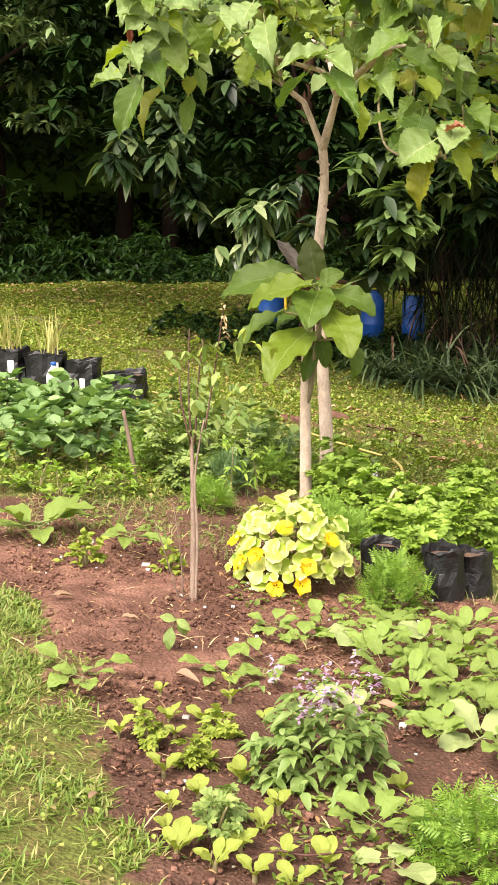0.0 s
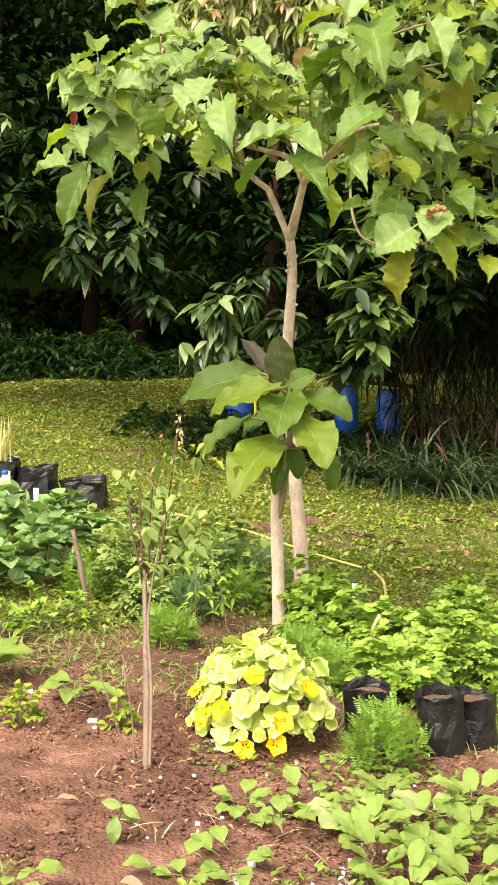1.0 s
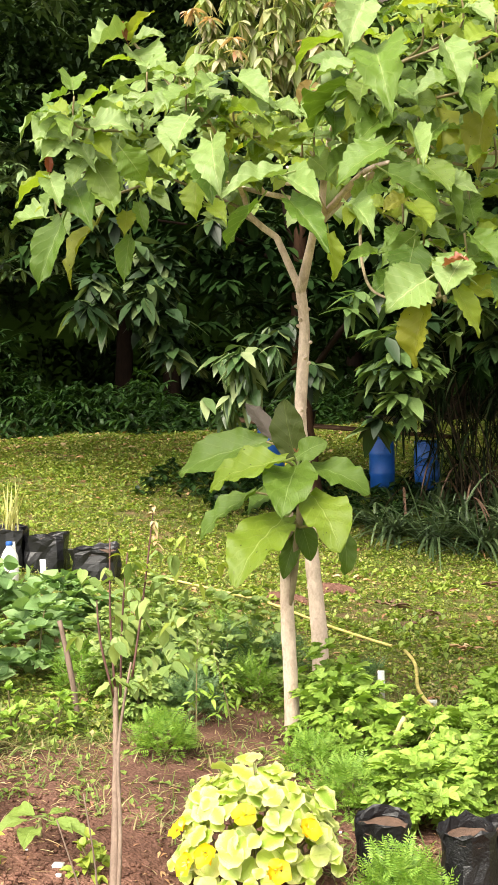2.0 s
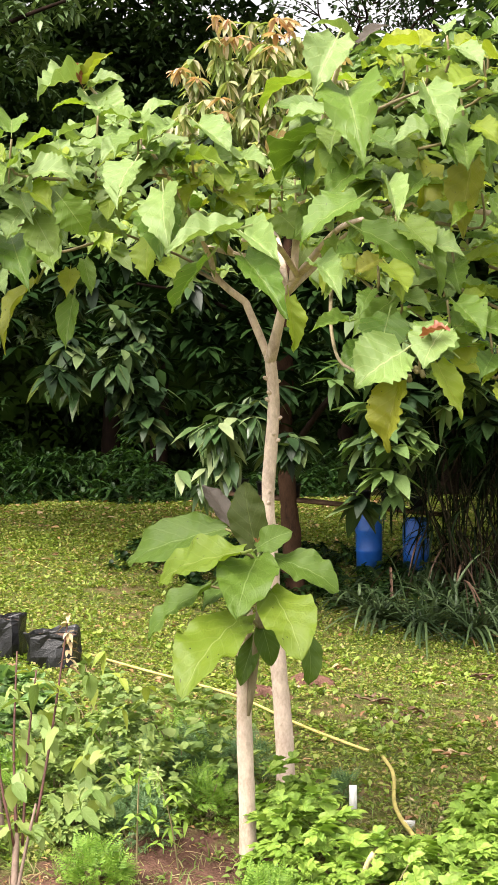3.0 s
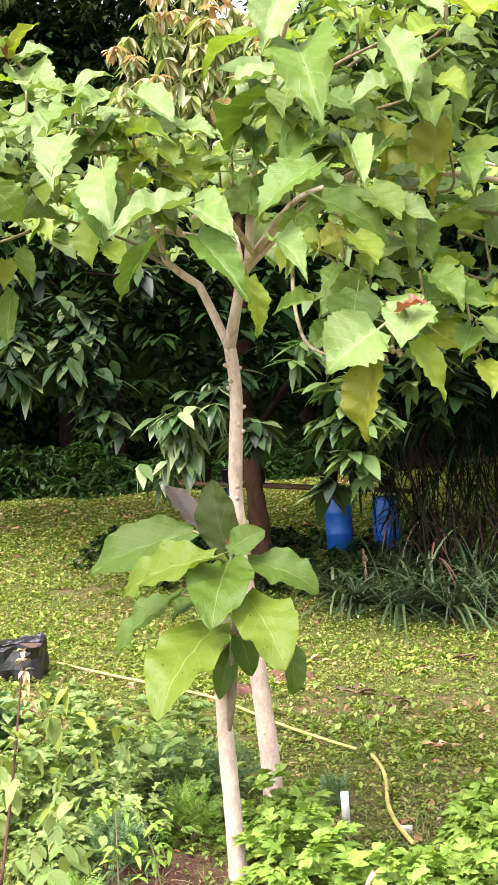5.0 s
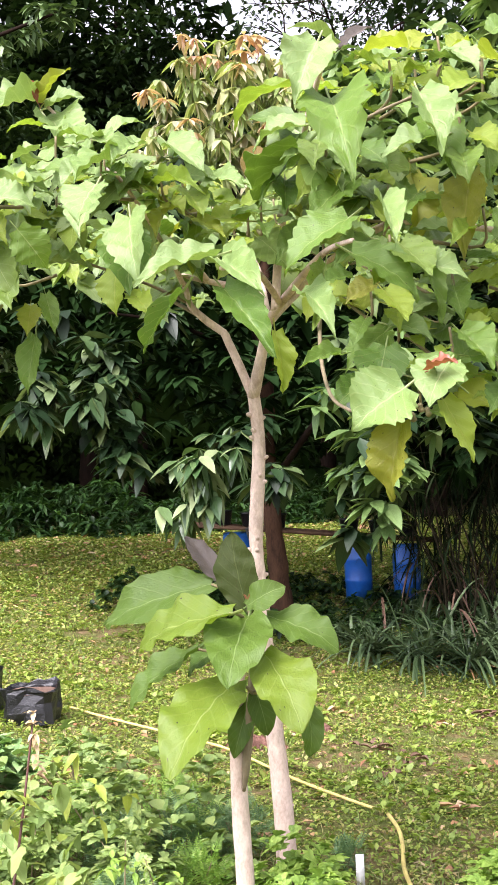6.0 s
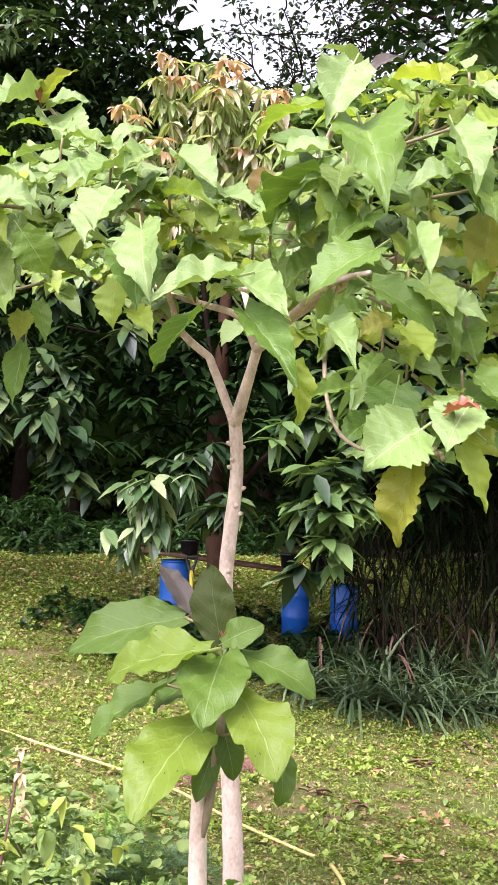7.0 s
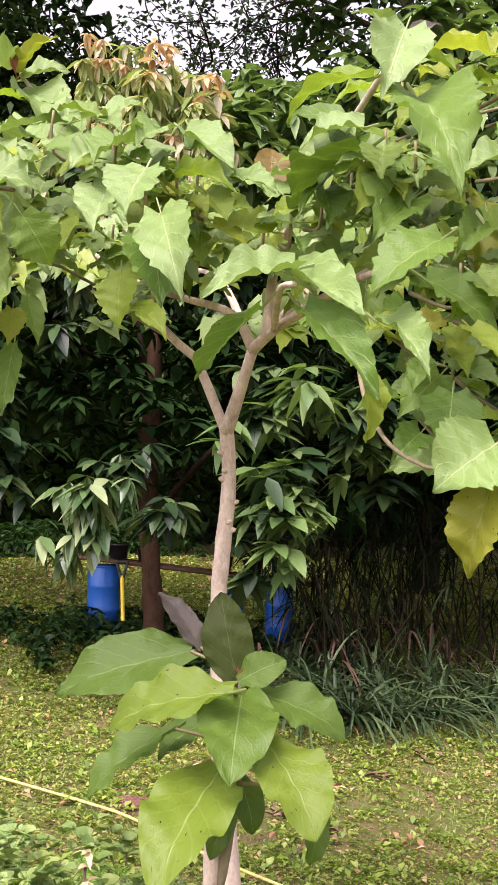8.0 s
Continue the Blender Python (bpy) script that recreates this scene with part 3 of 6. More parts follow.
x, y = scatter(150000, -1.7, 0.6, 2.4, 6.2, rng, lambda x, y: (soil_mask(x, y) < 0.75) & (np.hypot((x + 0.4) / 1.1, (y - 4.3) / 1.7) < rng.uniform(0.7, 1.15, len(x))) & (1.2 * ripple(x, y, 5.0) + 0.9 * ripple(x + 1, y, 17.0) + 0.6 * ripple(x, y, 41.0) > rng.uniform(-0.4, 0.9, len(x))))
low_leaves("verge_tufts", x, y, rng, 0.046, 0.0052, 0.5, "blade", 3, BLADE, "fine green grass tufts beside the soil bed", "grass")
x, y = scatter(3600, 0.5, 1.5, 3.3, 5.7, rng, lambda x, y: ripple(x, y, 6.0) + 0.6 * ripple(x, y, 17.0) > 0.0)
low_leaves("bed_weeds", x, y, rng, 0.035, 0.014, 0.5, "ovate", 4, SALAD, "small weeds between the salad plants", "weeds", 0.03)
x, y = scatter(800, -0.9, 1.6, 3.1, 8.0, rng, lambda x, y: soil_mask(x, y) > 0.4)
low_leaves("straw_bits", x, y, rng, 0.10, 0.005, 0.12, "blade", 5, STRAW_BIT, "dry straw lying on the soil", "straw", 0.015)
x, y = scatter(8000, -1.6, 0.4, 2.9, 5.8, rng, lambda x, y: (soil_mask(x, y) < 0.6) & (ripple(x, y, 7.0) > rng.uniform(-0.4, 1.0, len(x))))
low_leaves("verge_clover", x, y, rng, 0.017, 0.013, 0.5, "ovate", 4, LAWN_LEAF, "small clover leaves in the grass verge", "clover", 0.03)
x, y = scatter(15000, -5, 6, 7.5, 21, rng, lambda x, y: in_view(x, y) & (ripple(x + 4, y, 1.1) > rng.uniform(-1, 1.4, len(x))))
low_leaves("fallen_leaves", x, y, rng, 0.06, 0.03, 0.1, "ovate", 4, DRY, "brown fallen leaves lying on the lawn", "fallen leaves", 0.02)
x, y = scatter(3600, -6, 1.5, 16.0, 21.5, rng, lambda x, y: in_view(x, y) & (smooth(16.0, 20.0, y) > rng.uniform(0, 1, len(x))))
low_leaves("bank_litter", x, y, rng, 0.11, 0.06, 0.1, "ovate", 4, DRY, "brown leaf litter along the shaded foot of the wood", "fallen leaves", 0.02)
x, y = scatter(6000, -1.5, 1.7, 3.0, 7.6, rng, lambda x, y: soil_mask(x, y) > 0.5)
low_leaves("soil_litter", x, y, rng, 0.03, 0.008, 0.05, "lance", 3, DRY, "dry bits of leaf and straw on the soil", "litter", 0.02)
x, y = scatter(2600, -0.6, 1.7, 5.4, 8.2, rng, lambda x, y: (soil_mask(x, y) > 0.3) & (y > 6.1 - 1.0 * (x > 0.25)) & (ripple(x, y, 5.0) > -0.3))
low_leaves("weeds", x, y, rng, 0.036, 0.02, 0.5, "ovate", 4, SALAD, "small green weeds spreading over the soil", "weeds", 0.03)


x, y = scatter(14000, -0.8, 1.6, 5.9, 8.6, rng, lambda x, y: ripple(x, y, 4.0) + 0.5 * ripple(x, y, 13.0) > 0.05)
low_leaves("bed_grass", x, y, rng, 0.09, 0.006, 0.5, "blade", 5, BED_BLADE, "straggling grass and straw among the plants", "grass")


def clods():
    """Loose crumbs of soil and pale pebbles."""
    rng = np.random.default_rng(8)
    for name, count, size, material, label in (("soil_clods", 12500, 0.0042, GROUND, "loose crumbs of red-brown soil"), ("pebbles", 110, 0.006, WHITE, "small pale pebbles in the soil")):
        x, y = scatter(count, -0.7, 1.4, 3.0, 6.4, rng, lambda x, y: soil_mask(x, y) > 0.7)
        v, q = [], []
        for a, b in zip(x, y):
            s = size * min(3.0, rng.lognormal(0, 0.45))
            c = np.array([a, b, ground_z(a, b) + 0.011 + 0.3 * s])
            k = len(v)
            for i in (-1, 1):
                for j in (-1, 1):
                    for h in (-1, 1):
                        v.append(c + s * np.array([i, j, 0.7 * h]) * rng.uniform(0.5, 1.0, 3))
            q += [(k, k + 1, k + 3, k + 2), (k + 4, k + 6, k + 7, k + 5), (k, k + 4, k + 5, k + 1), (k + 2, k + 3, k + 7, k + 6), (k, k + 2, k + 6, k + 4), (k + 1, k + 5, k + 7, k + 3)]
        me = raw_mesh(name, np.array(v), np.array(q))
        if material is GROUND:
            at = me.attributes.new("soil", "FLOAT", "POINT")
            at.data.foreach_set("value", np.ones(len(v), dtype=np.float32))
        tagged(put(name, me, material), label, "soil" if material is GROUND else "pebbles", kind="stuff")


clods()


# ---- leaves that are pieces of their own ----
def fine_leaf(name, lobes=0, depth=0.12, droop=0.22, fold=0.16, wavy=0.03, seed=0, kind="heart", rows=13, stalk=0.22, pucker=0.0, curl=0.0, sway=1.0, teeth=0):
    """One leaf, 1 long towards +y and 1 wide, with wavy or lobed edges, raised panels between the veins, a folded midrib and a thin stalk."""
    rng = np.random.default_rng(seed)
    cols = np.array([-1, -0.78, -0.5, -0.22, 0, 0.22, 0.5, 0.78, 1.0])
    s = np.linspace(0, 1, rows)
    w = 0.5 * outline(kind, s)
    w[0], w[-1] = max(w[0], 0.05), 0.012
    ph = rng.uniform(0, 6.28, 6)
    size = rng.uniform(0.35, 1.3, (2, 16))
    bend, twist = sway * rng.normal(0, 0.07), sway * rng.normal(0, 0.25)
    v, uv = [], []
    for i, t in enumerate(s):
        for c in cols:
            e, edge = 1.0, abs(c)
            if lobes:
                k = t * lobes + ph[0] + (0.4 if c > 0 else 0)
                saw = 1 - 2 * abs((k % 1) - 0.62) / 0.62
                e += depth * saw * size[int(c > 0)][int(k) % 16] * edge ** 3
            if teeth:
                k = t * teeth + ph[4] + (0.5 if c > 0 else 0)
                e += 0.075 * ((k % 1) - 0.5) * size[int(c > 0)][int(k * 1.7) % 16] * (edge == 1) * min(1.0, 5 * t)
            e += depth * 0.2 * rng.normal() * (edge == 1)
            x = c * w[i] * e + bend * t * t
            y = t + (0.05 * edge if 0 < i < rows - 1 else 0) * (1 - t) - 0.06 * edge * (i == 0)
            z = fold * edge * w[i] * 1.2 + droop * 1.5 * (t - t * t) - curl * max(0.0, t - 0.55) ** 2 * 2.5
            z += twist * c * w[i] * t
            z += wavy * edge ** 2 * np.sin(t * 13 + ph[1] + (2.0 if c > 0 else 0)) + wavy * 0.6 * np.sin(t * 23 + ph[2] + 3 * (c > 0)) * edge ** 2 + wavy * 0.35 * np.sin(t * 27 + 5 * c + ph[3])
            z += pucker * 4 * edge * (1 - 0.8 * edge) * np.sin(6.283 * (t * 6 - edge * 1.92))
            v.append((x, y, z))
            uv.append((c * 0.5 + 0.5, t))
    q = []
    m = len(cols)
    for i in range(rows - 1):
        for j in range(m - 1):
            k = i * m + j
            q.append((k, k + 1, k + m + 1, k + m))
    if stalk:
        k = len(v)
        r = 0.014
        for t in (-stalk, 0.02):
            for a, b in ((-r, -r), (r, -r), (r, r), (-r, r)):
                v.append((a, t, b - 0.01))
                uv.append((0.5, 0.0))
        q += [(k + i, k + (i + 1) % 4, k + 4 + (i + 1) % 4, k + 4 + i) for i in range(4)]
    return raw_mesh(name, np.array(v), np.array(q), np.array(uv))


def with_material(me, material):
    me = me.copy()
    me.materials.clear()
    me.materials.append(material)
    return me


def leaf_at(me, parent, base, tip, width, nrm, name="leaf"):
    """A leaf piece from base to tip, its upper side towards nrm, under a thing at its base point."""
    base, tip, nrm = Vector(base), Vector(tip), Vector(nrm)
    y = tip - base
    length = y.length
    y.normalize()
    x = y.cross(nrm).normalized()
    z = x.cross(y)
    m = Matrix((x, y, z)).transposed().to_4x4() @ Matrix.Diagonal((width, length, length, 1))
    m.translation = base - parent.location
    ob = new(name, me)
    ob.parent = parent
    ob.matrix_basis = m
    return ob


TONES = {"p": G_PALE, "g": G_TREE, "y": G_YELLOW, "o": G_OLIVE, "d": G_DARK, "u": G_GREY, "r": G_RED, "s": G_SAP, "h": G_SAP_GREEN, "b": G_BROWN}
LOBED_SHAPES = [fine_leaf("leaf", 5.0 + 0.6 * i, 0.13 if i % 4 == 3 else 0.075, 0.06 + 0.03 * i, 0.2 + 0.1 * (i % 3), 0.026 + 0.01 * (i % 3), i, "tree", 37, pucker=0.009, curl=0.04 + 0.06 * (i % 4), sway=0.8, teeth=11 + i % 3) for i in range(8)]
LOBED = {k: [with_material(me, m) for me in LOBED_SHAPES] for k, m in TONES.items()}
BROAD_SHAPES = [fine_leaf("leaf", 0, 0.035, 0.14, 0.13, 0.03, 20 + i, "oval", stalk=0.12, rows=25, pucker=0.013, curl=0.18, sway=0.4) for i in range(4)]
BROAD = {k: [with_material(me, m) for me in BROAD_SHAPES] for k, m in TONES.items()}


# ---- the tall potato tree ----
def local(points, ob):
    return [Vector(p) - ob.location for p in points]


def nodes_on(parent, trunk_points, radius, count, seed):
    """Small leaf scars standing out of the bark."""
    rng = np.random.default_rng(seed)
    for i in range(count):
        k = rng.uniform(0, len(trunk_points) - 1.001)
        a, b = Vector(trunk_points[int(k)]), Vector(trunk_points[int(k) + 1])
        p = a.lerp(b, k - int(k)) - parent.location
        ang = rng.uniform(0, 6.28)
        out = Vector((math.cos(ang), math.sin(ang), 0.35))
        part("scar", tube([p + out * radius * 0.7, p + out * radius * 1.12, p + out * radius * 1.3], [radius * 0.32, radius * 0.26, radius * 0.1], 6), BARK, parent)


def potato_tree():
    g = ground_z(0.63, 8.24)
    tree = empty("tree", 0.63, 8.24, label="young pale-trunked tree with big lobed light-green leaves", category="tree")
    trunk = [(0.635, 8.24, g - 0.05), (0.63, 8.24, 0.28), (0.60, 8.25, 0.72), (0.57, 8.26, 1.29), (0.58, 8.27, 1.52), (0.60, 8.27, 1.78), (0.585, 8.26, 1.99)]
    part("trunk", tube(local(trunk, tree), [0.047, 0.041, 0.037, 0.031, 0.029, 0.027, 0.026], 12, 0.035, 1), BARK, tree)
    nodes_on(tree, trunk[1:], 0.034, 24, 3)
    limbs = {
        "left": ([(0.585, 8.26, 1.96), (0.535, 8.29, 2.09), (0.487, 8.322, 2.205), (0.47, 8.33, 2.24), (0.41, 8.32, 2.285), (0.352, 8.3, 2.34), (0.335, 8.29, 2.37), (0.33, 8.285, 2.4), (0.318, 8.27, 2.45)], 0.0195, 0.0125),
        "left_up": ([(0.318, 8.27, 2.44), (0.30, 8.0, 2.5), (0.28, 7.5, 2.56), (0.25, 7.0, 2.6)], 0.0125, 0.006),
        "left_twig": ([(0.33, 8.29, 2.37), (0.25, 8.29, 2.41), (0.17, 8.27, 2.45), (0.0, 7.9, 2.48)], 0.009, 0.005),
        "main": ([(0.585, 8.26, 1.96), (0.63, 8.19, 2.12), (0.665, 8.13, 2.25)], 0.025, 0.02),
        "left_end": ([(0.0, 7.9, 2.48), (-0.15, 7.4, 2.44), (-0.3, 7.15, 2.38)], 0.007, 0.004),
        "main_left": ([(0.665, 8.13, 2.25), (0.62, 8.15, 2.35), (0.56, 8.19, 2.40), (0.42, 8.28, 2.45), (0.27, 8.37, 2.51), (0.1, 8.3, 2.6)], 0.02, 0.008),
        "main_right": ([(0.665, 8.13, 2.25), (0.74, 7.92, 2.31), (0.88, 7.3, 2.36), (0.97, 6.9, 2.33)], 0.021, 0.007),
        "main_up": ([(0.70, 8.02, 2.28), (0.73, 8.0, 2.55), (0.8, 7.6, 2.72), (0.92, 6.85, 2.9)], 0.02, 0.008),
        "to_top_left": ([(0.42, 8.28, 2.45), (0.25, 8.1, 2.65), (0.05, 7.95, 2.88), (-0.14, 7.86, 3.1)], 0.014, 0.006),
        "to_right": ([(0.74, 7.92, 2.31), (1.1, 7.6, 2.5), (1.35, 7.4, 2.45), (1.6, 7.3, 2.38)], 0.018, 0.008),
        "droop_right": ([(0.88, 7.3, 2.34), (0.86, 7.1, 2.06), (0.87, 6.9, 1.91), (0.90, 6.7, 1.83), (0.97, 6.6, 1.8), (1.08, 6.55, 1.83)], 0.0075, 0.004),
        "front": ([(0.72, 7.95, 2.3), (0.66, 7.3, 2.32), (0.6, 6.5, 2.2)], 0.014, 0.006),
        "right_up": ([(0.8, 7.6, 2.72), (1.0, 7.1, 2.73), (1.17, 6.71, 2.7)], 0.009, 0.004),
        "back_left": ([(0.41, 8.32, 2.29), (0.25, 8.45, 2.4), (0.08, 8.5, 2.5)], 0.010, 0.005),
        "back": ([(0.665, 8.13, 2.25), (0.6, 8.8, 2.6), (0.5, 9.3, 2.75)], 0.02, 0.008),
        "back_right": ([(0.665, 8.13, 2.25), (1.0, 8.6, 2.6), (1.4, 8.9, 2.75)], 0.02, 0.008),
        "far_right": ([(1.1, 7.6, 2.5), (1.45, 7.9, 2.6), (1.8, 8.0, 2.55)], 0.013, 0.007),
    }
    for i, (pts, r0, r1) in enumerate(limbs.values()):
        k = len(pts)
        part("limb", tube(local(pts, tree), [r0 + (r1 - r0) * j / (k - 1) for j in range(k)], 8, 0.03, i), BARK if r0 >= 0.012 else LIMB, tree)
    rng = random.Random(4)
    centre = Vector((0.6, 8.0, 2.1))

    def leaf(base, tip, width, tone):
        b, t = Vector(base), Vector(tip)
        out = (b - centre).normalized()
        nrm = Vector((0, -0.7, 1.0)) + out * 0.4 + Vector((rng.uniform(-0.5, 0.5), rng.uniform(-0.4, 0.4), rng.uniform(-0.2, 0.2)))
        return leaf_at(rng.choice(LOBED[tone]), tree, b, t, width * 1.12, nrm)

    # top-left shoot
    leaf((-0.15, 7.84, 3.11), (-0.30, 7.58, 2.99), 0.11, "p")
    leaf((-0.14, 7.88, 3.09), (0.02, 7.80, 3.10), 0.08, "p")
    leaf((-0.14, 7.87, 3.05), (0.00, 7.72, 2.84), 0.16, "p")
    leaf((-0.13, 7.70, 2.97), (-0.23, 7.60, 2.94), 0.06, "y")
    leaf((-0.15, 7.78, 3.08), (-0.19, 7.78, 3.18), 0.035, "r")
    leaf((-0.13, 7.78, 3.08), (-0.02, 7.75, 3.2), 0.035, "o")
    # front-left spray
    leaf((0.31, 6.86, 2.43), (0.36, 6.62, 2.20), 0.13, "p")
    leaf((0.27, 6.52, 2.45), (0.22, 6.45, 2.33), 0.13, "p")
    leaf((0.24, 7.10, 2.67), (0.13, 6.90, 2.56), 0.12, "p")
    leaf((0.31, 7.10, 2.71), (0.24, 6.95, 2.62), 0.09, "p")
    leaf((0.29, 6.90, 2.40), (0.32, 6.75, 2.18), 0.14, "g")
    leaf((0.34, 7.20, 2.60), (0.52, 7.05, 2.55), 0.05, "y")
    leaf((0.38, 7.30, 2.77), (0.51, 7.15, 2.62), 0.11, "p")
    leaf((0.52, 7.30, 2.64), (0.64, 7.20, 2.58), 0.08, "p")
    leaf((0.21, 7.20, 2.34), (0.21, 7.15, 2.18), 0.11, "y")
    leaf((0.25, 7.20, 2.25), (0.34, 7.10, 2.16), 0.07, "y")
    # middle spray over the fork
    leaf((0.59, 6.42, 2.22), (0.38, 6.33, 2.15), 0.09, "p")
    leaf((0.51, 6.34, 2.12), (0.38, 6.48, 1.98), 0.03, "g")
    leaf((0.61, 6.42, 2.13), (0.74, 6.24, 1.93), 0.092, "g")
    leaf((0.74, 6.40, 2.01), (0.75, 6.43, 1.85), 0.055, "y")
    leaf((0.60, 6.50, 2.22), (0.71, 6.25, 2.09), 0.10, "p")
    leaf_at(BROAD["b"][1], tree, Vector((0.66, 7.62, 2.69)), Vector((0.675, 7.68, 2.85)), 0.12, Vector((0.1, -1.0, 0.3)))
    # low left sprays
    leaf((-0.17, 7.20, 2.47), (0.02, 7.00, 2.31), 0.11, "p")
    leaf((-0.15, 7.10, 2.38), (-0.08, 6.95, 2.19), 0.12, "g")
    leaf((-0.20, 7.40, 2.68), (-0.01, 7.30, 2.62), 0.06, "p")
    leaf((-0.08, 7.20, 2.23), (-0.08, 7.15, 2.13), 0.07, "o")
    leaf((-0.08, 7.25, 2.14), (-0.10, 7.20, 1.94), 0.07, "g")
    leaf((-0.05, 7.30, 2.28), (-0.01, 7.25, 2.14), 0.06, "g")
    # far-left shoot
    leaf((-0.31, 7.05, 2.19), (-0.41, 7.00, 1.91), 0.11, "h")
    leaf((-0.21, 7.22, 2.19), (-0.32, 7.12, 1.93), 0.10, "o")
    leaf((-0.29, 7.18, 2.34), (-0.18, 6.98, 2.15), 0.15, "g")
    leaf((-0.18, 7.06, 2.40), (-0.07, 6.98, 2.23), 0.12, "g")
    leaf((-0.22, 7.07, 2.43), (-0.26, 7.0, 2.31), 0.10, "p")
    leaf((-0.03, 6.85, 2.41), (0.05, 6.92, 2.30), 0.11, "g")
    leaf((-0.30, 7.18, 2.62), (-0.40, 7.00, 2.45), 0.14, "p")
    leaf((-0.38, 7.15, 2.64), (-0.48, 7.05, 2.50), 0.06, "p")
    leaf((-0.23, 7.10, 2.56), (-0.37, 6.95, 2.40), 0.10, "p")
    leaf((-0.24, 7.10, 2.50), (-0.16, 6.92, 2.36), 0.11, "p")
    leaf((-0.35, 7.06, 2.35), (-0.49, 7.00, 2.24), 0.06, "y")
    leaf((-0.36, 7.05, 2.36), (-0.30, 6.95, 2.22), 0.09, "p")
    leaf((-0.20, 7.29, 2.68), (-0.20, 7.27, 2.61), 0.045, "b")
    leaf((-0.36, 7.06, 2.38), (-0.36, 7.06, 2.46), 0.03, "r")
    # top-right shoot
    leaf((0.89, 6.72, 2.87), (0.81, 6.62, 2.68), 0.14, "p")
    leaf((0.82, 6.75, 2.76), (0.62, 6.93, 2.71), 0.07, "y")
    leaf((0.84, 6.96, 2.64), (0.67, 7.20, 2.54), 0.14, "h")
    leaf((0.95, 7.10, 2.99), (0.81, 7.00, 3.03), 0.07, "p")
    leaf((0.97, 7.10, 2.98), (1.07, 7.10, 3.05), 0.04, "u")
    leaf((0.92, 6.72, 2.70), (0.97, 6.45, 2.43), 0.18, "g")
    leaf((1.01, 7.10, 2.95), (1.10, 7.00, 2.87), 0.04, "y")
    leaf((1.17, 6.70, 2.70), (1.21, 6.56, 2.50), 0.11, "p")
    leaf((1.24, 7.00, 2.73), (1.28, 6.80, 2.48), 0.13, "g")
    leaf((1.14, 7.20, 2.88), (1.25, 7.20, 2.95), 0.07, "y")
    # right middle
    leaf((0.95, 6.57, 2.33), (0.77, 6.50, 2.19), 0.14, "g")
    leaf((0.98, 7.00, 2.53), (0.83, 6.85, 2.39), 0.12, "g")
    leaf((0.87, 7.30, 2.68), (0.68, 7.10, 2.51), 0.10, "g")
    leaf((0.96, 6.77, 2.27), (1.16, 6.78, 2.14), 0.13, "g")
    leaf((1.04, 6.55, 2.37), (1.05, 6.30, 2.21), 0.07, "p")
    leaf((1.18, 7.00, 2.48), (1.06, 6.90, 2.36), 0.09, "g")
    leaf((1.17, 7.05, 2.32), (1.23, 6.95, 2.07), 0.06, "g")
    leaf((1.04, 6.66, 2.14), (1.10, 6.56, 2.04), 0.10, "y")
    leaf((0.81, 6.62, 2.14), (0.90, 6.44, 2.01), 0.08, "p")
    leaf((0.92, 6.90, 1.99), (0.79, 6.80, 1.95), 0.06, "g")
    leaf((1.05, 6.85, 2.00), (1.01, 6.75, 1.84), 0.14, "g")
    leaf((0.98, 6.90, 1.90), (0.89, 6.80, 1.82), 0.09, "g")
    leaf((1.06, 7.20, 2.38), (0.91, 7.10, 2.29), 0.09, "g")
    leaf((0.84, 7.30, 2.44), (0.73, 7.20, 2.33), 0.09, "g")
    leaf((0.89, 7.20, 2.31), (0.84, 7.10, 2.10), 0.11, "g")
    # drooping right spray
    leaf((1.08, 6.58, 1.86), (0.93, 6.55, 1.75), 0.19, "p")
    leaf((1.20, 6.58, 1.92), (1.12, 6.50, 1.81), 0.14, "p")
    leaf((1.07, 6.58, 1.77), (1.03, 6.62, 1.55), 0.12, "o")
    leaf((1.18, 6.56, 1.82), (1.26, 6.58, 1.65), 0.09, "y")
    leaf((1.23, 6.60, 1.86), (1.12, 6.60, 1.96), 0.09, "g")
    leaf((1.14, 6.54, 1.90), (1.21, 6.48, 1.92), 0.05, "r")
    leaf((1.35, 7.05, 2.54), (1.29, 6.95, 2.27), 0.12, "o")
    leaf((1.18, 7.20, 2.59), (1.18, 7.10, 2.32), 0.09, "o")
    leaf((1.39, 7.10, 2.73), (1.40, 7.00, 2.51), 0.11, "g")
    # the front of the crown, in loose rosettes at the twig ends, dipping between its two halves
    def crown_top(x, y):
        return np.interp(x, [0.05, 0.3, 0.48, 0.56, 0.72, 0.85], [2.84, 2.74, 2.6, 2.54, 2.56, 3.2]) + 0.21 * (y - 7.3)
    nr = np.random.default_rng(14)
    tips = [Vector((-0.28 + 0.235 * (i % 9) + nr.normal(0, 0.07), 7.05 + 0.24 * (i // 9) + nr.normal(0, 0.08), 2.42 + nr.uniform(0, 0.36))) for i in range(45)]
    tips += [Vector(q) for q in ((1.25, 6.95, 2.2), (1.4, 7.05, 2.12), (1.16, 7.1, 2.08), (1.5, 7.2, 2.3), (1.12, 7.1, 3.07), (1.27, 7.05, 3.12), (1.38, 6.95, 3.0), (1.22, 7.35, 3.16), (1.42, 7.2, 3.14), (1.02, 7.35, 3.1), (1.3, 6.9, 2.86), (1.02, 7.0, 2.36), (1.1, 7.05, 2.28), (1.28, 7.1, 2.42), (1.42, 7.0, 2.05), (1.08, 6.9, 2.48))]
    for i, p in enumerate(tips):
        p.z -= 0.25 * max(0.0, 0.1 - p.x) + (0.2 if p.x > 1.0 else 0.0)
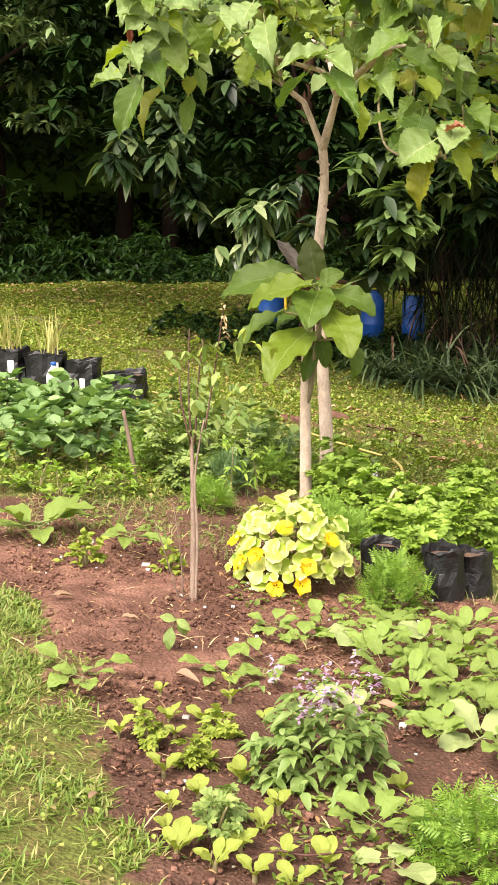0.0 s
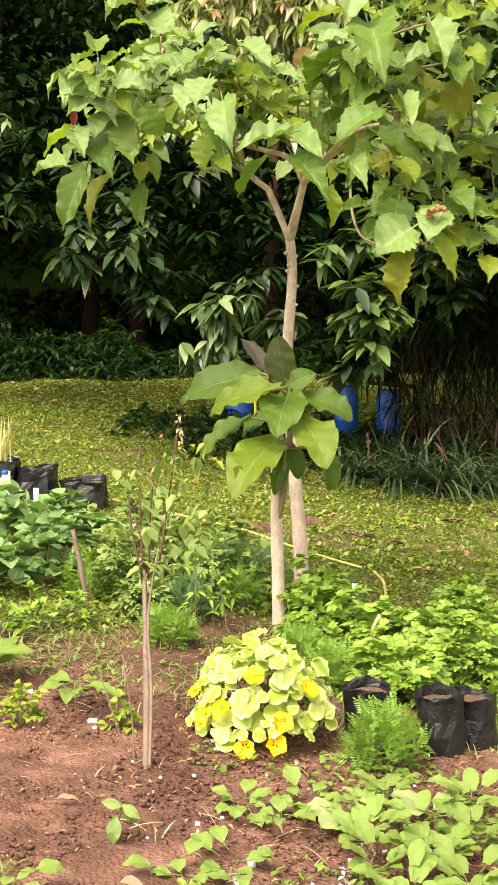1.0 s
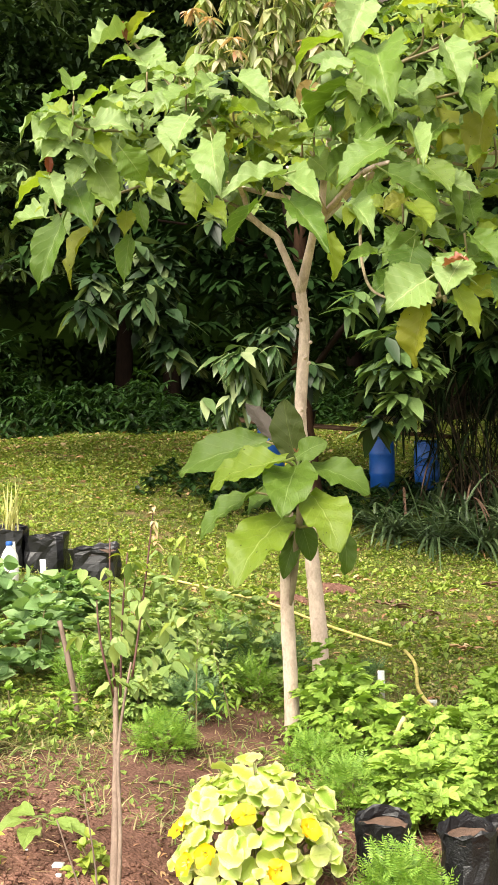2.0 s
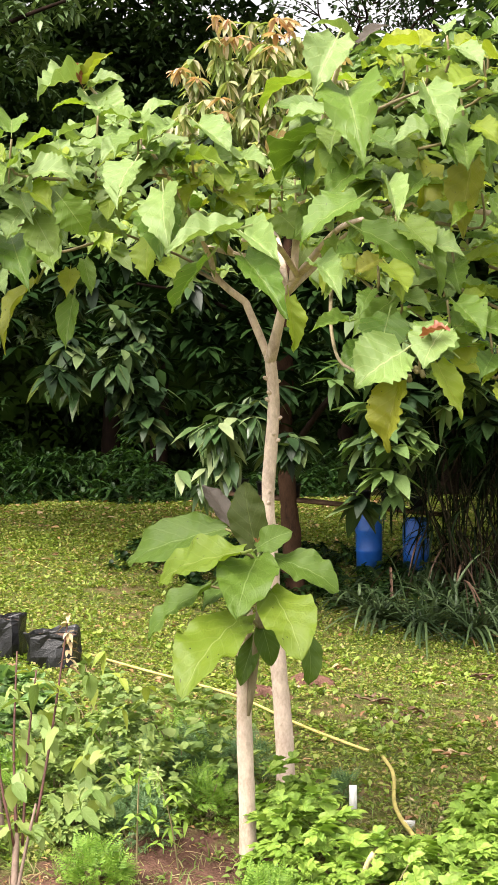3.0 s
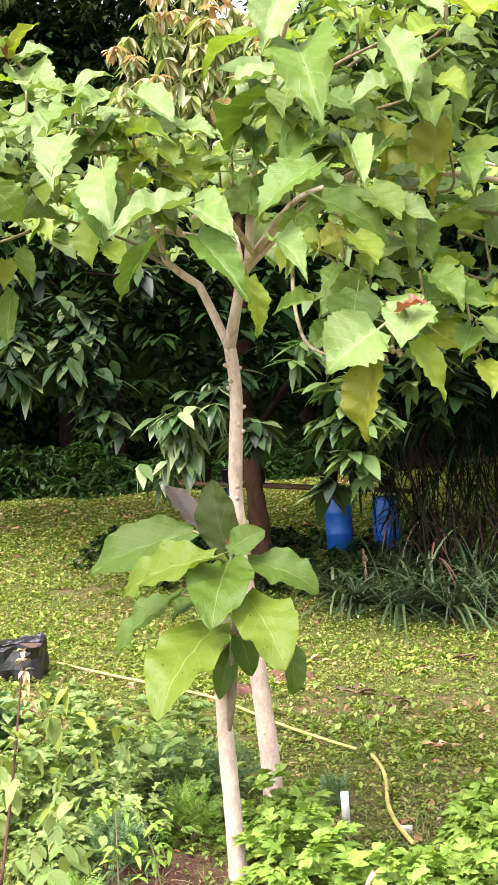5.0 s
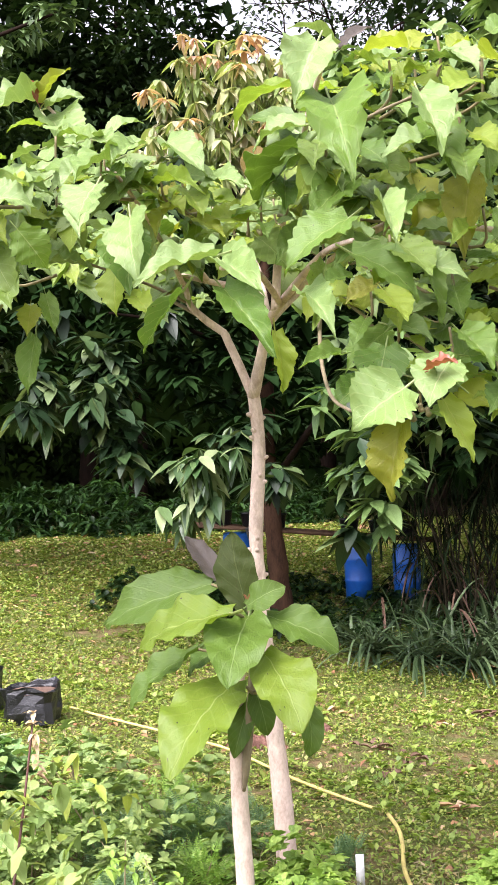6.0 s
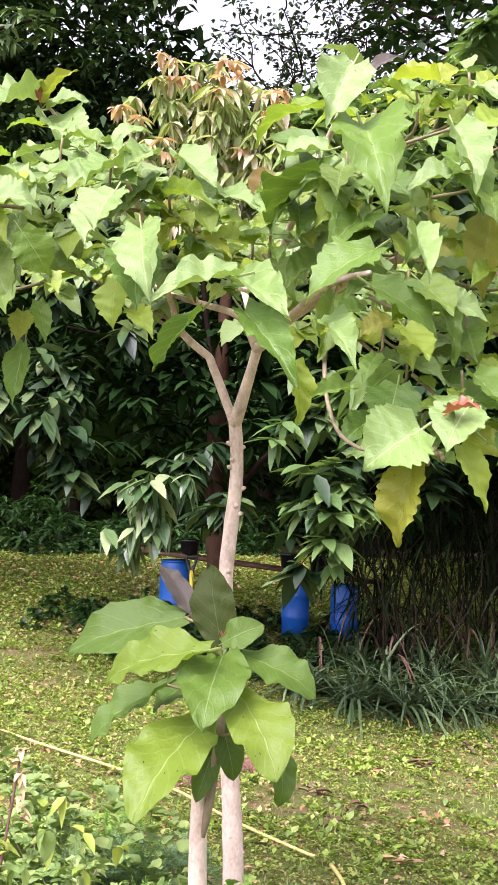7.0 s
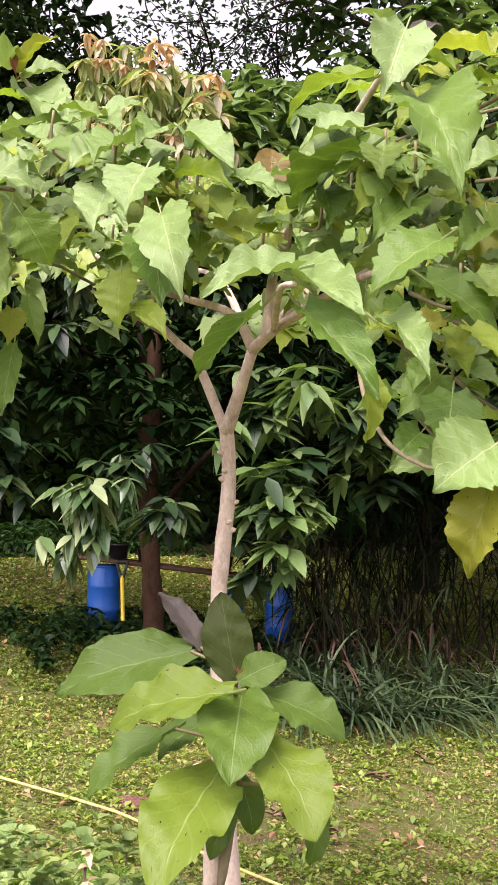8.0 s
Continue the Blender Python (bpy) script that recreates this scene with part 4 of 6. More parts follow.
        if 0.1 < p.x < 1.0:
            p.z = min(max(p.z, 2.5 + 0.06 * (i % 4)), crown_top(p.x, p.y) - 0.05)
        for j in range(8):
            a = j * 2.4 + i
            size = rng.choice((0.06, 0.09, 0.11, 0.13, 0.15, 0.18)) * rng.uniform(0.85, 1.15)
            rise = 0.65 * math.sin(a) - 0.12 + rng.uniform(-0.3, 0.3)
            d = Vector((math.cos(a), math.sin(a), rise)).normalized()
            b = p + d * 0.06 + Vector((0, 0, 0.02 * (j - 3)))
            # Pale tones mostly on raised, left and top-right leaves: light put into colour.
            leaf(b, b + d * size, size * rng.uniform(0.45, 0.65), rng.choice("ppppyyyg" if p.x > 1.0 and p.z > 2.7 else "pppppggy" if p.x < 0.2 else "ppppgghyyy" if rise > -0.4 else "pggghyyyoo"))
        part("twig", tube(local([p + Vector((0, 0, 0.06)), p - Vector((0, -0.04, 0.05)), p + (centre + Vector((0, 0, 0.25)) - p) * 0.18], tree), [0.004, 0.005, 0.007], 6), TWIG, tree)
    # the back of the crown
    pts = np.concatenate([blob((0.65, 8.6, 2.62), (1.2, 0.9, 0.26), 75, nr, 0.4), blob((0.6, 7.6, 2.66), (1.05, 0.7, 0.2), 70, nr, 0.2)])
    pts = pts[pts[:, 2] < crown_top(pts[:, 0], pts[:, 1]) - 0.03]
    p, way, nrm = whorls(pts, 6, -0.2, 0.35, nr)
    way[:, 2] = 0.6 * way[:, 1] - 0.12 + nr.normal(0, 0.25, len(p))
    nrm = np.array([0, -0.7, 1.0]) + nr.normal(0, 0.25, nrm.shape)
    s = nr.uniform(0.06, 0.17, len(p))
    back = put("back_leaves", leaf_cloud("back_leaves", p - np.array(tree.location), way, nrm, s, s * 0.62, 0.25, 0.16, "tree", 9, 0.07, nr), BACK_LEAF, tree)
    tagged(back, "more lobed green leaves", kind="stuff")
    for i in range(7):
        bm = bmesh.new()
        bmesh.ops.create_icosphere(bm, subdivisions=2, radius=0.009)
        bmesh.ops.translate(bm, verts=bm.verts, vec=Vector((1.10 + 0.02 * (i % 3), 6.56 + 0.012 * i, 1.81 - 0.012 * (i % 4))) - tree.location)
        part("berry", bm, TWIG, tree)


potato_tree()


# ---- the sapling in front of it ----
def sapling():
    sap = empty("sapling", 0.52, 7.52, label="young sapling with a whorl of large smooth green leaves", category="sapling")
    stem = [(0.52, 7.52, ground_z(0.52, 7.52) - 0.04), (0.515, 7.50, 0.27), (0.511, 7.48, 0.61), (0.516, 7.475, 0.8), (0.528, 7.465, 0.96)]
    part("stem", tube(local(stem, sap), [0.036, 0.032, 0.0285, 0.027, 0.022], 12, 0.035, 2), BARK, sap)
    nodes_on(sap, stem, 0.031, 9, 6)
    part("shoot", tube(local([(0.528, 7.456, 0.56), (0.54, 7.447, 0.64), (0.558, 7.44, 0.78), (0.578, 7.435, 0.94), (0.585, 7.43, 1.08), (0.58, 7.42, 1.2)], sap), [0.006, 0.014, 0.0165, 0.016, 0.014, 0.009], 10, 0.03, 4), LIMB, sap, "brown green shoot growing from the old stem")
    rng = random.Random(9)

    def leaf(base, tip, width, tone, nrm=(0, -0.45, 1)):
        leaf_at(rng.choice(BROAD[tone]), sap, base, tip, width * 1.18, nrm)

    def stalk(a, b):
        part("leaf_stalk", tube(local([a, ((a[0] + b[0]) / 2, (a[1] + b[1]) / 2, (a[2] + b[2]) / 2 + 0.01), b], sap), [0.007, 0.006, 0.005], 6), TWIG, sap)
    leaf((0.44, 7.58, 1.26), (0.03, 7.62, 1.13), 0.18, "h", (0.1, -1.0, 0.8))
    leaf((0.53, 7.18, 1.20), (0.19, 7.35, 1.09), 0.16, "s", (0, -0.8, 1))
    leaf((0.58, 7.36, 1.17), (0.52, 7.03, 1.01), 0.19, "h", (0, -0.6, 1))
    leaf((0.52, 7.36, 0.95), (0.33, 7.0, 0.75), 0.22, "s", (-0.2, -0.8, 1))
    leaf((0.64, 7.40, 1.16), (0.88, 7.33, 1.06), 0.14, "h", (0.15, -0.75, 1))
    leaf((0.63, 7.25, 1.06), (0.75, 7.0, 0.87), 0.17, "s", (0.3, -0.8, 1))
    leaf((0.57, 7.42, 1.18), (0.52, 7.48, 1.45), 0.13, "d", (-0.25, -1, 0.15))
    leaf((0.575, 7.39, 1.2), (0.70, 7.36, 1.27), 0.09, "h", (-0.2, -1, 0.5))
    leaf((0.47, 7.58, 1.27), (0.345, 7.66, 1.44), 0.075, "u", (0.3, -1, 0.3))
    leaf((0.39, 7.46, 1.05), (0.13, 7.48, 0.86), 0.12, "h", (-0.2, -0.5, 1))
    leaf((0.50, 7.56, 1.06), (0.34, 7.52, 0.96), 0.12, "h", (0, -0.5, 1))
    leaf((0.76, 7.24, 0.91), (0.775, 7.22, 0.72), 0.07, "h", (0.5, -1, 0.3))
    leaf((0.56, 7.46, 0.86), (0.50, 7.42, 0.68), 0.07, "h", (0, -1, 0.5))
    leaf((0.58, 7.44, 0.92), (0.63, 7.40, 0.76), 0.08, "h", (0.2, -1, 0.4))
    for b in ((0.44, 7.58, 1.26), (0.52, 7.36, 0.95), (0.63, 7.25, 1.06), (0.39, 7.46, 1.05), (0.47, 7.58, 1.27), (0.76, 7.24, 0.91), (0.53, 7.18, 1.20)):
        stalk((0.575, 7.42, max(0.9, b[2] - 0.06)), b)
    bud = leaf_cloud("bud", np.array([(0.058, -0.115, 1.21)] * 6), np.array([(0.4 * math.cos(a), 0.4 * math.sin(a), 1) for a in range(6)]), np.array([(-math.cos(a), -math.sin(a), 0.3) for a in range(6)]), 0.055, 0.014, 0.1, kind="lance")
    put("bud", bud, G_RED, sap, "reddish growing tip")


sapling()


# ---- background trees, bank and work bench ----
def mango_tree():
    g = ground_z(0.45, 14.5)
    tree = empty("mango_tree", 0.45, 14.5, label="dense dark mango tree with drooping glossy leaves and red new growth", category="tree")
    part("trunk", tube(local([(0.46, 14.5, g - 0.1), (0.45, 14.5, 0.6), (0.42, 14.5, 1.1), (0.38, 14.6, 1.7), (0.4, 14.7, 2.6), (0.45, 14.8, 4.0)], tree), [0.14, 0.092, 0.086, 0.085, 0.08, 0.04], 14, 0.05, 5), DARK_BARK, tree)
    for i, (pts, r) in enumerate([([(0.4, 14.6, 1.5), (1.0, 13.6, 2.2), (1.5, 12.8, 2.2)], 0.06),
                                  ([(0.4, 14.7, 2.4), (0.2, 15.0, 3.8), (0.15, 15.0, 5.2)], 0.06), ([(0.42, 14.7, 3.0), (1.0, 15.3, 4.2), (1.4, 15.5, 5.2)], 0.055), ([(0.4, 14.7, 2.6), (-0.3, 14.3, 3.0), (-0.9, 13.8, 3.1)], 0.05)]):
        k = len(pts)
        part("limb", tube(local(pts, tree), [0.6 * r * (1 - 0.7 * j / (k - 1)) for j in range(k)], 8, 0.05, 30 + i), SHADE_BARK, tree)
    rng = np.random.default_rng(21)
    loc = np.array(tree.location)

    def bough(name, material, lobes, per, size, lift, kind="lance", aspect=0.42, droop=0.2, clump=1, fold=0.2, rows=5):
        ps = np.concatenate([np.repeat(blob(c, r, max(2, n // clump), rng), clump, 0) for c, r, n in lobes])
        ps = ps + rng.normal(0, 0.075, ps.shape) * (clump > 1)
        p, way, nrm = whorls(ps, per, lift, 0.3, rng)
        s = rng.uniform(0.7, 1.25, len(p)) * size
        put(name, leaf_cloud(name, p - loc, way, nrm, s, s * aspect, droop, fold, kind, rows), material, tree)["kind"] = "stuff"
    bough("crown", MANGO, [((-1.05, 13.1, 2.32), (0.55, 0.4, 0.36), 48), ((-0.7, 13.0, 1.9), (0.2, 0.2, 0.16), 10), ((0.38, 12.95, 1.65), (0.2, 0.2, 0.22), 8), ((0.1, 13.4, 2.1), (0.35, 0.3, 0.25), 14),
                           ((-0.4, 13.5, 2.5), (0.8, 0.4, 0.4), 20), ((-1.0, 13.9, 3.2), (0.8, 0.7, 0.6), 34), ((2.4, 14.0, 3.3), (1.4, 0.8, 1.0), 60), ((0.2, 14.2, 3.9), (1.8, 0.8, 0.8), 80)], 8, 0.225, -0.45, "ovate", 0.46, clump=6, fold=0.08)
    # Shade by dark leaves; outer lobes added as overhang to darken canes and lawn.
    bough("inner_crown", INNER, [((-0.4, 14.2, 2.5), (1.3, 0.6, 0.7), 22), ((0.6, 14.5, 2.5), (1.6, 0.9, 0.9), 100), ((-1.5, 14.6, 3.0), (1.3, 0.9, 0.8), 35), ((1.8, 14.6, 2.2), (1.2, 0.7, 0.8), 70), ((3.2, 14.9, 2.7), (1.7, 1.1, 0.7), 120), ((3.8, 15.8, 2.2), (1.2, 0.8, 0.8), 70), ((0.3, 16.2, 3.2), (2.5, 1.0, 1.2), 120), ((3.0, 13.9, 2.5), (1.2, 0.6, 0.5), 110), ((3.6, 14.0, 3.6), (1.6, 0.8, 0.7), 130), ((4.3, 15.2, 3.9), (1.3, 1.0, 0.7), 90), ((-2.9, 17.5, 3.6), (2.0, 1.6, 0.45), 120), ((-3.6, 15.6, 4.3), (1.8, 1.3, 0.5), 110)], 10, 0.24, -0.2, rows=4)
    bough("front_shoot", RIGHT_TREE, [((1.45, 12.55, 2.2), (0.55, 0.3, 0.45), 30), ((1.25, 12.4, 1.65), (0.38, 0.2, 0.36), 18)], 7, 0.23, -0.3, "ovate", 0.44, 0.2, 3, 0.1)
    bough("front_bough", MANGO, [((1.5, 12.7, 2.3), (0.65, 0.4, 0.5), 34), ((1.3, 12.5, 1.75), (0.4, 0.3, 0.4), 14), ((1.2, 12.45, 1.34), (0.22, 0.2, 0.22), 8), ((2.0, 12.8, 1.9), (0.4, 0.3, 0.4), 4)], 7, 0.24, -0.3, "ovate", 0.44, 0.2, 3, 0.1)
    bough("pale_bough", PALE_MANGO, [((-0.08, 12.85, 1.72), (0.24, 0.24, 0.24), 22), ((-0.28, 12.8, 1.5), (0.12, 0.12, 0.12), 5), ((-1.4, 12.9, 2.2), (0.2, 0.2, 0.2), 6)], 8, 0.22, -0.75, "ovate", 0.42, 0.25, 3, 0.1)
    bough("flush", FLUSH, [((0.15, 15.0, 5.2), (0.8, 0.55, 0.7), 150), ((0.75, 14.9, 5.0), (0.4, 0.35, 0.45), 40), ((-0.5, 14.9, 4.6), (0.5, 0.4, 0.4), 30), ((0.4, 14.8, 4.4), (0.8, 0.5, 0.4), 40)], 11, 0.19, -0.75, "ovate", 0.36, 0.2)
    bough("red_growth", FLUSH_RED, [((0.15, 14.8, 5.72), (0.6, 0.4, 0.2), 14), ((0.85, 14.8, 5.4), (0.22, 0.22, 0.18), 5), ((-0.5, 14.8, 5.35), (0.2, 0.2, 0.15), 4), ((0.2, 14.5, 5.1), (0.6, 0.3, 0.35), 5)], 8, 0.14, -0.45, "ovate", 0.36)
    bough("right_crown", RIGHT_TREE, [((1.4, 15.5, 5.2), (0.75, 0.6, 0.8), 60), ((2.3, 15.2, 4.6), (0.9, 0.7, 0.7), 50), ((2.9, 14.2, 5.7), (0.6, 0.5, 0.5), 26), ((3.4, 14.8, 4.4), (0.9, 0.8, 0.9), 40), ((2.4, 16.2, 5.6), (1.0, 0.6, 0.7), 55), ((1.0, 16.0, 5.3), (0.5, 0.4, 0.7), 26)], 10, 0.28, -0.1, "ovate", 0.36, 0.3)


mango_tree()


def woods():
    """Tall dark trees and thicket that close the garden behind the bank."""
    rng = np.random.default_rng(31)
    for i, (x, y, h, r) in enumerate([(-5.6, 24.0, 9.0, 0.2), (-2.6, 26.6, 11.0, 0.2), (2.6, 22.0, 6.0, 0.18), (5.0, 21.5, 9.5, 0.2), (-7.5, 22.0, 9.0, 0.25), (8.5, 21.0, 9.0, 0.22), (1.0, 24.5, 6.8, 0.16), (-3.6, 26.8, 9.0, 0.2), (3.8, 18.5, 7.0, 0.16)]):
        g = ground_z(x, y)
        tree = empty("wood_tree", x, y, label="tall dark evergreen tree behind the bank", category="tree", group="trees behind the bank")
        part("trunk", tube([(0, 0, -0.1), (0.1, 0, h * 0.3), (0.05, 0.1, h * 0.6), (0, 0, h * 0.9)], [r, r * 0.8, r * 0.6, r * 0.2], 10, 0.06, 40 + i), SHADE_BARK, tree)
        ps = np.concatenate([blob((rng.uniform(-2, 2), rng.uniform(-1.6, 1.2), h * rng.uniform(0.32, 1.0)), (rng.uniform(0.9, 1.8), rng.uniform(0.8, 1.4), rng.uniform(0.6, 1.2)), 40, rng, 0.4) for _ in range(16)] + [blob((rng.uniform(-1.5, 1.5), -1.6 - 0.6 * (x < 0), h * 0.5 + rng.uniform(-0.8, 0.6)), (1.6, 1.3, 0.7), 60, rng, 0.2) for _ in range(4)])
        p, way, nrm = whorls(ps, 12, -0.1, 0.45, rng)
        s = rng.uniform(0.16, 0.3, len(p))
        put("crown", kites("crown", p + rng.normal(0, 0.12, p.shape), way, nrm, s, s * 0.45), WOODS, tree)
    # thicket: an uneven wall of leaves, open above for the sky, hollow and dark beneath the boughs at one side
    n = 3300
    x = rng.uniform(-14, 14, n)
    top = np.interp(x, [-14, -4, -1.5, 0.5, 3, 6, 14], [11.0, 11.5, 10.8, 8.2, 7.6, 9.5, 9.0])
    y = 26.5 + rng.normal(0, 0.5, n) - 0.05 * x ** 2 * 0.4
    z = ground_a(x, y) + rng.uniform(0, 1, n) ** 0.8 * top
    y = np.where((z < 3.0) & (x < 0), y + 5.5, y)
    p, way, nrm = whorls(np.stack([x, y, z], 1), 12, -0.1, 0.5, rng)
    s = rng.uniform(0.2, 0.42, len(p))
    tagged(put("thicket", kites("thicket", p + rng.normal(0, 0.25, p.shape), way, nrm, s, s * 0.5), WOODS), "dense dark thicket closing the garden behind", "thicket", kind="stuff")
    # Dark sheet behind the leaves, put there as the shade between them.
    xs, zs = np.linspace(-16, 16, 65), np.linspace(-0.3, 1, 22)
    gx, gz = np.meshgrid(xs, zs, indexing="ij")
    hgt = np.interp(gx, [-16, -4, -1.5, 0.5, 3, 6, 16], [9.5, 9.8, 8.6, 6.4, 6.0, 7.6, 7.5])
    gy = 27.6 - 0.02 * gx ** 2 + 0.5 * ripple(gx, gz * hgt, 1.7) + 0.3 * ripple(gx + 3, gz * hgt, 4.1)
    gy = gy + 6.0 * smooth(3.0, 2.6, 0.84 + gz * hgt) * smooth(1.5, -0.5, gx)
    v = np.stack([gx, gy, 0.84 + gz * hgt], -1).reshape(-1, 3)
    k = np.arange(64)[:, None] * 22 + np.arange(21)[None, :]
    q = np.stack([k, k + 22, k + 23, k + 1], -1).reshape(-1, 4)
    tagged(put("backdrop", raw_mesh("backdrop", v, q), WOODS), "dark uneven sheet standing in for deep woodland shade", "woods", kind="structure")
    # low leafy ground cover along the foot of the wood
    n = 1150
    x, y = rng.uniform(-8, 1.2, n), rng.uniform(20.6, 23.5, n)
    z = rng.uniform(0.05, 1, n) * smooth(20.4, 22.0, y) * (0.6 + 0.25 * np.sin(x * 1.7) + 0.15 * np.sin(x * 5.1 + 1) + 1.3 * smooth(-3.7, -4.6, x))
    y = y + 0.45 * np.sin(x * 1.3 + 0.5) + 0.25 * np.sin(x * 3.7) - 1.3 * smooth(-2.4, -4.2, x)
    z = z + ground_a(x, y)
    p, way, nrm = whorls(np.stack([x, y, z], 1), 9, 0.25, 0.35, rng)
    s = rng.uniform(0.14, 0.3, len(p))
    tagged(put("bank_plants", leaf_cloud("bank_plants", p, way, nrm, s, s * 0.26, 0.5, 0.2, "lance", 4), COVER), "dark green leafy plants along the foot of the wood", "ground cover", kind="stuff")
    # low cover round the drums
    n = 900
    x, y = rng.uniform(-1.4, 2.6, n), rng.uniform(13.8, 16.4, n)
    ok = (y > 14.2 + 0.8 * (x < -0.6)) & (np.abs(ripple(x, y, 2.0)) < 0.9)
    x, y = x[ok], y[ok]
    z = ground_a(x, y) + rng.uniform(0.02, 0.16 + 0.12 * (np.abs(x) < 0.5), len(x))
    p, way, nrm = whorls(np.stack([x, y, z], 1), 7, 0.2, 0.35, rng)
    s = rng.uniform(0.06, 0.13, len(p))
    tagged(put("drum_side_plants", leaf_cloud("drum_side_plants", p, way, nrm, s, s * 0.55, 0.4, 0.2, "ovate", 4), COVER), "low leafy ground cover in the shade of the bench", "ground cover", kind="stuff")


woods()


def side_tree():
    """The evergreen at the edge of the lawn, its leaves in loose hanging clumps with dark gaps."""
    rng = np.random.default_rng(36)
    tree = empty("side_tree", -4.3, 16.6, label="evergreen tree with loose clumps of dark glossy leaves", category="tree")
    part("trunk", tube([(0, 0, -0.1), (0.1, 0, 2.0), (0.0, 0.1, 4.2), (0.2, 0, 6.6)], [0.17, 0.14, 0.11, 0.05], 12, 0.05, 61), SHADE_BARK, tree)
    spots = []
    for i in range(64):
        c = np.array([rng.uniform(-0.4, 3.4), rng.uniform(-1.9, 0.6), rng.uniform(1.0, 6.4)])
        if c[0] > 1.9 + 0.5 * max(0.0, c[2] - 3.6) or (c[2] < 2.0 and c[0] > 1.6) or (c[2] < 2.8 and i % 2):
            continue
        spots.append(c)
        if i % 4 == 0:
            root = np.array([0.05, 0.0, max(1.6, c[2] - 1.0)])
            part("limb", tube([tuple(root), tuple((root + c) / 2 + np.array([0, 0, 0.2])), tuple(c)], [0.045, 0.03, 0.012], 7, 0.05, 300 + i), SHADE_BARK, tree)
    ps = np.concatenate([blob(c, (0.34, 0.3, 0.2), 15, rng, 0.2) for c in spots])
    p, way, nrm = whorls(ps, 6, -0.25, 0.35, rng)
    s = rng.uniform(0.1, 0.19, len(p))
    put("crown", leaf_cloud("crown", p, way, nrm, s, s * 0.42, 0.25, 0.12, "ovate", 4), SIDE_TREE, tree)["kind"] = "stuff"


side_tree()


def far_tree():
    """An open-crowned tree beyond the wood, its crooked limbs dark against the sky."""
    rng = np.random.default_rng(35)
    tree = empty("far_tree", 6.5, 30.0, label="open-crowned tree with crooked limbs against the sky", category="tree")
    part("trunk", tube([(0, 0, -0.1), (0.1, 0, 4), (-0.2, 0, 8.0), (-0.5, 0, 12.5)], [0.35, 0.3, 0.25, 0.1], 10, 0.05, 60), SHADE_BARK, tree)

    def grow(start, way, length, r, depth):
        pts, p, d = [start], start, way
        for k in range(5):
            d = unit(d + rng.normal(0, 0.26, 3) + np.array([0, 0, 0.05]))
            p = p + d * length / 5
            pts.append(p)
        bms = [tube([tuple(q) for q in pts], [r * (1 - 0.15 * k) for k in range(6)], 5, 0.06, int(rng.integers(999)))]
        ends = pts[2:]
        if depth:
            for k in (1, 2, 3, 3, 4, 5):
                side = unit(d + rng.normal(0, 0.9, 3) * np.array([1, 0.8, 1]))
                b2, e2 = grow(pts[k], side, length * rng.uniform(0.35, 0.6), r * 0.5, depth - 1)
                bms += b2
                ends = ends + e2
        return bms, ends
    for i in range(6):
        z = 8.0 + 0.75 * i
        bms, ends = grow(np.array([-0.2, 0, z]), np.array([-1.0, rng.uniform(-0.2, 0.2), rng.uniform(0.0, 0.4)]), rng.uniform(5.0, 7.0), 0.075, 2)
        part("limb", join_bm(bms), SHADE_BARK, tree)
        ends = np.array(ends)
        p, way, nrm = whorls(ends, 7, 0.0, 0.5, rng)
        put("spray", kites("spray", p + rng.normal(0, 0.14, p.shape), way, nrm, rng.uniform(0.1, 0.2, len(p)), 0.09), WOODS, tree)["kind"] = "stuff"


far_tree()


def revolve(profile, sides=24):
    bm = bmesh.new()
    rings = [[bm.verts.new((r * math.cos(2 * math.pi * k / sides), r * math.sin(2 * math.pi * k / sides), z)) for k in range(sides)] for r, z in profile]
    for a, b in zip(rings, rings[1:]):
        for k in range(sides):
            bm.faces.new((a[k], a[(k + 1) % sides], b[(k + 1) % sides], b[k]))
    bm.faces.new(rings[0][::-1])
    bm.faces.new(rings[-1])
    return bm


def box(sx, sy, sz, at=(0, 0, 0), bevel=0.0):
    bm = bmesh.new()
    bmesh.ops.create_cube(bm, size=1)
    bmesh.ops.scale(bm, vec=(sx, sy, sz), verts=bm.verts)
    if bevel:
        bmesh.ops.bevel(bm, geom=bm.edges[:], offset=bevel, segments=2, affect="EDGES")
    bmesh.ops.translate(bm, vec=at, verts=bm.verts)
    return bm


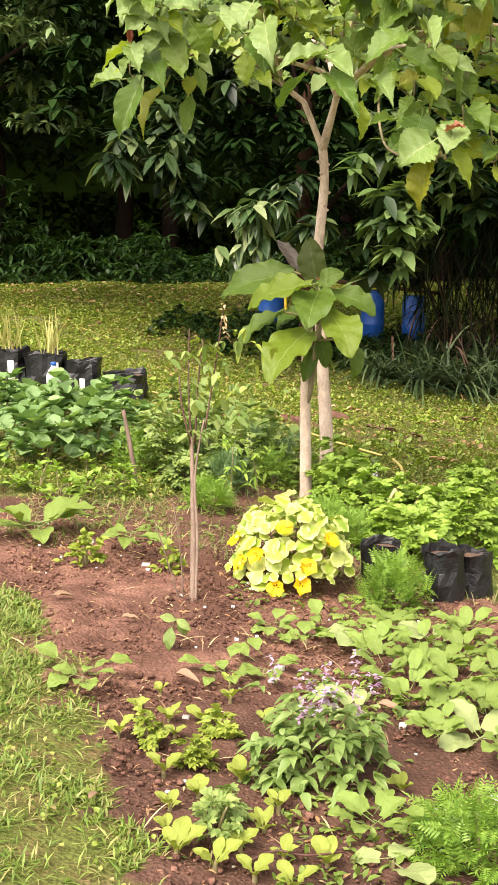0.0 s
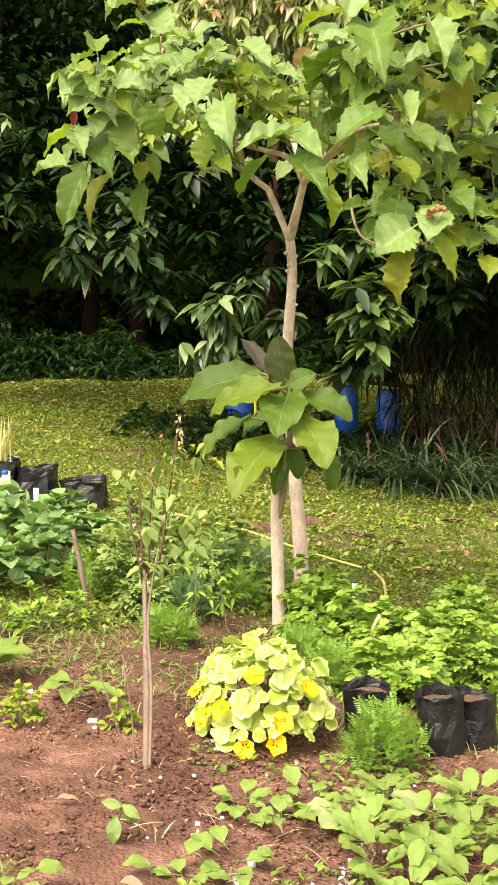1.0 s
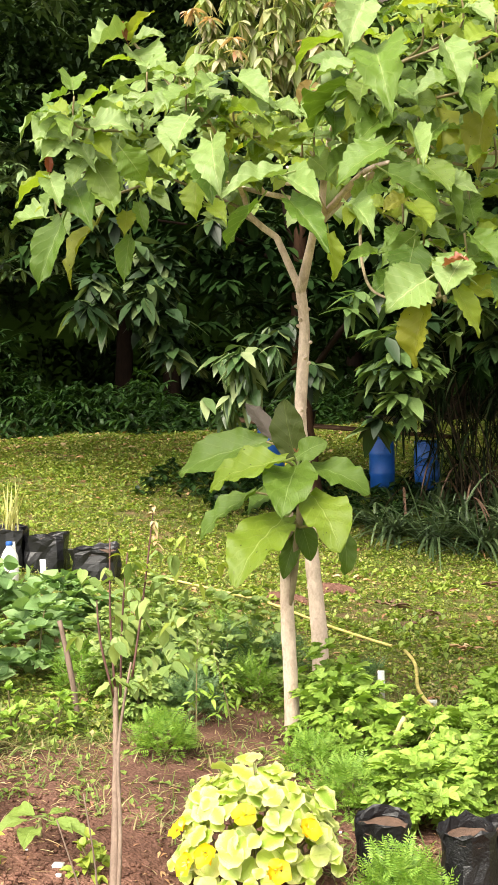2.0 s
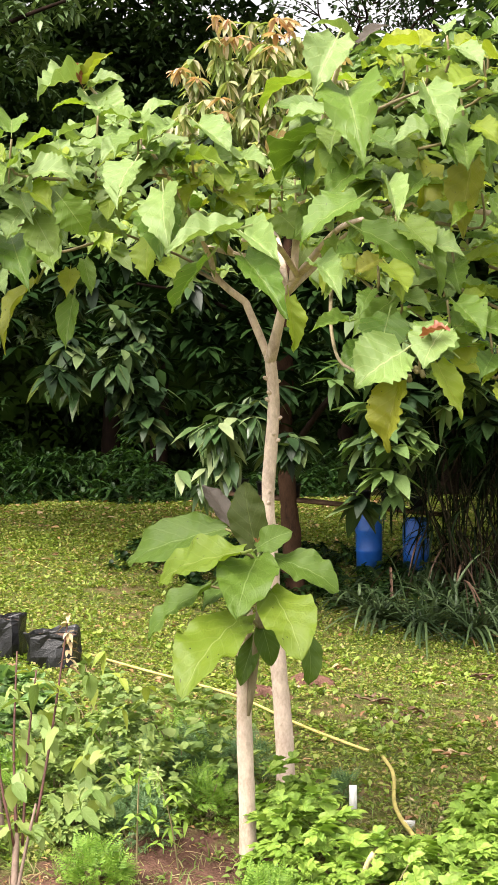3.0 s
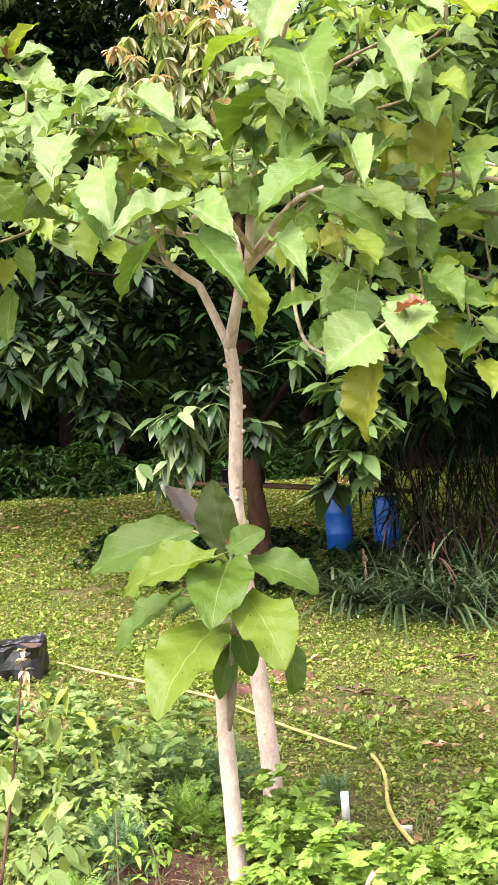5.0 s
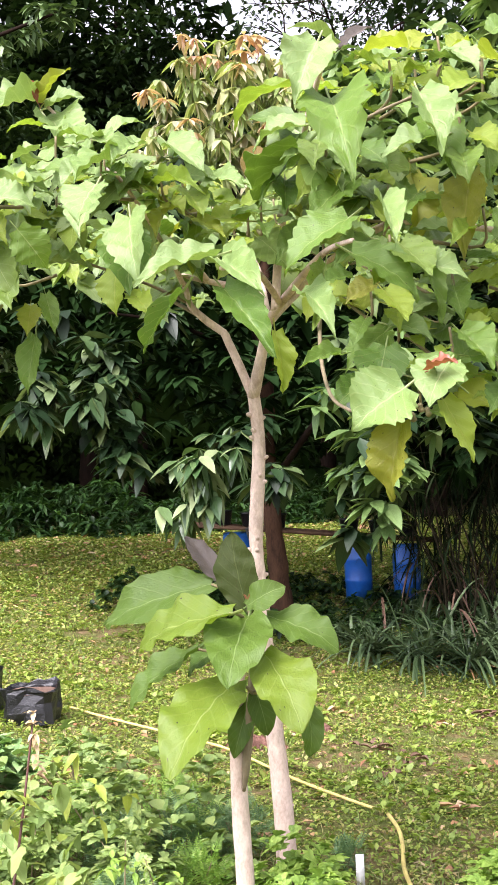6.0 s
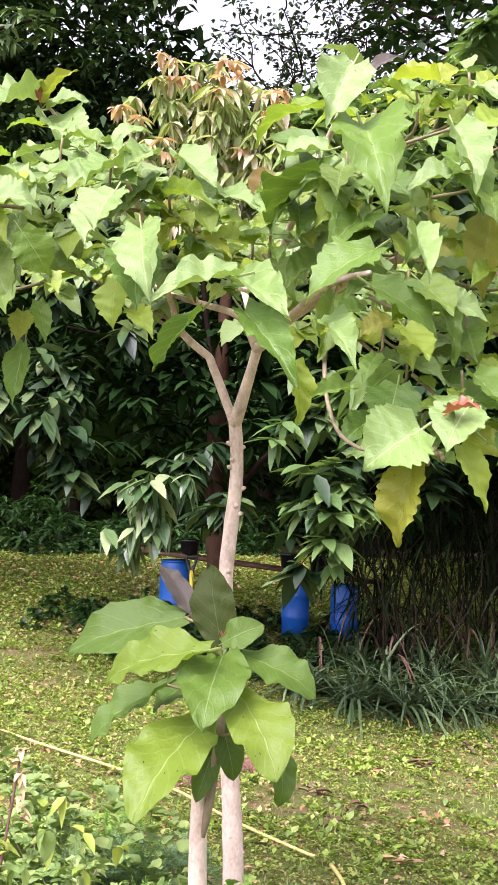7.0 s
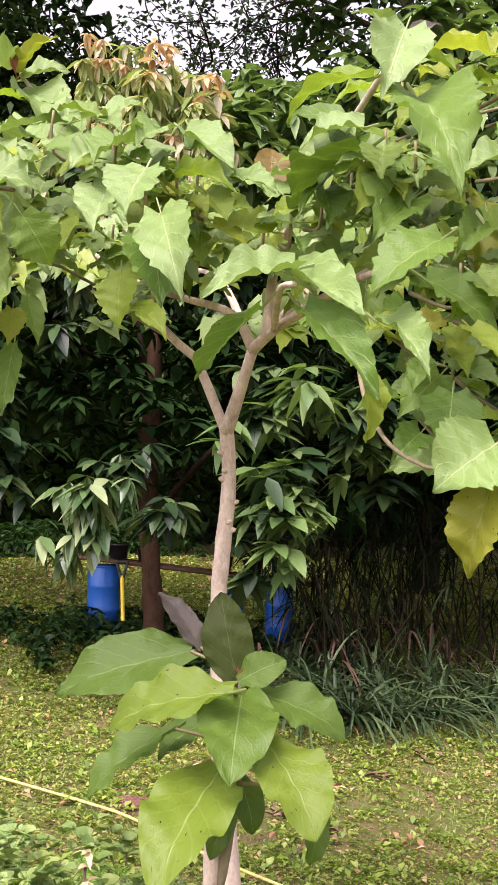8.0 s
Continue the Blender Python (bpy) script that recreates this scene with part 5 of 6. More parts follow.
def bench():
    for x, z_top in ((-0.02, 1.04), (1.22, 0.90), (1.72, 0.84)):
        g = ground_z(x, 16.0)
        h = z_top - g
        drum = empty("drum", x, 16.0, g, label="blue plastic drum holding up a plank bench", category="drum", group="drums under the bench")
        k = 0.155 if x < 0.5 else 0.14
        body = part("body", revolve([(0.84 * k, 0), (0.97 * k, 0.015), (k, h * 0.3), (1.05 * k, h * 0.32), (1.01 * k, h * 0.35), (1.02 * k, h * 0.66), (1.06 * k, h * 0.68), (1.02 * k, h * 0.71), (0.97 * k, h * 0.93), (0.87 * k, h * 0.975), (0.84 * k, h)]), BLUE, drum)
        part("rim", revolve([(0.88 * k, h - 0.03), (0.97 * k, h - 0.026), (0.97 * k, h - 0.008), (0.88 * k, h - 0.004)]), BLUE, body)
    top = empty("plank_bench_top", 0.6, 16.0, 1.0, label="dark weathered planks laid across blue drums", category="bench")
    for i, dy in enumerate((-0.14, 0.0, 0.14)):
        a, b = Vector((-1.08, dy, 0.136 + 0.005 * i)), Vector((1.45, dy, -0.135))
        bm = box((b - a).length, 0.125, 0.035, bevel=0.004)
        bmesh.ops.rotate(bm, cent=(0, 0, 0), matrix=Matrix.Rotation(math.atan2(a.z - b.z, b.x - a.x), 3, "Y"), verts=bm.verts)
        bmesh.ops.translate(bm, vec=(a + b) / 2, verts=bm.verts)
        part("plank", bm, PLANK, top)
    rng = np.random.default_rng(77)
    for x in (-0.16, 0.12, 0.4, 1.15, 1.45, 1.75):
        z = 1.0 + 0.16 - (x - 0.6 + 1.3) * 0.295 / 2.75 + 0.022
        pot = empty("nursery_pot", x, 16.0, z, label="small black nursery pot with seedlings on the plank bench", category="plant pot", group="pots on the bench")
        part("pot", revolve([(0.075, 0), (0.082, 0.01), (0.1, 0.13), (0.106, 0.132), (0.106, 0.15), (0.09, 0.15), (0.088, 0.12)], 16), PLASTIC, pot)
        if x != 1.15:
            pts = rng.uniform(-0.09, 0.09, (14, 3)) + np.array([0, 0, 0.22])
            p, way, nrm = whorls(pts, 5, 0.35, 0.3, rng)
            put("foliage", leaf_cloud("foliage", p, way, nrm, 0.06, 0.028, 0.3), COVER, pot)
    # spade leaning on the bench
    g = ground_z(0.16, 15.4)
    spade = empty("spade", 0.16, 15.4, g, label="garden spade with a yellow shaft and black handle", category="spade")
    tip = 1.09 - g
    shaft = part("shaft", tube([(0.02, 0, 0.22), (0.01, 0.06, tip * 0.6), (0, 0.12, tip - 0.13)], [0.019, 0.019, 0.018], 10), YELLOW, spade)
    part("socket", tube([(0.022, -0.03, 0.1), (0.02, 0.0, 0.26)], [0.022, 0.024], 10), BLACK, shaft)
    part("handle", join_bm([tube([(0, 0.12, tip - 0.17), (-0.03, 0.125, tip - 0.08), (-0.055, 0.13, tip)], [0.022, 0.014, 0.012], 8), tube([(0, 0.12, tip - 0.17), (0.03, 0.125, tip - 0.08), (0.055, 0.13, tip)], [0.022, 0.014, 0.012], 8), tube([(-0.062, 0.13, tip), (0.062, 0.13, tip)], [0.015, 0.015], 8)]), BLACK, shaft, "black D-shaped grip")
    blade = box(0.19, 0.006, 0.28, (0.02, -0.04, 0.0), 0.002)
    part("blade", blade, BLACK, spade)


bench()


def strap_clump(x, y, size, seed, blades=80):
    rng = np.random.default_rng(seed)
    ob = empty("strap_leaf_clump", x, y, label="clump of dark arching strap leaves at the lawn's edge", category="plant", group="strap-leaved clumps")
    p, way, nrm = whorls(rng.normal(0, 0.05, (blades, 3)) * (1, 1, 0), 1, 0.62, 0.25, rng)
    s = rng.uniform(0.65, 1.2, blades) * size * 1.3
    put("foliage", leaf_cloud("foliage", p, way, nrm, s, 0.038, rng.uniform(0.45, 1.15, blades), 0.25, "blade", 8), STRAP, ob)
    p, way, nrm = whorls(rng.normal(0, 0.06, (12, 3)) * (1, 1, 0), 1, 0.3, 0.2, rng)
    put("dead_leaves", leaf_cloud("dead_leaves", p, way, nrm, 0.5 * size, 0.022, 0.4, 0.25, "blade", 6), DRY, ob, "withered brown leaves")


for i, (x, y, s) in enumerate([(1.25, 14.0, 0.75), (1.65, 13.8, 0.9), (2.05, 13.75, 0.9), (2.5, 14.0, 0.95), (2.95, 14.2, 0.95), (3.4, 14.5, 1.0), (1.9, 14.4, 0.9), (2.4, 14.6, 0.9), (2.95, 14.9, 0.9), (3.8, 14.9, 0.9), (1.0, 14.4, 0.5), (1.35, 15.1, 0.55), (1.8, 15.2, 0.6)]):
    strap_clump(x, y, s, 50 + i)


def canes():
    """Thin dark upright stems with narrow leaves at the dark side of the garden."""
    rng = np.random.default_rng(91)
    for cx, cy in ((2.1, 15.3), (2.75, 15.5), (3.4, 15.6), (4.1, 15.6), (4.8, 16.0), (2.1, 14.9), (3.2, 16.6)):
        clump = empty("cane_clump", cx, cy, label="clump of thin dark upright canes with narrow leaves", category="bamboo", group="cane clumps")
        for i in range(14):
            a, b = rng.normal(0, 0.3, 2), rng.normal(0, 0.5, 2)
            h = rng.uniform(1.2, 2.4)
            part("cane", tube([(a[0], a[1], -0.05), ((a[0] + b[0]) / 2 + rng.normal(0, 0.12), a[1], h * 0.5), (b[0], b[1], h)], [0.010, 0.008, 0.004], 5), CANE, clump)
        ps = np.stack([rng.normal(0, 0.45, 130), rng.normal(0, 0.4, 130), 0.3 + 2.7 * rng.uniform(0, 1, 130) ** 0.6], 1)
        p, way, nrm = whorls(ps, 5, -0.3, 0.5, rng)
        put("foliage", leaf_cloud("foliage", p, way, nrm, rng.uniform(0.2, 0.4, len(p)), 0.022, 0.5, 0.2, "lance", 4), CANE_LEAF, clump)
        ps = np.stack([rng.normal(0, 0.35, 5), rng.normal(-0.2, 0.25, 5), rng.uniform(0.25, 0.7, 5)], 1)
        p, way, nrm = whorls(ps, 3, -0.4, 0.4, rng)
        put("dead_leaves", leaf_cloud("dead_leaves", p, way, nrm, rng.uniform(0.3, 0.5, len(p)), 0.026, 0.9, 0.3, "blade", 6), RUST, clump, "hanging dead brown leaves")


canes()


# ---- the bed: bags, bushes and seedlings ----
def plant_bag(x, y, r, h, seed, label="black plastic nursery bag filled with soil", square=False):
    rng = np.random.default_rng(seed)
    bag = empty("nursery_bag", x, y, label=label, category="plant bag", group="nursery bags")
    sides, bm = 20, bmesh.new()
    rings = []
    rows = [(0.9, 0.0), (1.0, 0.02), (1.02, 0.35), (0.98, 0.6), (1.0, 0.85), (1.03, 0.97), (1.05, 1.0), (1.0, 0.99), (0.96, 0.9), (0.93, 0.84)]
    ph = rng.uniform(0, 6, 3)
    for k, t in rows:
        ring = []
        for i in range(sides):
            a = 2 * math.pi * i / sides
            q = 1.0
            if square:
                q = min(1 / max(abs(math.cos(a)), abs(math.sin(a))), 1.25)
            rr = r * k * q * (1 + 0.05 * math.sin(3 * a + ph[0] + 5 * t) + 0.04 * math.sin(7 * a + ph[1] - 4 * t) + 0.03 * rng.normal())
            ring.append(bm.verts.new((rr * math.cos(a), rr * math.sin(a), h * t * (1 + (0.05 * math.sin(2 * a + ph[2]) + 0.035 * rng.normal()) * (t > 0.8)))))
        rings.append(ring)
    for a, b in zip(rings, rings[1:]):
        for i in range(sides):
            bm.faces.new((a[i], a[(i + 1) % sides], b[(i + 1) % sides], b[i]))
    bm.faces.new(rings[0][::-1])
    film = part("bag", bm, PLASTIC, bag, flat=True)
    me = bpy.data.meshes.new("soil")
    bm = bmesh.new()
    vs = [bm.verts.new((0.98 * r * math.cos(a), 0.98 * r * math.sin(a), h * 0.86 + 0.004 * rng.normal())) for a in np.linspace(0, 6.283, 14, endpoint=False)]
    c = bm.verts.new((0, 0, h * 0.89))
    for i in range(14):
        bm.faces.new((vs[i], vs[(i + 1) % 14], c))
    part("soil", bm, rough_soil, film, "brown potting soil")
    return bag


rough_soil = rough_material("potting_soil", (0.05, 0.03, 0.02), (0.16, 0.09, 0.06), 40.0, 0.95, 0.9)


def bush(name, label, category, x, y, r, h, n, per, size, aspect, material, seed, lift=0.3, kind="ovate", droop=0.3, group="", z=None, stems=6, stem_material=None, rows=5):
    """A leafy plant: stems from one foot and whorls of leaves through a rounded body."""
    rng = np.random.default_rng(seed)
    ob = empty(name, x, y, z, label=label, category=category, group=group)
    d = unit(rng.normal(0, 1, (n, 3)))
    d[:, 2] = np.abs(d[:, 2])
    pts = d * rng.uniform(0.45, 1, (n, 1)) * np.array([r, r, h * 0.86]) * (1 + 0.18 * rng.normal(0, 1, (n, 1))) + np.array([0, 0, h * 0.12])
    p, way, nrm = whorls(pts, per, lift, 0.3, rng)
    out = unit(p * np.array([1, 1, 0.4]))
    way = unit(way + 0.7 * out)
    s = rng.uniform(0.65, 1.3, len(p)) * size
    put("foliage", leaf_cloud("foliage", p, way, nrm, s, s * aspect, droop, 0.2, kind, rows, 0.03, rng), material, ob)
    for i in range(stems):
        t = pts[rng.integers(n)]
        part("stem", tube([(0, 0, -0.02), (t[0] * 0.4, t[1] * 0.4, t[2] * 0.55), tuple(t)], [0.006, 0.004, 0.0025], 5), stem_material or TWIG, ob)
    return ob


def lobed_bush(x, y, r, h, n, size, seed, material=MUGWORT, name="herb_bush", label="leafy light-green bush with deeply lobed leaves", group="lobed herb bushes"):
    """A herb with deeply cut leaves: each blade of five pointed lobes on one rib."""
    rng = np.random.default_rng(seed)
    ob = empty(name, x, y, label=label, category="plant", group=group)
    d = unit(rng.normal(0, 1, (n, 3)))
    d[:, 2] = np.abs(d[:, 2])
    pts = d * rng.uniform(0.45, 1, (n, 1)) * np.array([r, r, h * 0.85]) + np.array([0, 0, h * 0.14])
    p, way, nrm = whorls(pts, 3, 0.1, 0.3, rng)
    way = unit(way + 0.8 * unit(p * np.array([1, 1, 0.3])))
    nrm = unit(np.array([0, 0, 1.0]) + 0.4 * d.repeat(3, 0) + rng.normal(0, 0.2, p.shape))
    side = unit(np.cross(way, nrm))
    up = np.cross(side, way)
    s = rng.uniform(0.6, 1.25, len(p))[:, None] * size
    base, ways, norms, length, width = [], [], [], [], []
    for start, turn, long, wide in ((0.0, 0.0, 1.0, 0.42), (0.36, 0.7, 0.55, 0.32), (0.36, -0.7, 0.55, 0.32), (0.08, 1.1, 0.52, 0.3), (0.08, -1.1, 0.52, 0.3)):
        base.append(p + way * s * start + up * s * 0.012 * (1 + 2 * start))
        ways.append(way * math.cos(turn) + side * math.sin(turn))
        norms.append(up)
        length.append(s[:, 0] * long)
        width.append(s[:, 0] * wide)
    me = leaf_cloud("foliage", np.concatenate(base), np.concatenate(ways), np.concatenate(norms), np.concatenate(length), np.concatenate(width), 0.22, 0.16, "lance", 6)
    put("foliage", me, material, ob)
    for i in range(7):
        t = pts[i]
        part("stem", tube([(0, 0, -0.02), (t[0] * 0.4, t[1] * 0.4, t[2] * 0.55), tuple(t)], [0.006, 0.004, 0.0025], 5), TWIG, ob)


def feathery(x, y, r, h, seed, material=FEATHER, n=120, label="feathery bright green marigold plant", z=None, size=0.06):
    """Pinnate leaves: each frond a rib with narrow leaflets."""
    rng = np.random.default_rng(seed)
    n = int(n * 2.2)
    ob = empty("marigold_plant", x, y, z, label=label, category="plant", group="feathery plants")
    d = unit(rng.normal(0, 1, (n, 3)))
    d[:, 2] = np.abs(d[:, 2])
    root = d * rng.uniform(0.4, 0.95, (n, 1)) * np.array([r, r, h * 0.85]) + np.array([0, 0, h * 0.1])
    way = unit(d * 0.8 + np.array([0, 0, 0.3]) + rng.normal(0, 0.6, (n, 3)))
    sd = unit(np.cross(way, np.array([0, 0, 1.0]) + rng.normal(0, 0.2, (n, 3))))
    up = np.cross(sd, way)
    base, ways, nr, ln = [], [], [], []
    length = size * rng.uniform(0.7, 1.2, n)
    for k in range(6):
        t = 0.15 + 0.15 * k
        for s in (-1, 1):
            base.append(root + way * (length * t)[:, None])
            ways.append(way * 0.6 + sd * s)
            nr.append(up)
            ln.append(length * (0.5 - 0.045 * k))
    base.append(root + way * (length * 0.95)[:, None])
    ways.append(way)
    nr.append(up)
    ln.append(length * 0.4)
    ln = np.concatenate(ln)
    me = leaf_cloud("foliage", np.concatenate(base), np.concatenate(ways), np.concatenate(nr), ln, ln * 0.26, 0.15, 0.1, "lance", 3)
    put("foliage", me, material, ob)
    for i in range(9):
        part("stem", tube([(0, 0, -0.02), tuple(root[i] * 0.5), tuple(root[i])], [0.005, 0.004, 0.002], 5), TWIG, ob)
    return ob


UNIT = {}


def unit_leaf(kind, material, i, wavy=0.05, droop=0.3):
    key = (kind, material.name, i)
    if key not in UNIT:
        UNIT[key] = with_material(fine_leaf("leaf", 0, 0.04, droop, 0.12, 0.6 * wavy, 60 + i, kind, 14, stalk=0.0 if kind == "spoon" else 0.5), material)
    return UNIT[key]


def salad(name, label, category, x, y, n, size, aspect, lift, kind, material, seed, group="", spread=0.3, z=None):
    """A rosette of separate leaves."""
    rng = random.Random(seed)
    ob = empty(name, x, y, z, label=label, category=category, group=group)
    part("stem", tube([(0, 0, -0.03), (0, 0, 0.01), (0.002, 0, 0.03)], [0.008, 0.007, 0.004], 6), TWIG, ob)
    for i in range(n):
        a = i * 2.4 + rng.uniform(-0.4, 0.4) + seed
        rise = max(0.05, min(1.6, lift + rng.uniform(-spread, spread)))
        d = Vector((math.cos(a), math.sin(a), rise)).normalized()
        s = size * rng.uniform(0.65, 1.2)
        b = ob.location + Vector((0, 0, 0.015))
        if kind != "spoon":
            b = b + d * s * (rng.uniform(0.5, 1.7) if n > 8 else rng.uniform(0.3, 0.55))
            d = Vector((math.cos(a), math.sin(a) - 0.25, rise * 0.45 + rng.uniform(-0.4, 0.15))).normalized()
        leaf_at(unit_leaf(kind, material, rng.randrange(3)), ob, b, b + d * s, s * aspect * rng.uniform(0.8, 1.2), (-d.x * 0.6, -d.y * 0.6 - 0.2, 1.0))
    return ob


def nasturtium():
    rng = random.Random(3)
    x, y, r, h = 0.47, 5.88, 0.235, 0.34
    ob = empty("nasturtium", x, y, label="mound of variegated yellow-green nasturtium with yellow flowers", category="flowering plant")
    discs = [with_material(fine_leaf("leaf", 0, 0.16, 0.08, 0.06, 0.06, 70 + i, "round", 10, 0.0), NAST) for i in range(4)]
    for i in range(290):
        z = rng.uniform(0.02, 1) ** 0.8
        a = i * 2.39996
        rr = math.sqrt(max(0, 1 - z * z)) ** 0.8
        k = rng.uniform(0.8, 1.14)
        p = Vector((r * rr * math.cos(a) * k, r * rr * math.sin(a) * k, 0.03 + (h - 0.03) * z * k))
        nrm = Vector((math.cos(a) * rr, math.sin(a) * rr - 0.3, 0.55 + z)).normalized() + Vector((rng.uniform(-0.5, 0.5), rng.uniform(-0.5, 0.5), rng.uniform(-0.2, 0.3)))
        nrm.normalize()
        d = nrm.cross(Vector((rng.uniform(-1, 1), rng.uniform(-1, 1), 0.3))).normalized()
        s = rng.uniform(0.04, 0.082)
        leaf_at(rng.choice(discs), ob, ob.location + p - d * s / 2, ob.location + p + d * s / 2, s, nrm)
        if i % 9 == 0:
            part("stem", tube([(0, 0, -0.02), tuple(p * 0.5), tuple(p * 0.97)], [0.004, 0.003, 0.002], 5), TWIG, ob)
    for i, (a, z) in enumerate([(-1.65, 0.72), (-0.75, 0.55), (-1.25, 0.3), (-2.4, 0.28), (-1.75, 0.06), (-1.35, 0.1), (-2.1, 0.4), (-2.75, 0.5)]):
        rr = math.sqrt(1 - z * z) ** 0.8
        c = np.array([r * rr * math.cos(a), r * rr * math.sin(a), 0.03 + (h - 0.03) * z]) * 1.12
        nrm = unit(np.array([math.cos(a) * rr, math.sin(a) * rr, 0.3 + z]))
        t1 = unit(np.cross(nrm, [0, 0, 1.0]))
        t2 = np.cross(nrm, t1)
        ways = np.array([t1 * math.cos(k * 1.2566) + t2 * math.sin(k * 1.2566) + nrm * 0.4 for k in range(5)])
        put("flower", leaf_cloud("flower", np.repeat(c[None], 5, 0), ways, np.repeat(nrm[None], 5, 0), 0.042, 0.04, 0.15, 0.1, "spoon", 6, 0.16, np.random.default_rng(i)), PETAL, ob, "yellow-orange flower")


nasturtium()
feathery(0.9, 5.72, 0.155, 0.25, 101, n=150)
feathery(0.98, 3.62, 0.17, 0.2, 102, n=170)
feathery(0.02, 7.0, 0.14, 0.2, 103, n=120)
feathery(0.06, 7.55, 0.16, 0.24, 117, FEATHER_BLUE, 110, "bluish green feathery herb plant")
feathery(-0.02, 8.0, 0.15, 0.3, 104, FEATHER_BLUE, 110, "bluish green feathery herb plant")
feathery(0.22, 8.3, 0.2, 0.32, 105, FEATHER_BLUE, 140, "bluish green feathery herb plant")
feathery(0.62, 7.0, 0.15, 0.16, 106, n=110)
feathery(-0.2, 8.25, 0.2, 0.36, 112, FEATHER, 120)
feathery(0.12, 8.65, 0.2, 0.34, 113, FEATHER, 120)
feathery(0.3, 7.95, 0.16, 0.24, 114, FEATHER, 90)
feathery(-0.45, 7.75, 0.16, 0.28, 115, FEATHER, 90)
feathery(0.42, 8.6, 0.18, 0.28, 116, FEATHER_BLUE, 90, "bluish green feathery herb plant")
feathery(0.75, 6.6, 0.16, 0.22, 107, n=130)
for i, (x, y, r, h) in enumerate([(0.14, 4.04, 0.035, 0.12), (0.27, 3.94, 0.05, 0.1), (0.32, 4.16, 0.055, 0.1), (0.36, 3.55, 0.065, 0.13), (0.38, 3.66, 0.045, 0.1)]):
    lobed_bush(x, y, r, h, 24, 0.036, 340 + i, SEEDLING if i < 3 else BED_LEAF, "frilly_seedling", "small upright seedling with frilly cut leaves", "frilly seedlings")
for i, (x, y, r, h) in enumerate([(1.12, 5.97, 0.088, 0.22), (1.26, 6.08, 0.082, 0.2), (0.86, 6.05, 0.085, 0.19)]):
    plant_bag(x, y, r, h, 110 + i)
for i, (x, y, r, h) in enumerate([(0.75, 7.35, 0.24, 0.34), (1.02, 7.05, 0.26, 0.3), (1.3, 6.75, 0.22, 0.36), (1.25, 7.3, 0.24, 0.28), (0.68, 7.75, 0.18, 0.36), (1.0, 6.55, 0.18, 0.26), (1.55, 7.0, 0.2, 0.3), (1.45, 7.7, 0.2, 0.28)]):
    lobed_bush(x, y, r * 1.08, h, 105, 0.08, 120 + i)
for i, (x, y) in enumerate([(0.78, 4.98), (0.95, 4.9), (1.1, 5.05), (0.88, 4.6), (1.05, 4.7), (1.2, 4.85), (1.15, 5.35)]):
    salad("leaf_vegetable", "broad-leaved salad plant growing in the soil", "vegetable", x, y, 16, 0.068, 0.68, 1.15, "paddle", SALAD if i % 3 else SOFT, 130 + i, "broad salad plants")
for x, y, s in ((0.78, 5.15, 0.12), (1.02, 5.25, 0.12), (0.72, 4.45, 0.11), (1.08, 4.35, 0.12)):
    salad("chard", "pale cream-green broad leaf plant", "vegetable", x, y, 4, s * 0.9, 0.66, 0.8, "paddle", CREAM, int(x * 100), "pale chard plants")
salad("chard", "large pale-leaved chard low in the soil", "vegetable", 0.77, 3.54, 3, 0.095, 0.8, 0.5, "paddle", CREAM, 9, "pale chard plants")
salad("leaf_vegetable", "broad-leaved salad plant growing in the soil", "vegetable", 0.73, 3.7, 9, 0.068, 0.65, 0.9, "paddle", SOFT, 12, "broad salad plants")


for i, (x, y) in enumerate([(0.82, 4.78), (0.98, 4.55), (1.12, 4.55), (0.95, 4.33), (1.2, 4.45), (0.95, 5.12), (1.25, 5.1), (0.8, 5.2), (1.0, 4.9), (1.15, 4.25), (0.88, 5.35), (1.3, 4.75)]):
    salad("leaf_vegetable", "broad-leaved salad plant growing in the soil", "vegetable", x, y, 12, 0.064, 0.7, 1.25, "paddle", SOFT if i % 2 else SALAD, 300 + i, "broad salad plants")


def basil():
    ob = bush("flowering_basil", "bushy green basil with lilac flower spikes", "herb", 0.6, 3.98, 0.19, 0.28, 150, 4, 0.05, 0.46, BASIL, 140, 0.1, "ovate", 0.5, stems=14)
    rng = np.random.default_rng(141)
    for i in range(12):
        a = rng.uniform(0, 6.28)
        x, y, z = 0.17 * math.cos(a) * rng.uniform(0.3, 1), 0.17 * math.sin(a) * rng.uniform(0.3, 1), rng.uniform(0.19, 0.27)
        pts = np.array([(x, y, z + 0.008 * j) for j in range(9)]) + rng.normal(0, 0.006, (9, 3))
        p, way, nrm = whorls(pts, 3, 0.2, 0.3, rng)
        put("flower_spike", leaf_cloud("flower_spike", p, way, nrm, 0.018, 0.009, 0.2, 0.2, "ovate", 3), LILAC, ob, "lilac flower spike")["kind"] = "stuff"


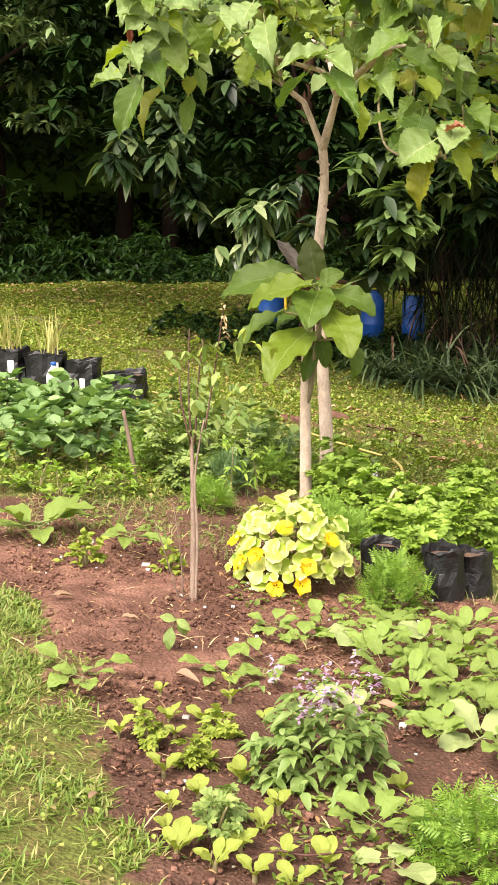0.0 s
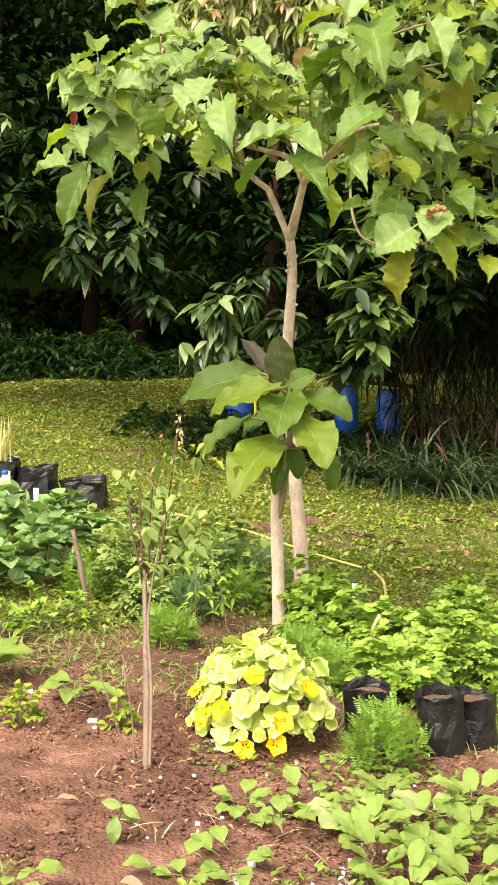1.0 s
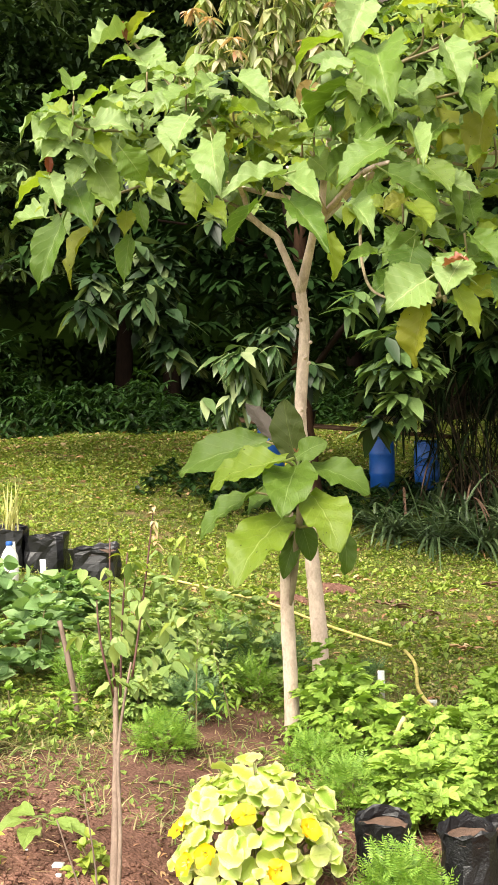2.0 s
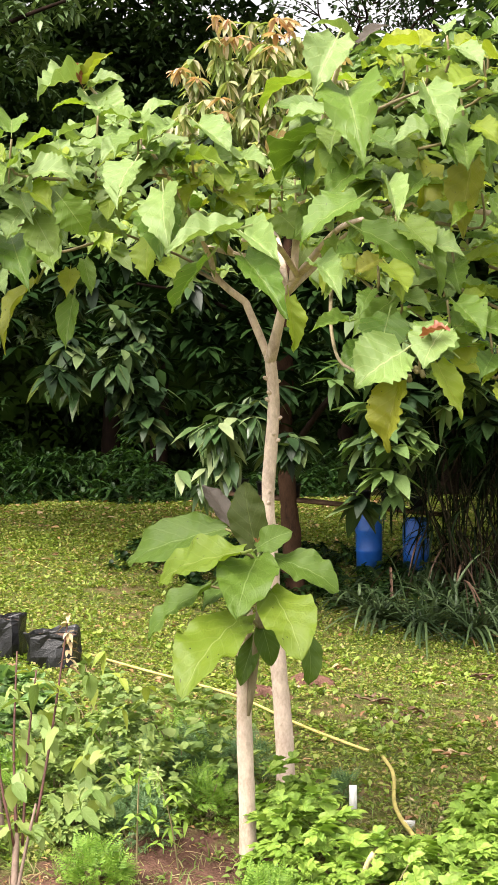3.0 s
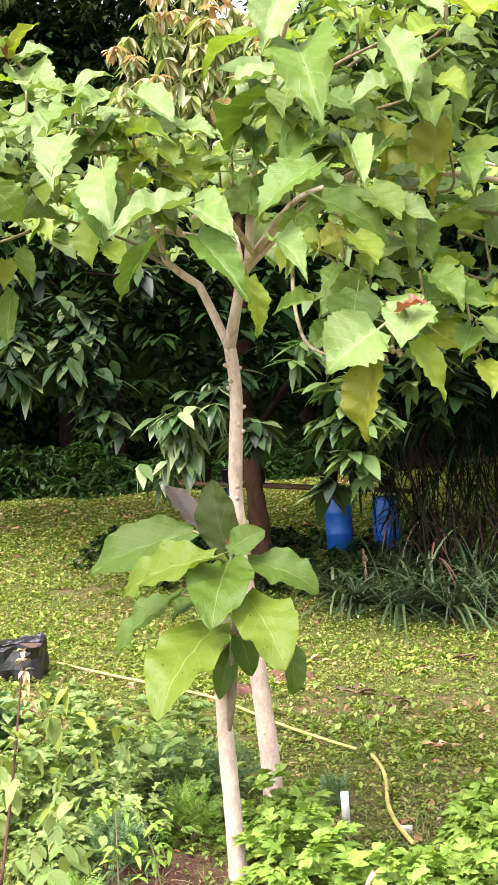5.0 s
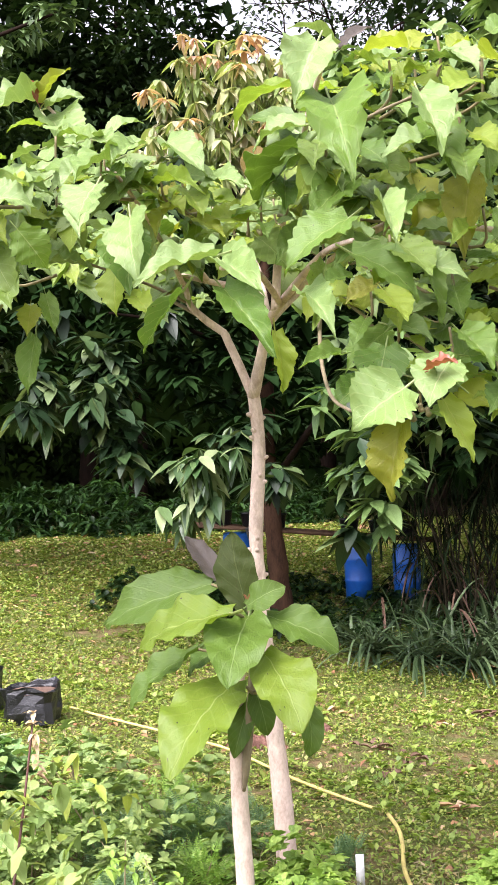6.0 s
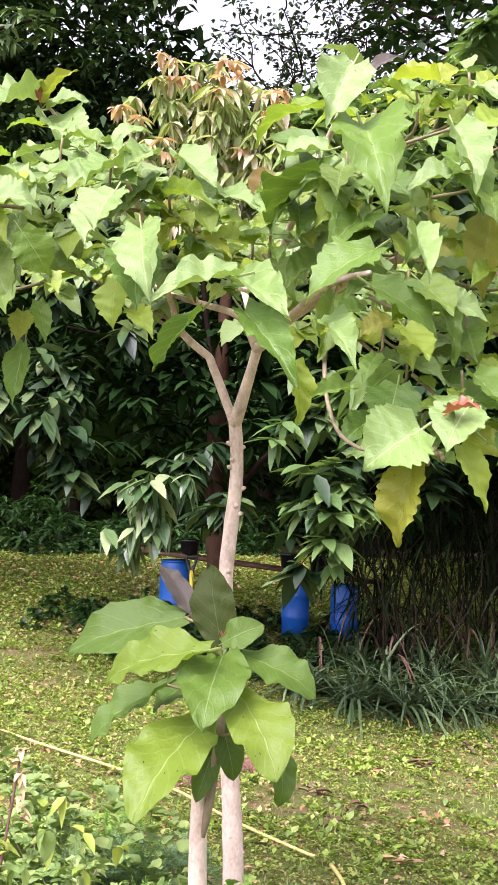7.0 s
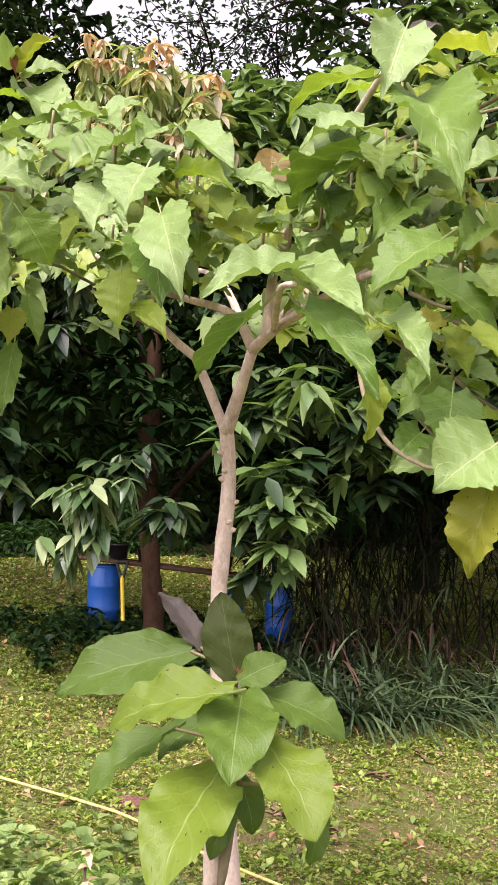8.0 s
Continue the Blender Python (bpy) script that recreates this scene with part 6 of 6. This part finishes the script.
basil()
for i, (x, y, n, s) in enumerate([(0.28, 3.45, 5, 0.08), (0.05, 4.05, 4, 0.06), (0.17, 4.2, 6, 0.06), (0.27, 4.22, 5, 0.06), (0.4, 3.87, 4, 0.07), (0.2, 3.86, 5, 0.06), (0.3, 3.95, 7, 0.06), (0.24, 3.66, 5, 0.055), (0.47, 3.62, 5, 0.055), (0.42, 3.52, 6, 0.06), (0.33, 4.42, 4, 0.06), (0.12, 4.4, 4, 0.045), (0.52, 3.5, 4, 0.05), (0.2, 4.1, 6, 0.05), (0.37, 3.42, 5, 0.07), (0.62, 3.5, 5, 0.06), (0.82, 3.95, 5, 0.06), (0.55, 3.38, 5, 0.06), (0.16, 4.02, 4, 0.05), (0.35, 4.12, 5, 0.05), (0.44, 4.3, 4, 0.05), (0.3, 3.75, 6, 0.05), (0.5, 3.75, 4, 0.05), (0.25, 3.55, 4, 0.045), (0.46, 3.4, 5, 0.06), (0.85, 3.75, 5, 0.06), (0.32, 4.55, 4, 0.05), (0.08, 4.25, 4, 0.045)]):
    salad("seedling", "small lime-green salad seedling in bare soil", "seedling", x, y, n, s * 1.05, 0.5, 1.0, "spoon", SEEDLING, 150 + i, "salad seedlings")
for i, (x, y) in enumerate([(0.43, 5.15), (0.55, 5.08), (0.42, 4.72), (0.30, 4.62), (-0.12, 4.42), (0.62, 5.2)]):
    salad("strawberry_plant", "low strawberry plant with toothed green leaves", "plant", x, y, 10, 0.066, 0.75, 0.5, "ovate", SOFT, 170 + i, "strawberry plants")
salad("broad_leaf_plant", "young plant with big pale soft leaves", "plant", -0.65, 6.1, 7, 0.2, 0.62, 0.55, "ovate", SALAD, 181)
salad("broad_leaf_plant", "young plant with five broad leaves on a stalk", "plant", -0.2, 5.9, 6, 0.12, 0.5, 0.2, "ovate", SALAD, 182, z=ground_z(-0.2, 5.9) + 0.09)
wilt = empty("wilting_seedling", 0.1, 4.84, label="wilting seedling with limp grey-green hanging leaves", category="seedling")
part("stem", tube([(0, 0, -0.02), (0.004, 0.004, 0.05), (0.012, 0.0, 0.1), (0.02, -0.01, 0.115)], [0.004, 0.0035, 0.003, 0.002], 6), TWIG, wilt)
for b, t, w, m in (((0.0, -0.015, 0.085), (-0.005, -0.03, 0.01), 0.042, BASIL), ((0.015, -0.01, 0.112), (-0.04, 0.0, 0.12), 0.03, BED_LEAF), ((0.02, -0.01, 0.114), (0.07, -0.02, 0.08), 0.03, BED_LEAF), ((0.02, 0.0, 0.11), (0.05, 0.03, 0.05), 0.035, BASIL)):
    leaf_at(unit_leaf("ovate", m, 1), wilt, Vector(b) + wilt.location, Vector(t) + wilt.location, w, (0, -0.9, 0.5))
runner = empty("dry_runner", 0.44, 3.46, label="thin reddish dry stem lying across the soil", category="stem")
part("stem", tube([(0, 0, 0.018), (0.06, 0.035, 0.03), (0.13, 0.03, 0.024), (0.22, 0.06, 0.02)], [0.0035, 0.003, 0.003, 0.002], 6), RED_STEM, runner)
part("twig", tube([(0.06, 0.035, 0.03), (0.1, 0.09, 0.024), (0.14, 0.13, 0.018)], [0.0022, 0.002, 0.0015], 6), STICK, runner)
bush("herb_bush", "small lime-green bush in the soil", "plant", -0.36, 5.72, 0.085, 0.17, 34, 4, 0.04, 0.7, SEEDLING, 184, 0.3)
bush("herb_bush", "small lime-green bush in the soil", "plant", -0.02, 5.8, 0.06, 0.13, 18, 4, 0.045, 0.6, SEEDLING, 185, 0.3)


def bare_canes():
    """The pruned shrub: a bundle of brown canes with sparse young leaves."""
    ob = empty("pruned_shrub", 0.11, 5.41, label="pruned shrub of bare brown canes with sparse young leaves", category="shrub")
    part("cane", tube([(0, 0, -0.04), (-0.01, 0.15, 0.2), (-0.03, 0.32, 0.42), (-0.045, 0.42, 0.58)], [0.013, 0.011, 0.010, 0.008], 10, 0.06, 7), STICK, ob, "thick weathered cane")
    part("cane", tube([(0.01, 0.012, -0.02), (0.006, 0.15, 0.22), (-0.018, 0.3, 0.44), (0.01, 0.4, 0.66)], [0.006, 0.006, 0.005, 0.003], 8, 0.06, 8), STICK, ob, "thin weathered cane")
    part("cane", tube([(-0.045, 0.42, 0.56), (-0.06, 0.46, 0.78), (-0.06, 0.5, 1.02)], [0.0045, 0.0035, 0.002], 8, 0.06, 9), RED_STEM, ob, "dark young cane")
    part("cane", tube([(-0.03, 0.42, 0.55), (-0.02, 0.44, 0.78), (0.0, 0.46, 0.98)], [0.004, 0.003, 0.002], 8, 0.06, 12), RED_STEM, ob, "dark young cane")
    part("cane", tube([(0.015, 0.38, 0.62), (0.05, 0.42, 0.85), (0.085, 0.44, 1.1)], [0.004, 0.003, 0.002], 8, 0.06, 10), RED_STEM, ob, "dark young cane")
    part("cane", tube([(-0.045, 0.4, 0.55), (-0.085, 0.42, 0.72), (-0.095, 0.44, 0.84)], [0.004, 0.004, 0.002], 8, 0.06, 11), RED_STEM, ob, "dark young cane")
    rng = np.random.default_rng(190)
    pts = np.stack([rng.normal(0.03, 0.085, 62), rng.normal(0.46, 0.09, 62), 0.58 + 0.42 * rng.uniform(0, 1, 62) ** 1.3], 1)
    p, way, nrm = whorls(pts, 2, -0.6, 0.3, rng)
    s = rng.uniform(0.03, 0.062, len(p))
    put("foliage", leaf_cloud("foliage", p, way, nrm, s, s * 0.68, 0.2, 0.12, "heart", 7, 0.04, rng), BED_LEAF, ob)
    p, way, nrm = whorls(np.array([(0.088, 0.44, 1.12 - 0.022 * j) for j in range(7)]), 4, 0.1, 0.5, rng)
    put("withered_top", leaf_cloud("withered_top", p, way, nrm, 0.03, 0.012, 0.5), STRAW_BIT, ob, "tan withered leaves at the tip")
    p, way, nrm = whorls(rng.normal(0, 0.07, (14, 3)) + np.array([0.1, 0.44, 0.95]), 2, -0.2, 0.5, rng)
    put("young_leaves", leaf_cloud("young_leaves", p, way, nrm, 0.045, 0.022, 0.4), SEEDLING, ob, "yellowish young leaves")
    twigs = empty("dry_twigs", 0.06, 5.45, label="dry brown forked twigs standing in the soil", category="twigs")
    part("twig", tube([(0, 0, -0.02), (-0.04, 0, 0.12), (-0.1, 0.02, 0.3)], [0.004, 0.003, 0.002], 6), STICK, twigs)
    part("twig", tube([(0.01, 0, -0.02), (0.0, 0.03, 0.16), (-0.03, 0.05, 0.36)], [0.004, 0.003, 0.002], 6), STICK, twigs)


bare_canes()
for i, (x, y, r, h) in enumerate([(-0.95, 7.6, 0.25, 0.42), (-1.25, 8.0, 0.3, 0.5), (-0.75, 8.1, 0.25, 0.48), (-1.0, 8.6, 0.3, 0.42), (-1.5, 8.7, 0.3, 0.4), (-1.35, 9.3, 0.3, 0.28), (-0.8, 9.1, 0.22, 0.3), (-1.8, 9.2, 0.3, 0.3), (-1.6, 8.0, 0.3, 0.42)]):
    bush("leafy_bush", "dense bush of large soft round green leaves", "plant", x, y, r, h, 46, 4, 0.095, 0.85, GOURD, 200 + i, 0.2, "heart", 0.2, "soft-leaved bushes", rows=7)
for i, (x, y, r, h) in enumerate([(-0.45, 8.1, 0.2, 0.45), (-0.3, 8.7, 0.25, 0.5), (0.0, 8.9, 0.22, 0.42), (-0.15, 7.5, 0.12, 0.2), (0.25, 9.0, 0.22, 0.36), (-0.1, 8.15, 0.24, 0.52), (0.15, 8.35, 0.24, 0.46), (0.05, 7.85, 0.18, 0.36), (0.33, 8.2, 0.18, 0.36), (-0.3, 7.75, 0.18, 0.4)]):
    if i % 2:
        lobed_bush(x, y, r, h, 70, 0.075, 220 + i, BED_LEAF, "leafy_bush", "loose bush of pale green lobed leaves", "pale lobed bushes")
    else:
        bush("leafy_bush", "loose bush of round light-green leaves", "plant", x, y, r, h, 34, 3, 0.066, 0.85, BED_LEAF, 220 + i, 0.1, "heart", 0.25, "light-leaved bushes", rows=7)
for i, (x, y) in enumerate([(-0.85, 7.0), (-0.6, 7.05), (-0.45, 7.2), (-0.7, 6.8), (-1.05, 6.9)]):
    bush("leafy_bush", "low bushy herb with small bright leaves", "plant", x, y, 0.12, 0.18, 20, 4, 0.055, 0.5, MUGWORT, 230 + i, 0.35, "ovate", 0.3, "low bright herbs")
stake = empty("stake", -0.4, 7.4, label="short weathered wooden stake in the bed", category="stake")
part("stake", tube([(0, 0, -0.05), (-0.03, 0, 0.2), (-0.075, 0.02, 0.42)], [0.014, 0.013, 0.011], 8, 0.1, 1), STICK, stake)


def weed_stalk(x, y, h, seed, label="tall straggly weed stem with pale withered top"):
    rng = np.random.default_rng(seed)
    ob = empty("weed", x, y, label=label, category="weed")
    bend = rng.normal(0, 0.05, 2)
    part("stem", tube([(0, 0, -0.02), (bend[0] * 0.4, bend[1] * 0.4, h * 0.5), (bend[0], bend[1], h)], [0.004, 0.003, 0.002], 6), TWIG, ob)
    pts = np.stack([bend[0] * 0.6 + rng.normal(0, 0.05, 16), bend[1] * 0.6 + rng.normal(0, 0.05, 16), rng.uniform(h * 0.3, h * 0.85, 16)], 1)
    p, way, nrm = whorls(pts, 3, 0.1, 0.4, rng)
    put("foliage", leaf_cloud("foliage", p, way, nrm, 0.05, 0.02, 0.4), MUGWORT, ob)
    p, way, nrm = whorls(np.array([(bend[0], bend[1], h - 0.02 * j) for j in range(5)]), 4, 0.3, 0.4, rng)
    put("seed_head", leaf_cloud("seed_head", p, way, nrm, 0.03, 0.012, 0.2), CREAM, ob, "pale withered seed head")


weed_stalk(0.12, 7.3, 0.42, 240)
weed_stalk(0.28, 7.3, 0.4, 242)


# ---- bags with cut grass stalks, hose, tags and litter on the lawn ----
for i, (x, y, r, h) in enumerate([(-2.32, 11.0, 0.15, 0.27), (-2.0, 10.95, 0.15, 0.28), (-1.68, 10.9, 0.15, 0.28), (-1.38, 10.92, 0.14, 0.26), (-2.64, 11.2, 0.15, 0.26)]):
    bag = plant_bag(x, y, r, h, 250 + i, "black plastic nursery bag with cut lemongrass stalks", True)
    rng = np.random.default_rng(260 + i)
    if i != 3:
        p, way, nrm = whorls(rng.normal(0, 0.04, (14, 3)) * (1, 1, 0) + np.array([0, 0, 0.25]), 1, 0.95, 0.04, rng)
        for k in range(14):
            put("stalk", leaf_cloud("stalk", p[k], way[k], nrm[k], rng.uniform(0.28, 0.45), 0.02, 0.02, 0.3, "blade", 4), STALK, bag, "pale cut stalk")
plant_bag(-1.0, 10.8, 0.155, 0.22, 256, "wide black plastic bag standing open on the lawn", True)


def bottle(x, y):
    ob = empty("plastic_bottle", x, y, label="cloudy white plastic bottle among the nursery bags", category="bottle")
    body = part("body", revolve([(0.05, 0), (0.058, 0.012), (0.058, 0.09), (0.055, 0.1), (0.058, 0.11), (0.057, 0.17), (0.04, 0.21), (0.02, 0.235), (0.02, 0.25)], 18), WHITE, ob)
    part("cap", revolve([(0.022, 0.248), (0.024, 0.252), (0.024, 0.27), (0.02, 0.275)], 14), BLUE, body, "small blue screw cap")


bottle(-1.5, 10.36)


def tag(x, y, h, w, tilt, label="white plastic plant marker"):
    ob = empty("plant_marker", x, y, label=label, category="plant marker", group="plant markers")
    bm = box(w, 0.004, h, (0, 0, h / 2 - 0.03), 0.001)
    bmesh.ops.rotate(bm, cent=(0, 0, 0), matrix=Matrix.Rotation(tilt, 3, "X"), verts=bm.verts)
    part("marker", bm, WHITE, ob)


tag(0.93, 8.3, 0.17, 0.034, 0.1)
tag(1.17, 8.2, 0.09, 0.05, 0.6)
tag(-1.85, 10.42, 0.27, 0.05, 0.1)
tag(-1.5, 10.44, 0.3, 0.06, 0.15)
tag(-1.28, 10.4, 0.2, 0.04, 0.1)


def hose(name, pts, r=0.011, lift=0.034):
    ob = empty(name, pts[0][0], pts[0][1], label="faded yellow garden hose lying on the lawn", category="hose")
    part("hose", tube([Vector((x, y, ground_z(x, y) + lift)) - ob.location for x, y in pts], [r] * len(pts), 8), HOSE, ob)


hose("garden_hose", [(-0.85, 11.15), (-0.55, 10.92), (0.0, 10.55), (0.27, 10.33), (0.61, 9.85), (0.8, 9.62), (0.99, 9.42), (1.03, 9.39)], 0.0085, 0.036)
hose("garden_hose", [(1.10, 9.3), (1.135, 9.05), (1.135, 8.8), (1.12, 8.5), (1.135, 8.25), (1.18, 8.0)], 0.010)
hose("garden_hose", [(-3.2, 18.45), (-2.85, 17.0), (-2.49, 15.7), (-2.16, 15.07), (-1.54, 14.35)], 0.006, 0.012)


def leaf_heap(x, y, r, n, seed, label="small heap of dead brown leaves on the lawn"):
    rng = np.random.default_rng(seed)
    ob = empty("leaf_heap", x, y, label=label, category="dead leaves", group="leaf heaps")
    pts = rng.normal(0, r * 0.5, (n, 3)) * (1, 1, 0) + np.array([0, 0, 0.01])
    pts[:, 2] += np.array([ground_z(x + a, y + b) for a, b in pts[:, :2]]) - ground_z(x, y) + rng.uniform(0, 0.03, n)
    p, way, nrm = whorls(pts, 1, 0.15, 0.2, rng)
    put("leaves", leaf_cloud("leaves", p, way, nrm, rng.uniform(0.05, 0.11, n), 0.036, 0.2, 0.4, "ovate", 5, 0.08, rng), RUST if seed % 2 == 0 else DRY, ob)


for i, (x, y, r, n) in enumerate([(1.11, 10.86, 0.16, 14), (1.49, 9.55, 0.09, 7), (1.34, 10.5, 0.1, 6), (1.75, 10.5, 0.12, 9), (2.0, 12.2, 0.2, 14), (1.6, 11.6, 0.1, 6), (2.45, 13.0, 0.2, 12), (0.85, 11.8, 0.12, 6), (1.2, 10.2, 0.08, 4)]):
    leaf_heap(x, y, r, n, 270 + i)


def soil_mound(x, y, r, seed):
    """A low patch of bare crumbly earth that breaks through the lawn."""
    rng = np.random.default_rng(seed)
    ob = empty("soil_mound", x, y, label="low mound of bare brown earth in the lawn", category="soil", group="earth mounds in the lawn")
    v, q = [], []
    for i in range(7):
        for k in range(24):
            a = 2 * math.pi * k / 24
            rr = r * i / 6 * (1 + 0.16 * math.sin(3 * a + seed) + 0.1 * math.sin(5 * a + 2 * seed)) * (1 + 0.03 * rng.normal())
            px, py = rr * math.cos(a) * 1.15, rr * math.sin(a)
            v.append((px, py, ground_z(x + px, y + py) - ob.location.z + 0.055 * (1 - (i / 6) ** 2) - 0.012 * (i == 6) + 0.004 * rng.normal()))
    for i in range(6):
        q += [(i * 24 + k, i * 24 + (k + 1) % 24, (i + 1) * 24 + (k + 1) % 24, (i + 1) * 24 + k) for k in range(24)]
    me = raw_mesh("earth", np.array(v), np.array(q))
    me.attributes.new("soil", "FLOAT", "POINT").data.foreach_set("value", np.ones(len(v), dtype=np.float32))
    put("earth", me, GROUND, ob)


soil_mound(0.35, 10.68, 0.19, 1)
soil_mound(0.69, 11.3, 0.17, 2)
lobed_bush(1.52, 8.15, 0.17, 0.3, 60, 0.08, 351)
feathery(0.88, 8.5, 0.07, 0.14, 352, FEATHER_BLUE, 40, "bluish green feathery herb plant")
stick = empty("broken_stick", 0.95, 7.1, label="pale broken stick end standing in the herbs", category="stick")
part("stick", tube([(-0.02, 0.03, -0.03), (0.0, 0.0, 0.16), (0.035, -0.02, 0.235)], [0.011, 0.011, 0.011], 8, 0.06, 3), STRAW, stick)
for i, (x, y, a, s) in enumerate([(0.15, 4.54, -0.5, 0.11), (0.78, 4.52, -0.4, 0.1), (-0.1, 5.02, 0.1, 0.08), (-0.37, 5.15, 0.6, 0.1), (0.02, 5.3, 0.9, 0.06), (0.05, 3.62, 1.2, 0.06)]):
    ob = empty("fallen_leaf", x, y, label="single curled tan fallen leaf on the soil", category="fallen leaf", group="fallen leaves in the bed")
    put("leaf", leaf_cloud("leaf", [(0, 0, 0.035)], [(math.cos(a), math.sin(a), 0.05)], [(0, -0.3, 1)], s * 0.85, s * 0.3, 0.2, 0.5, "ovate", 7, 0.06, np.random.default_rng(i)), TAN_LEAF, ob)
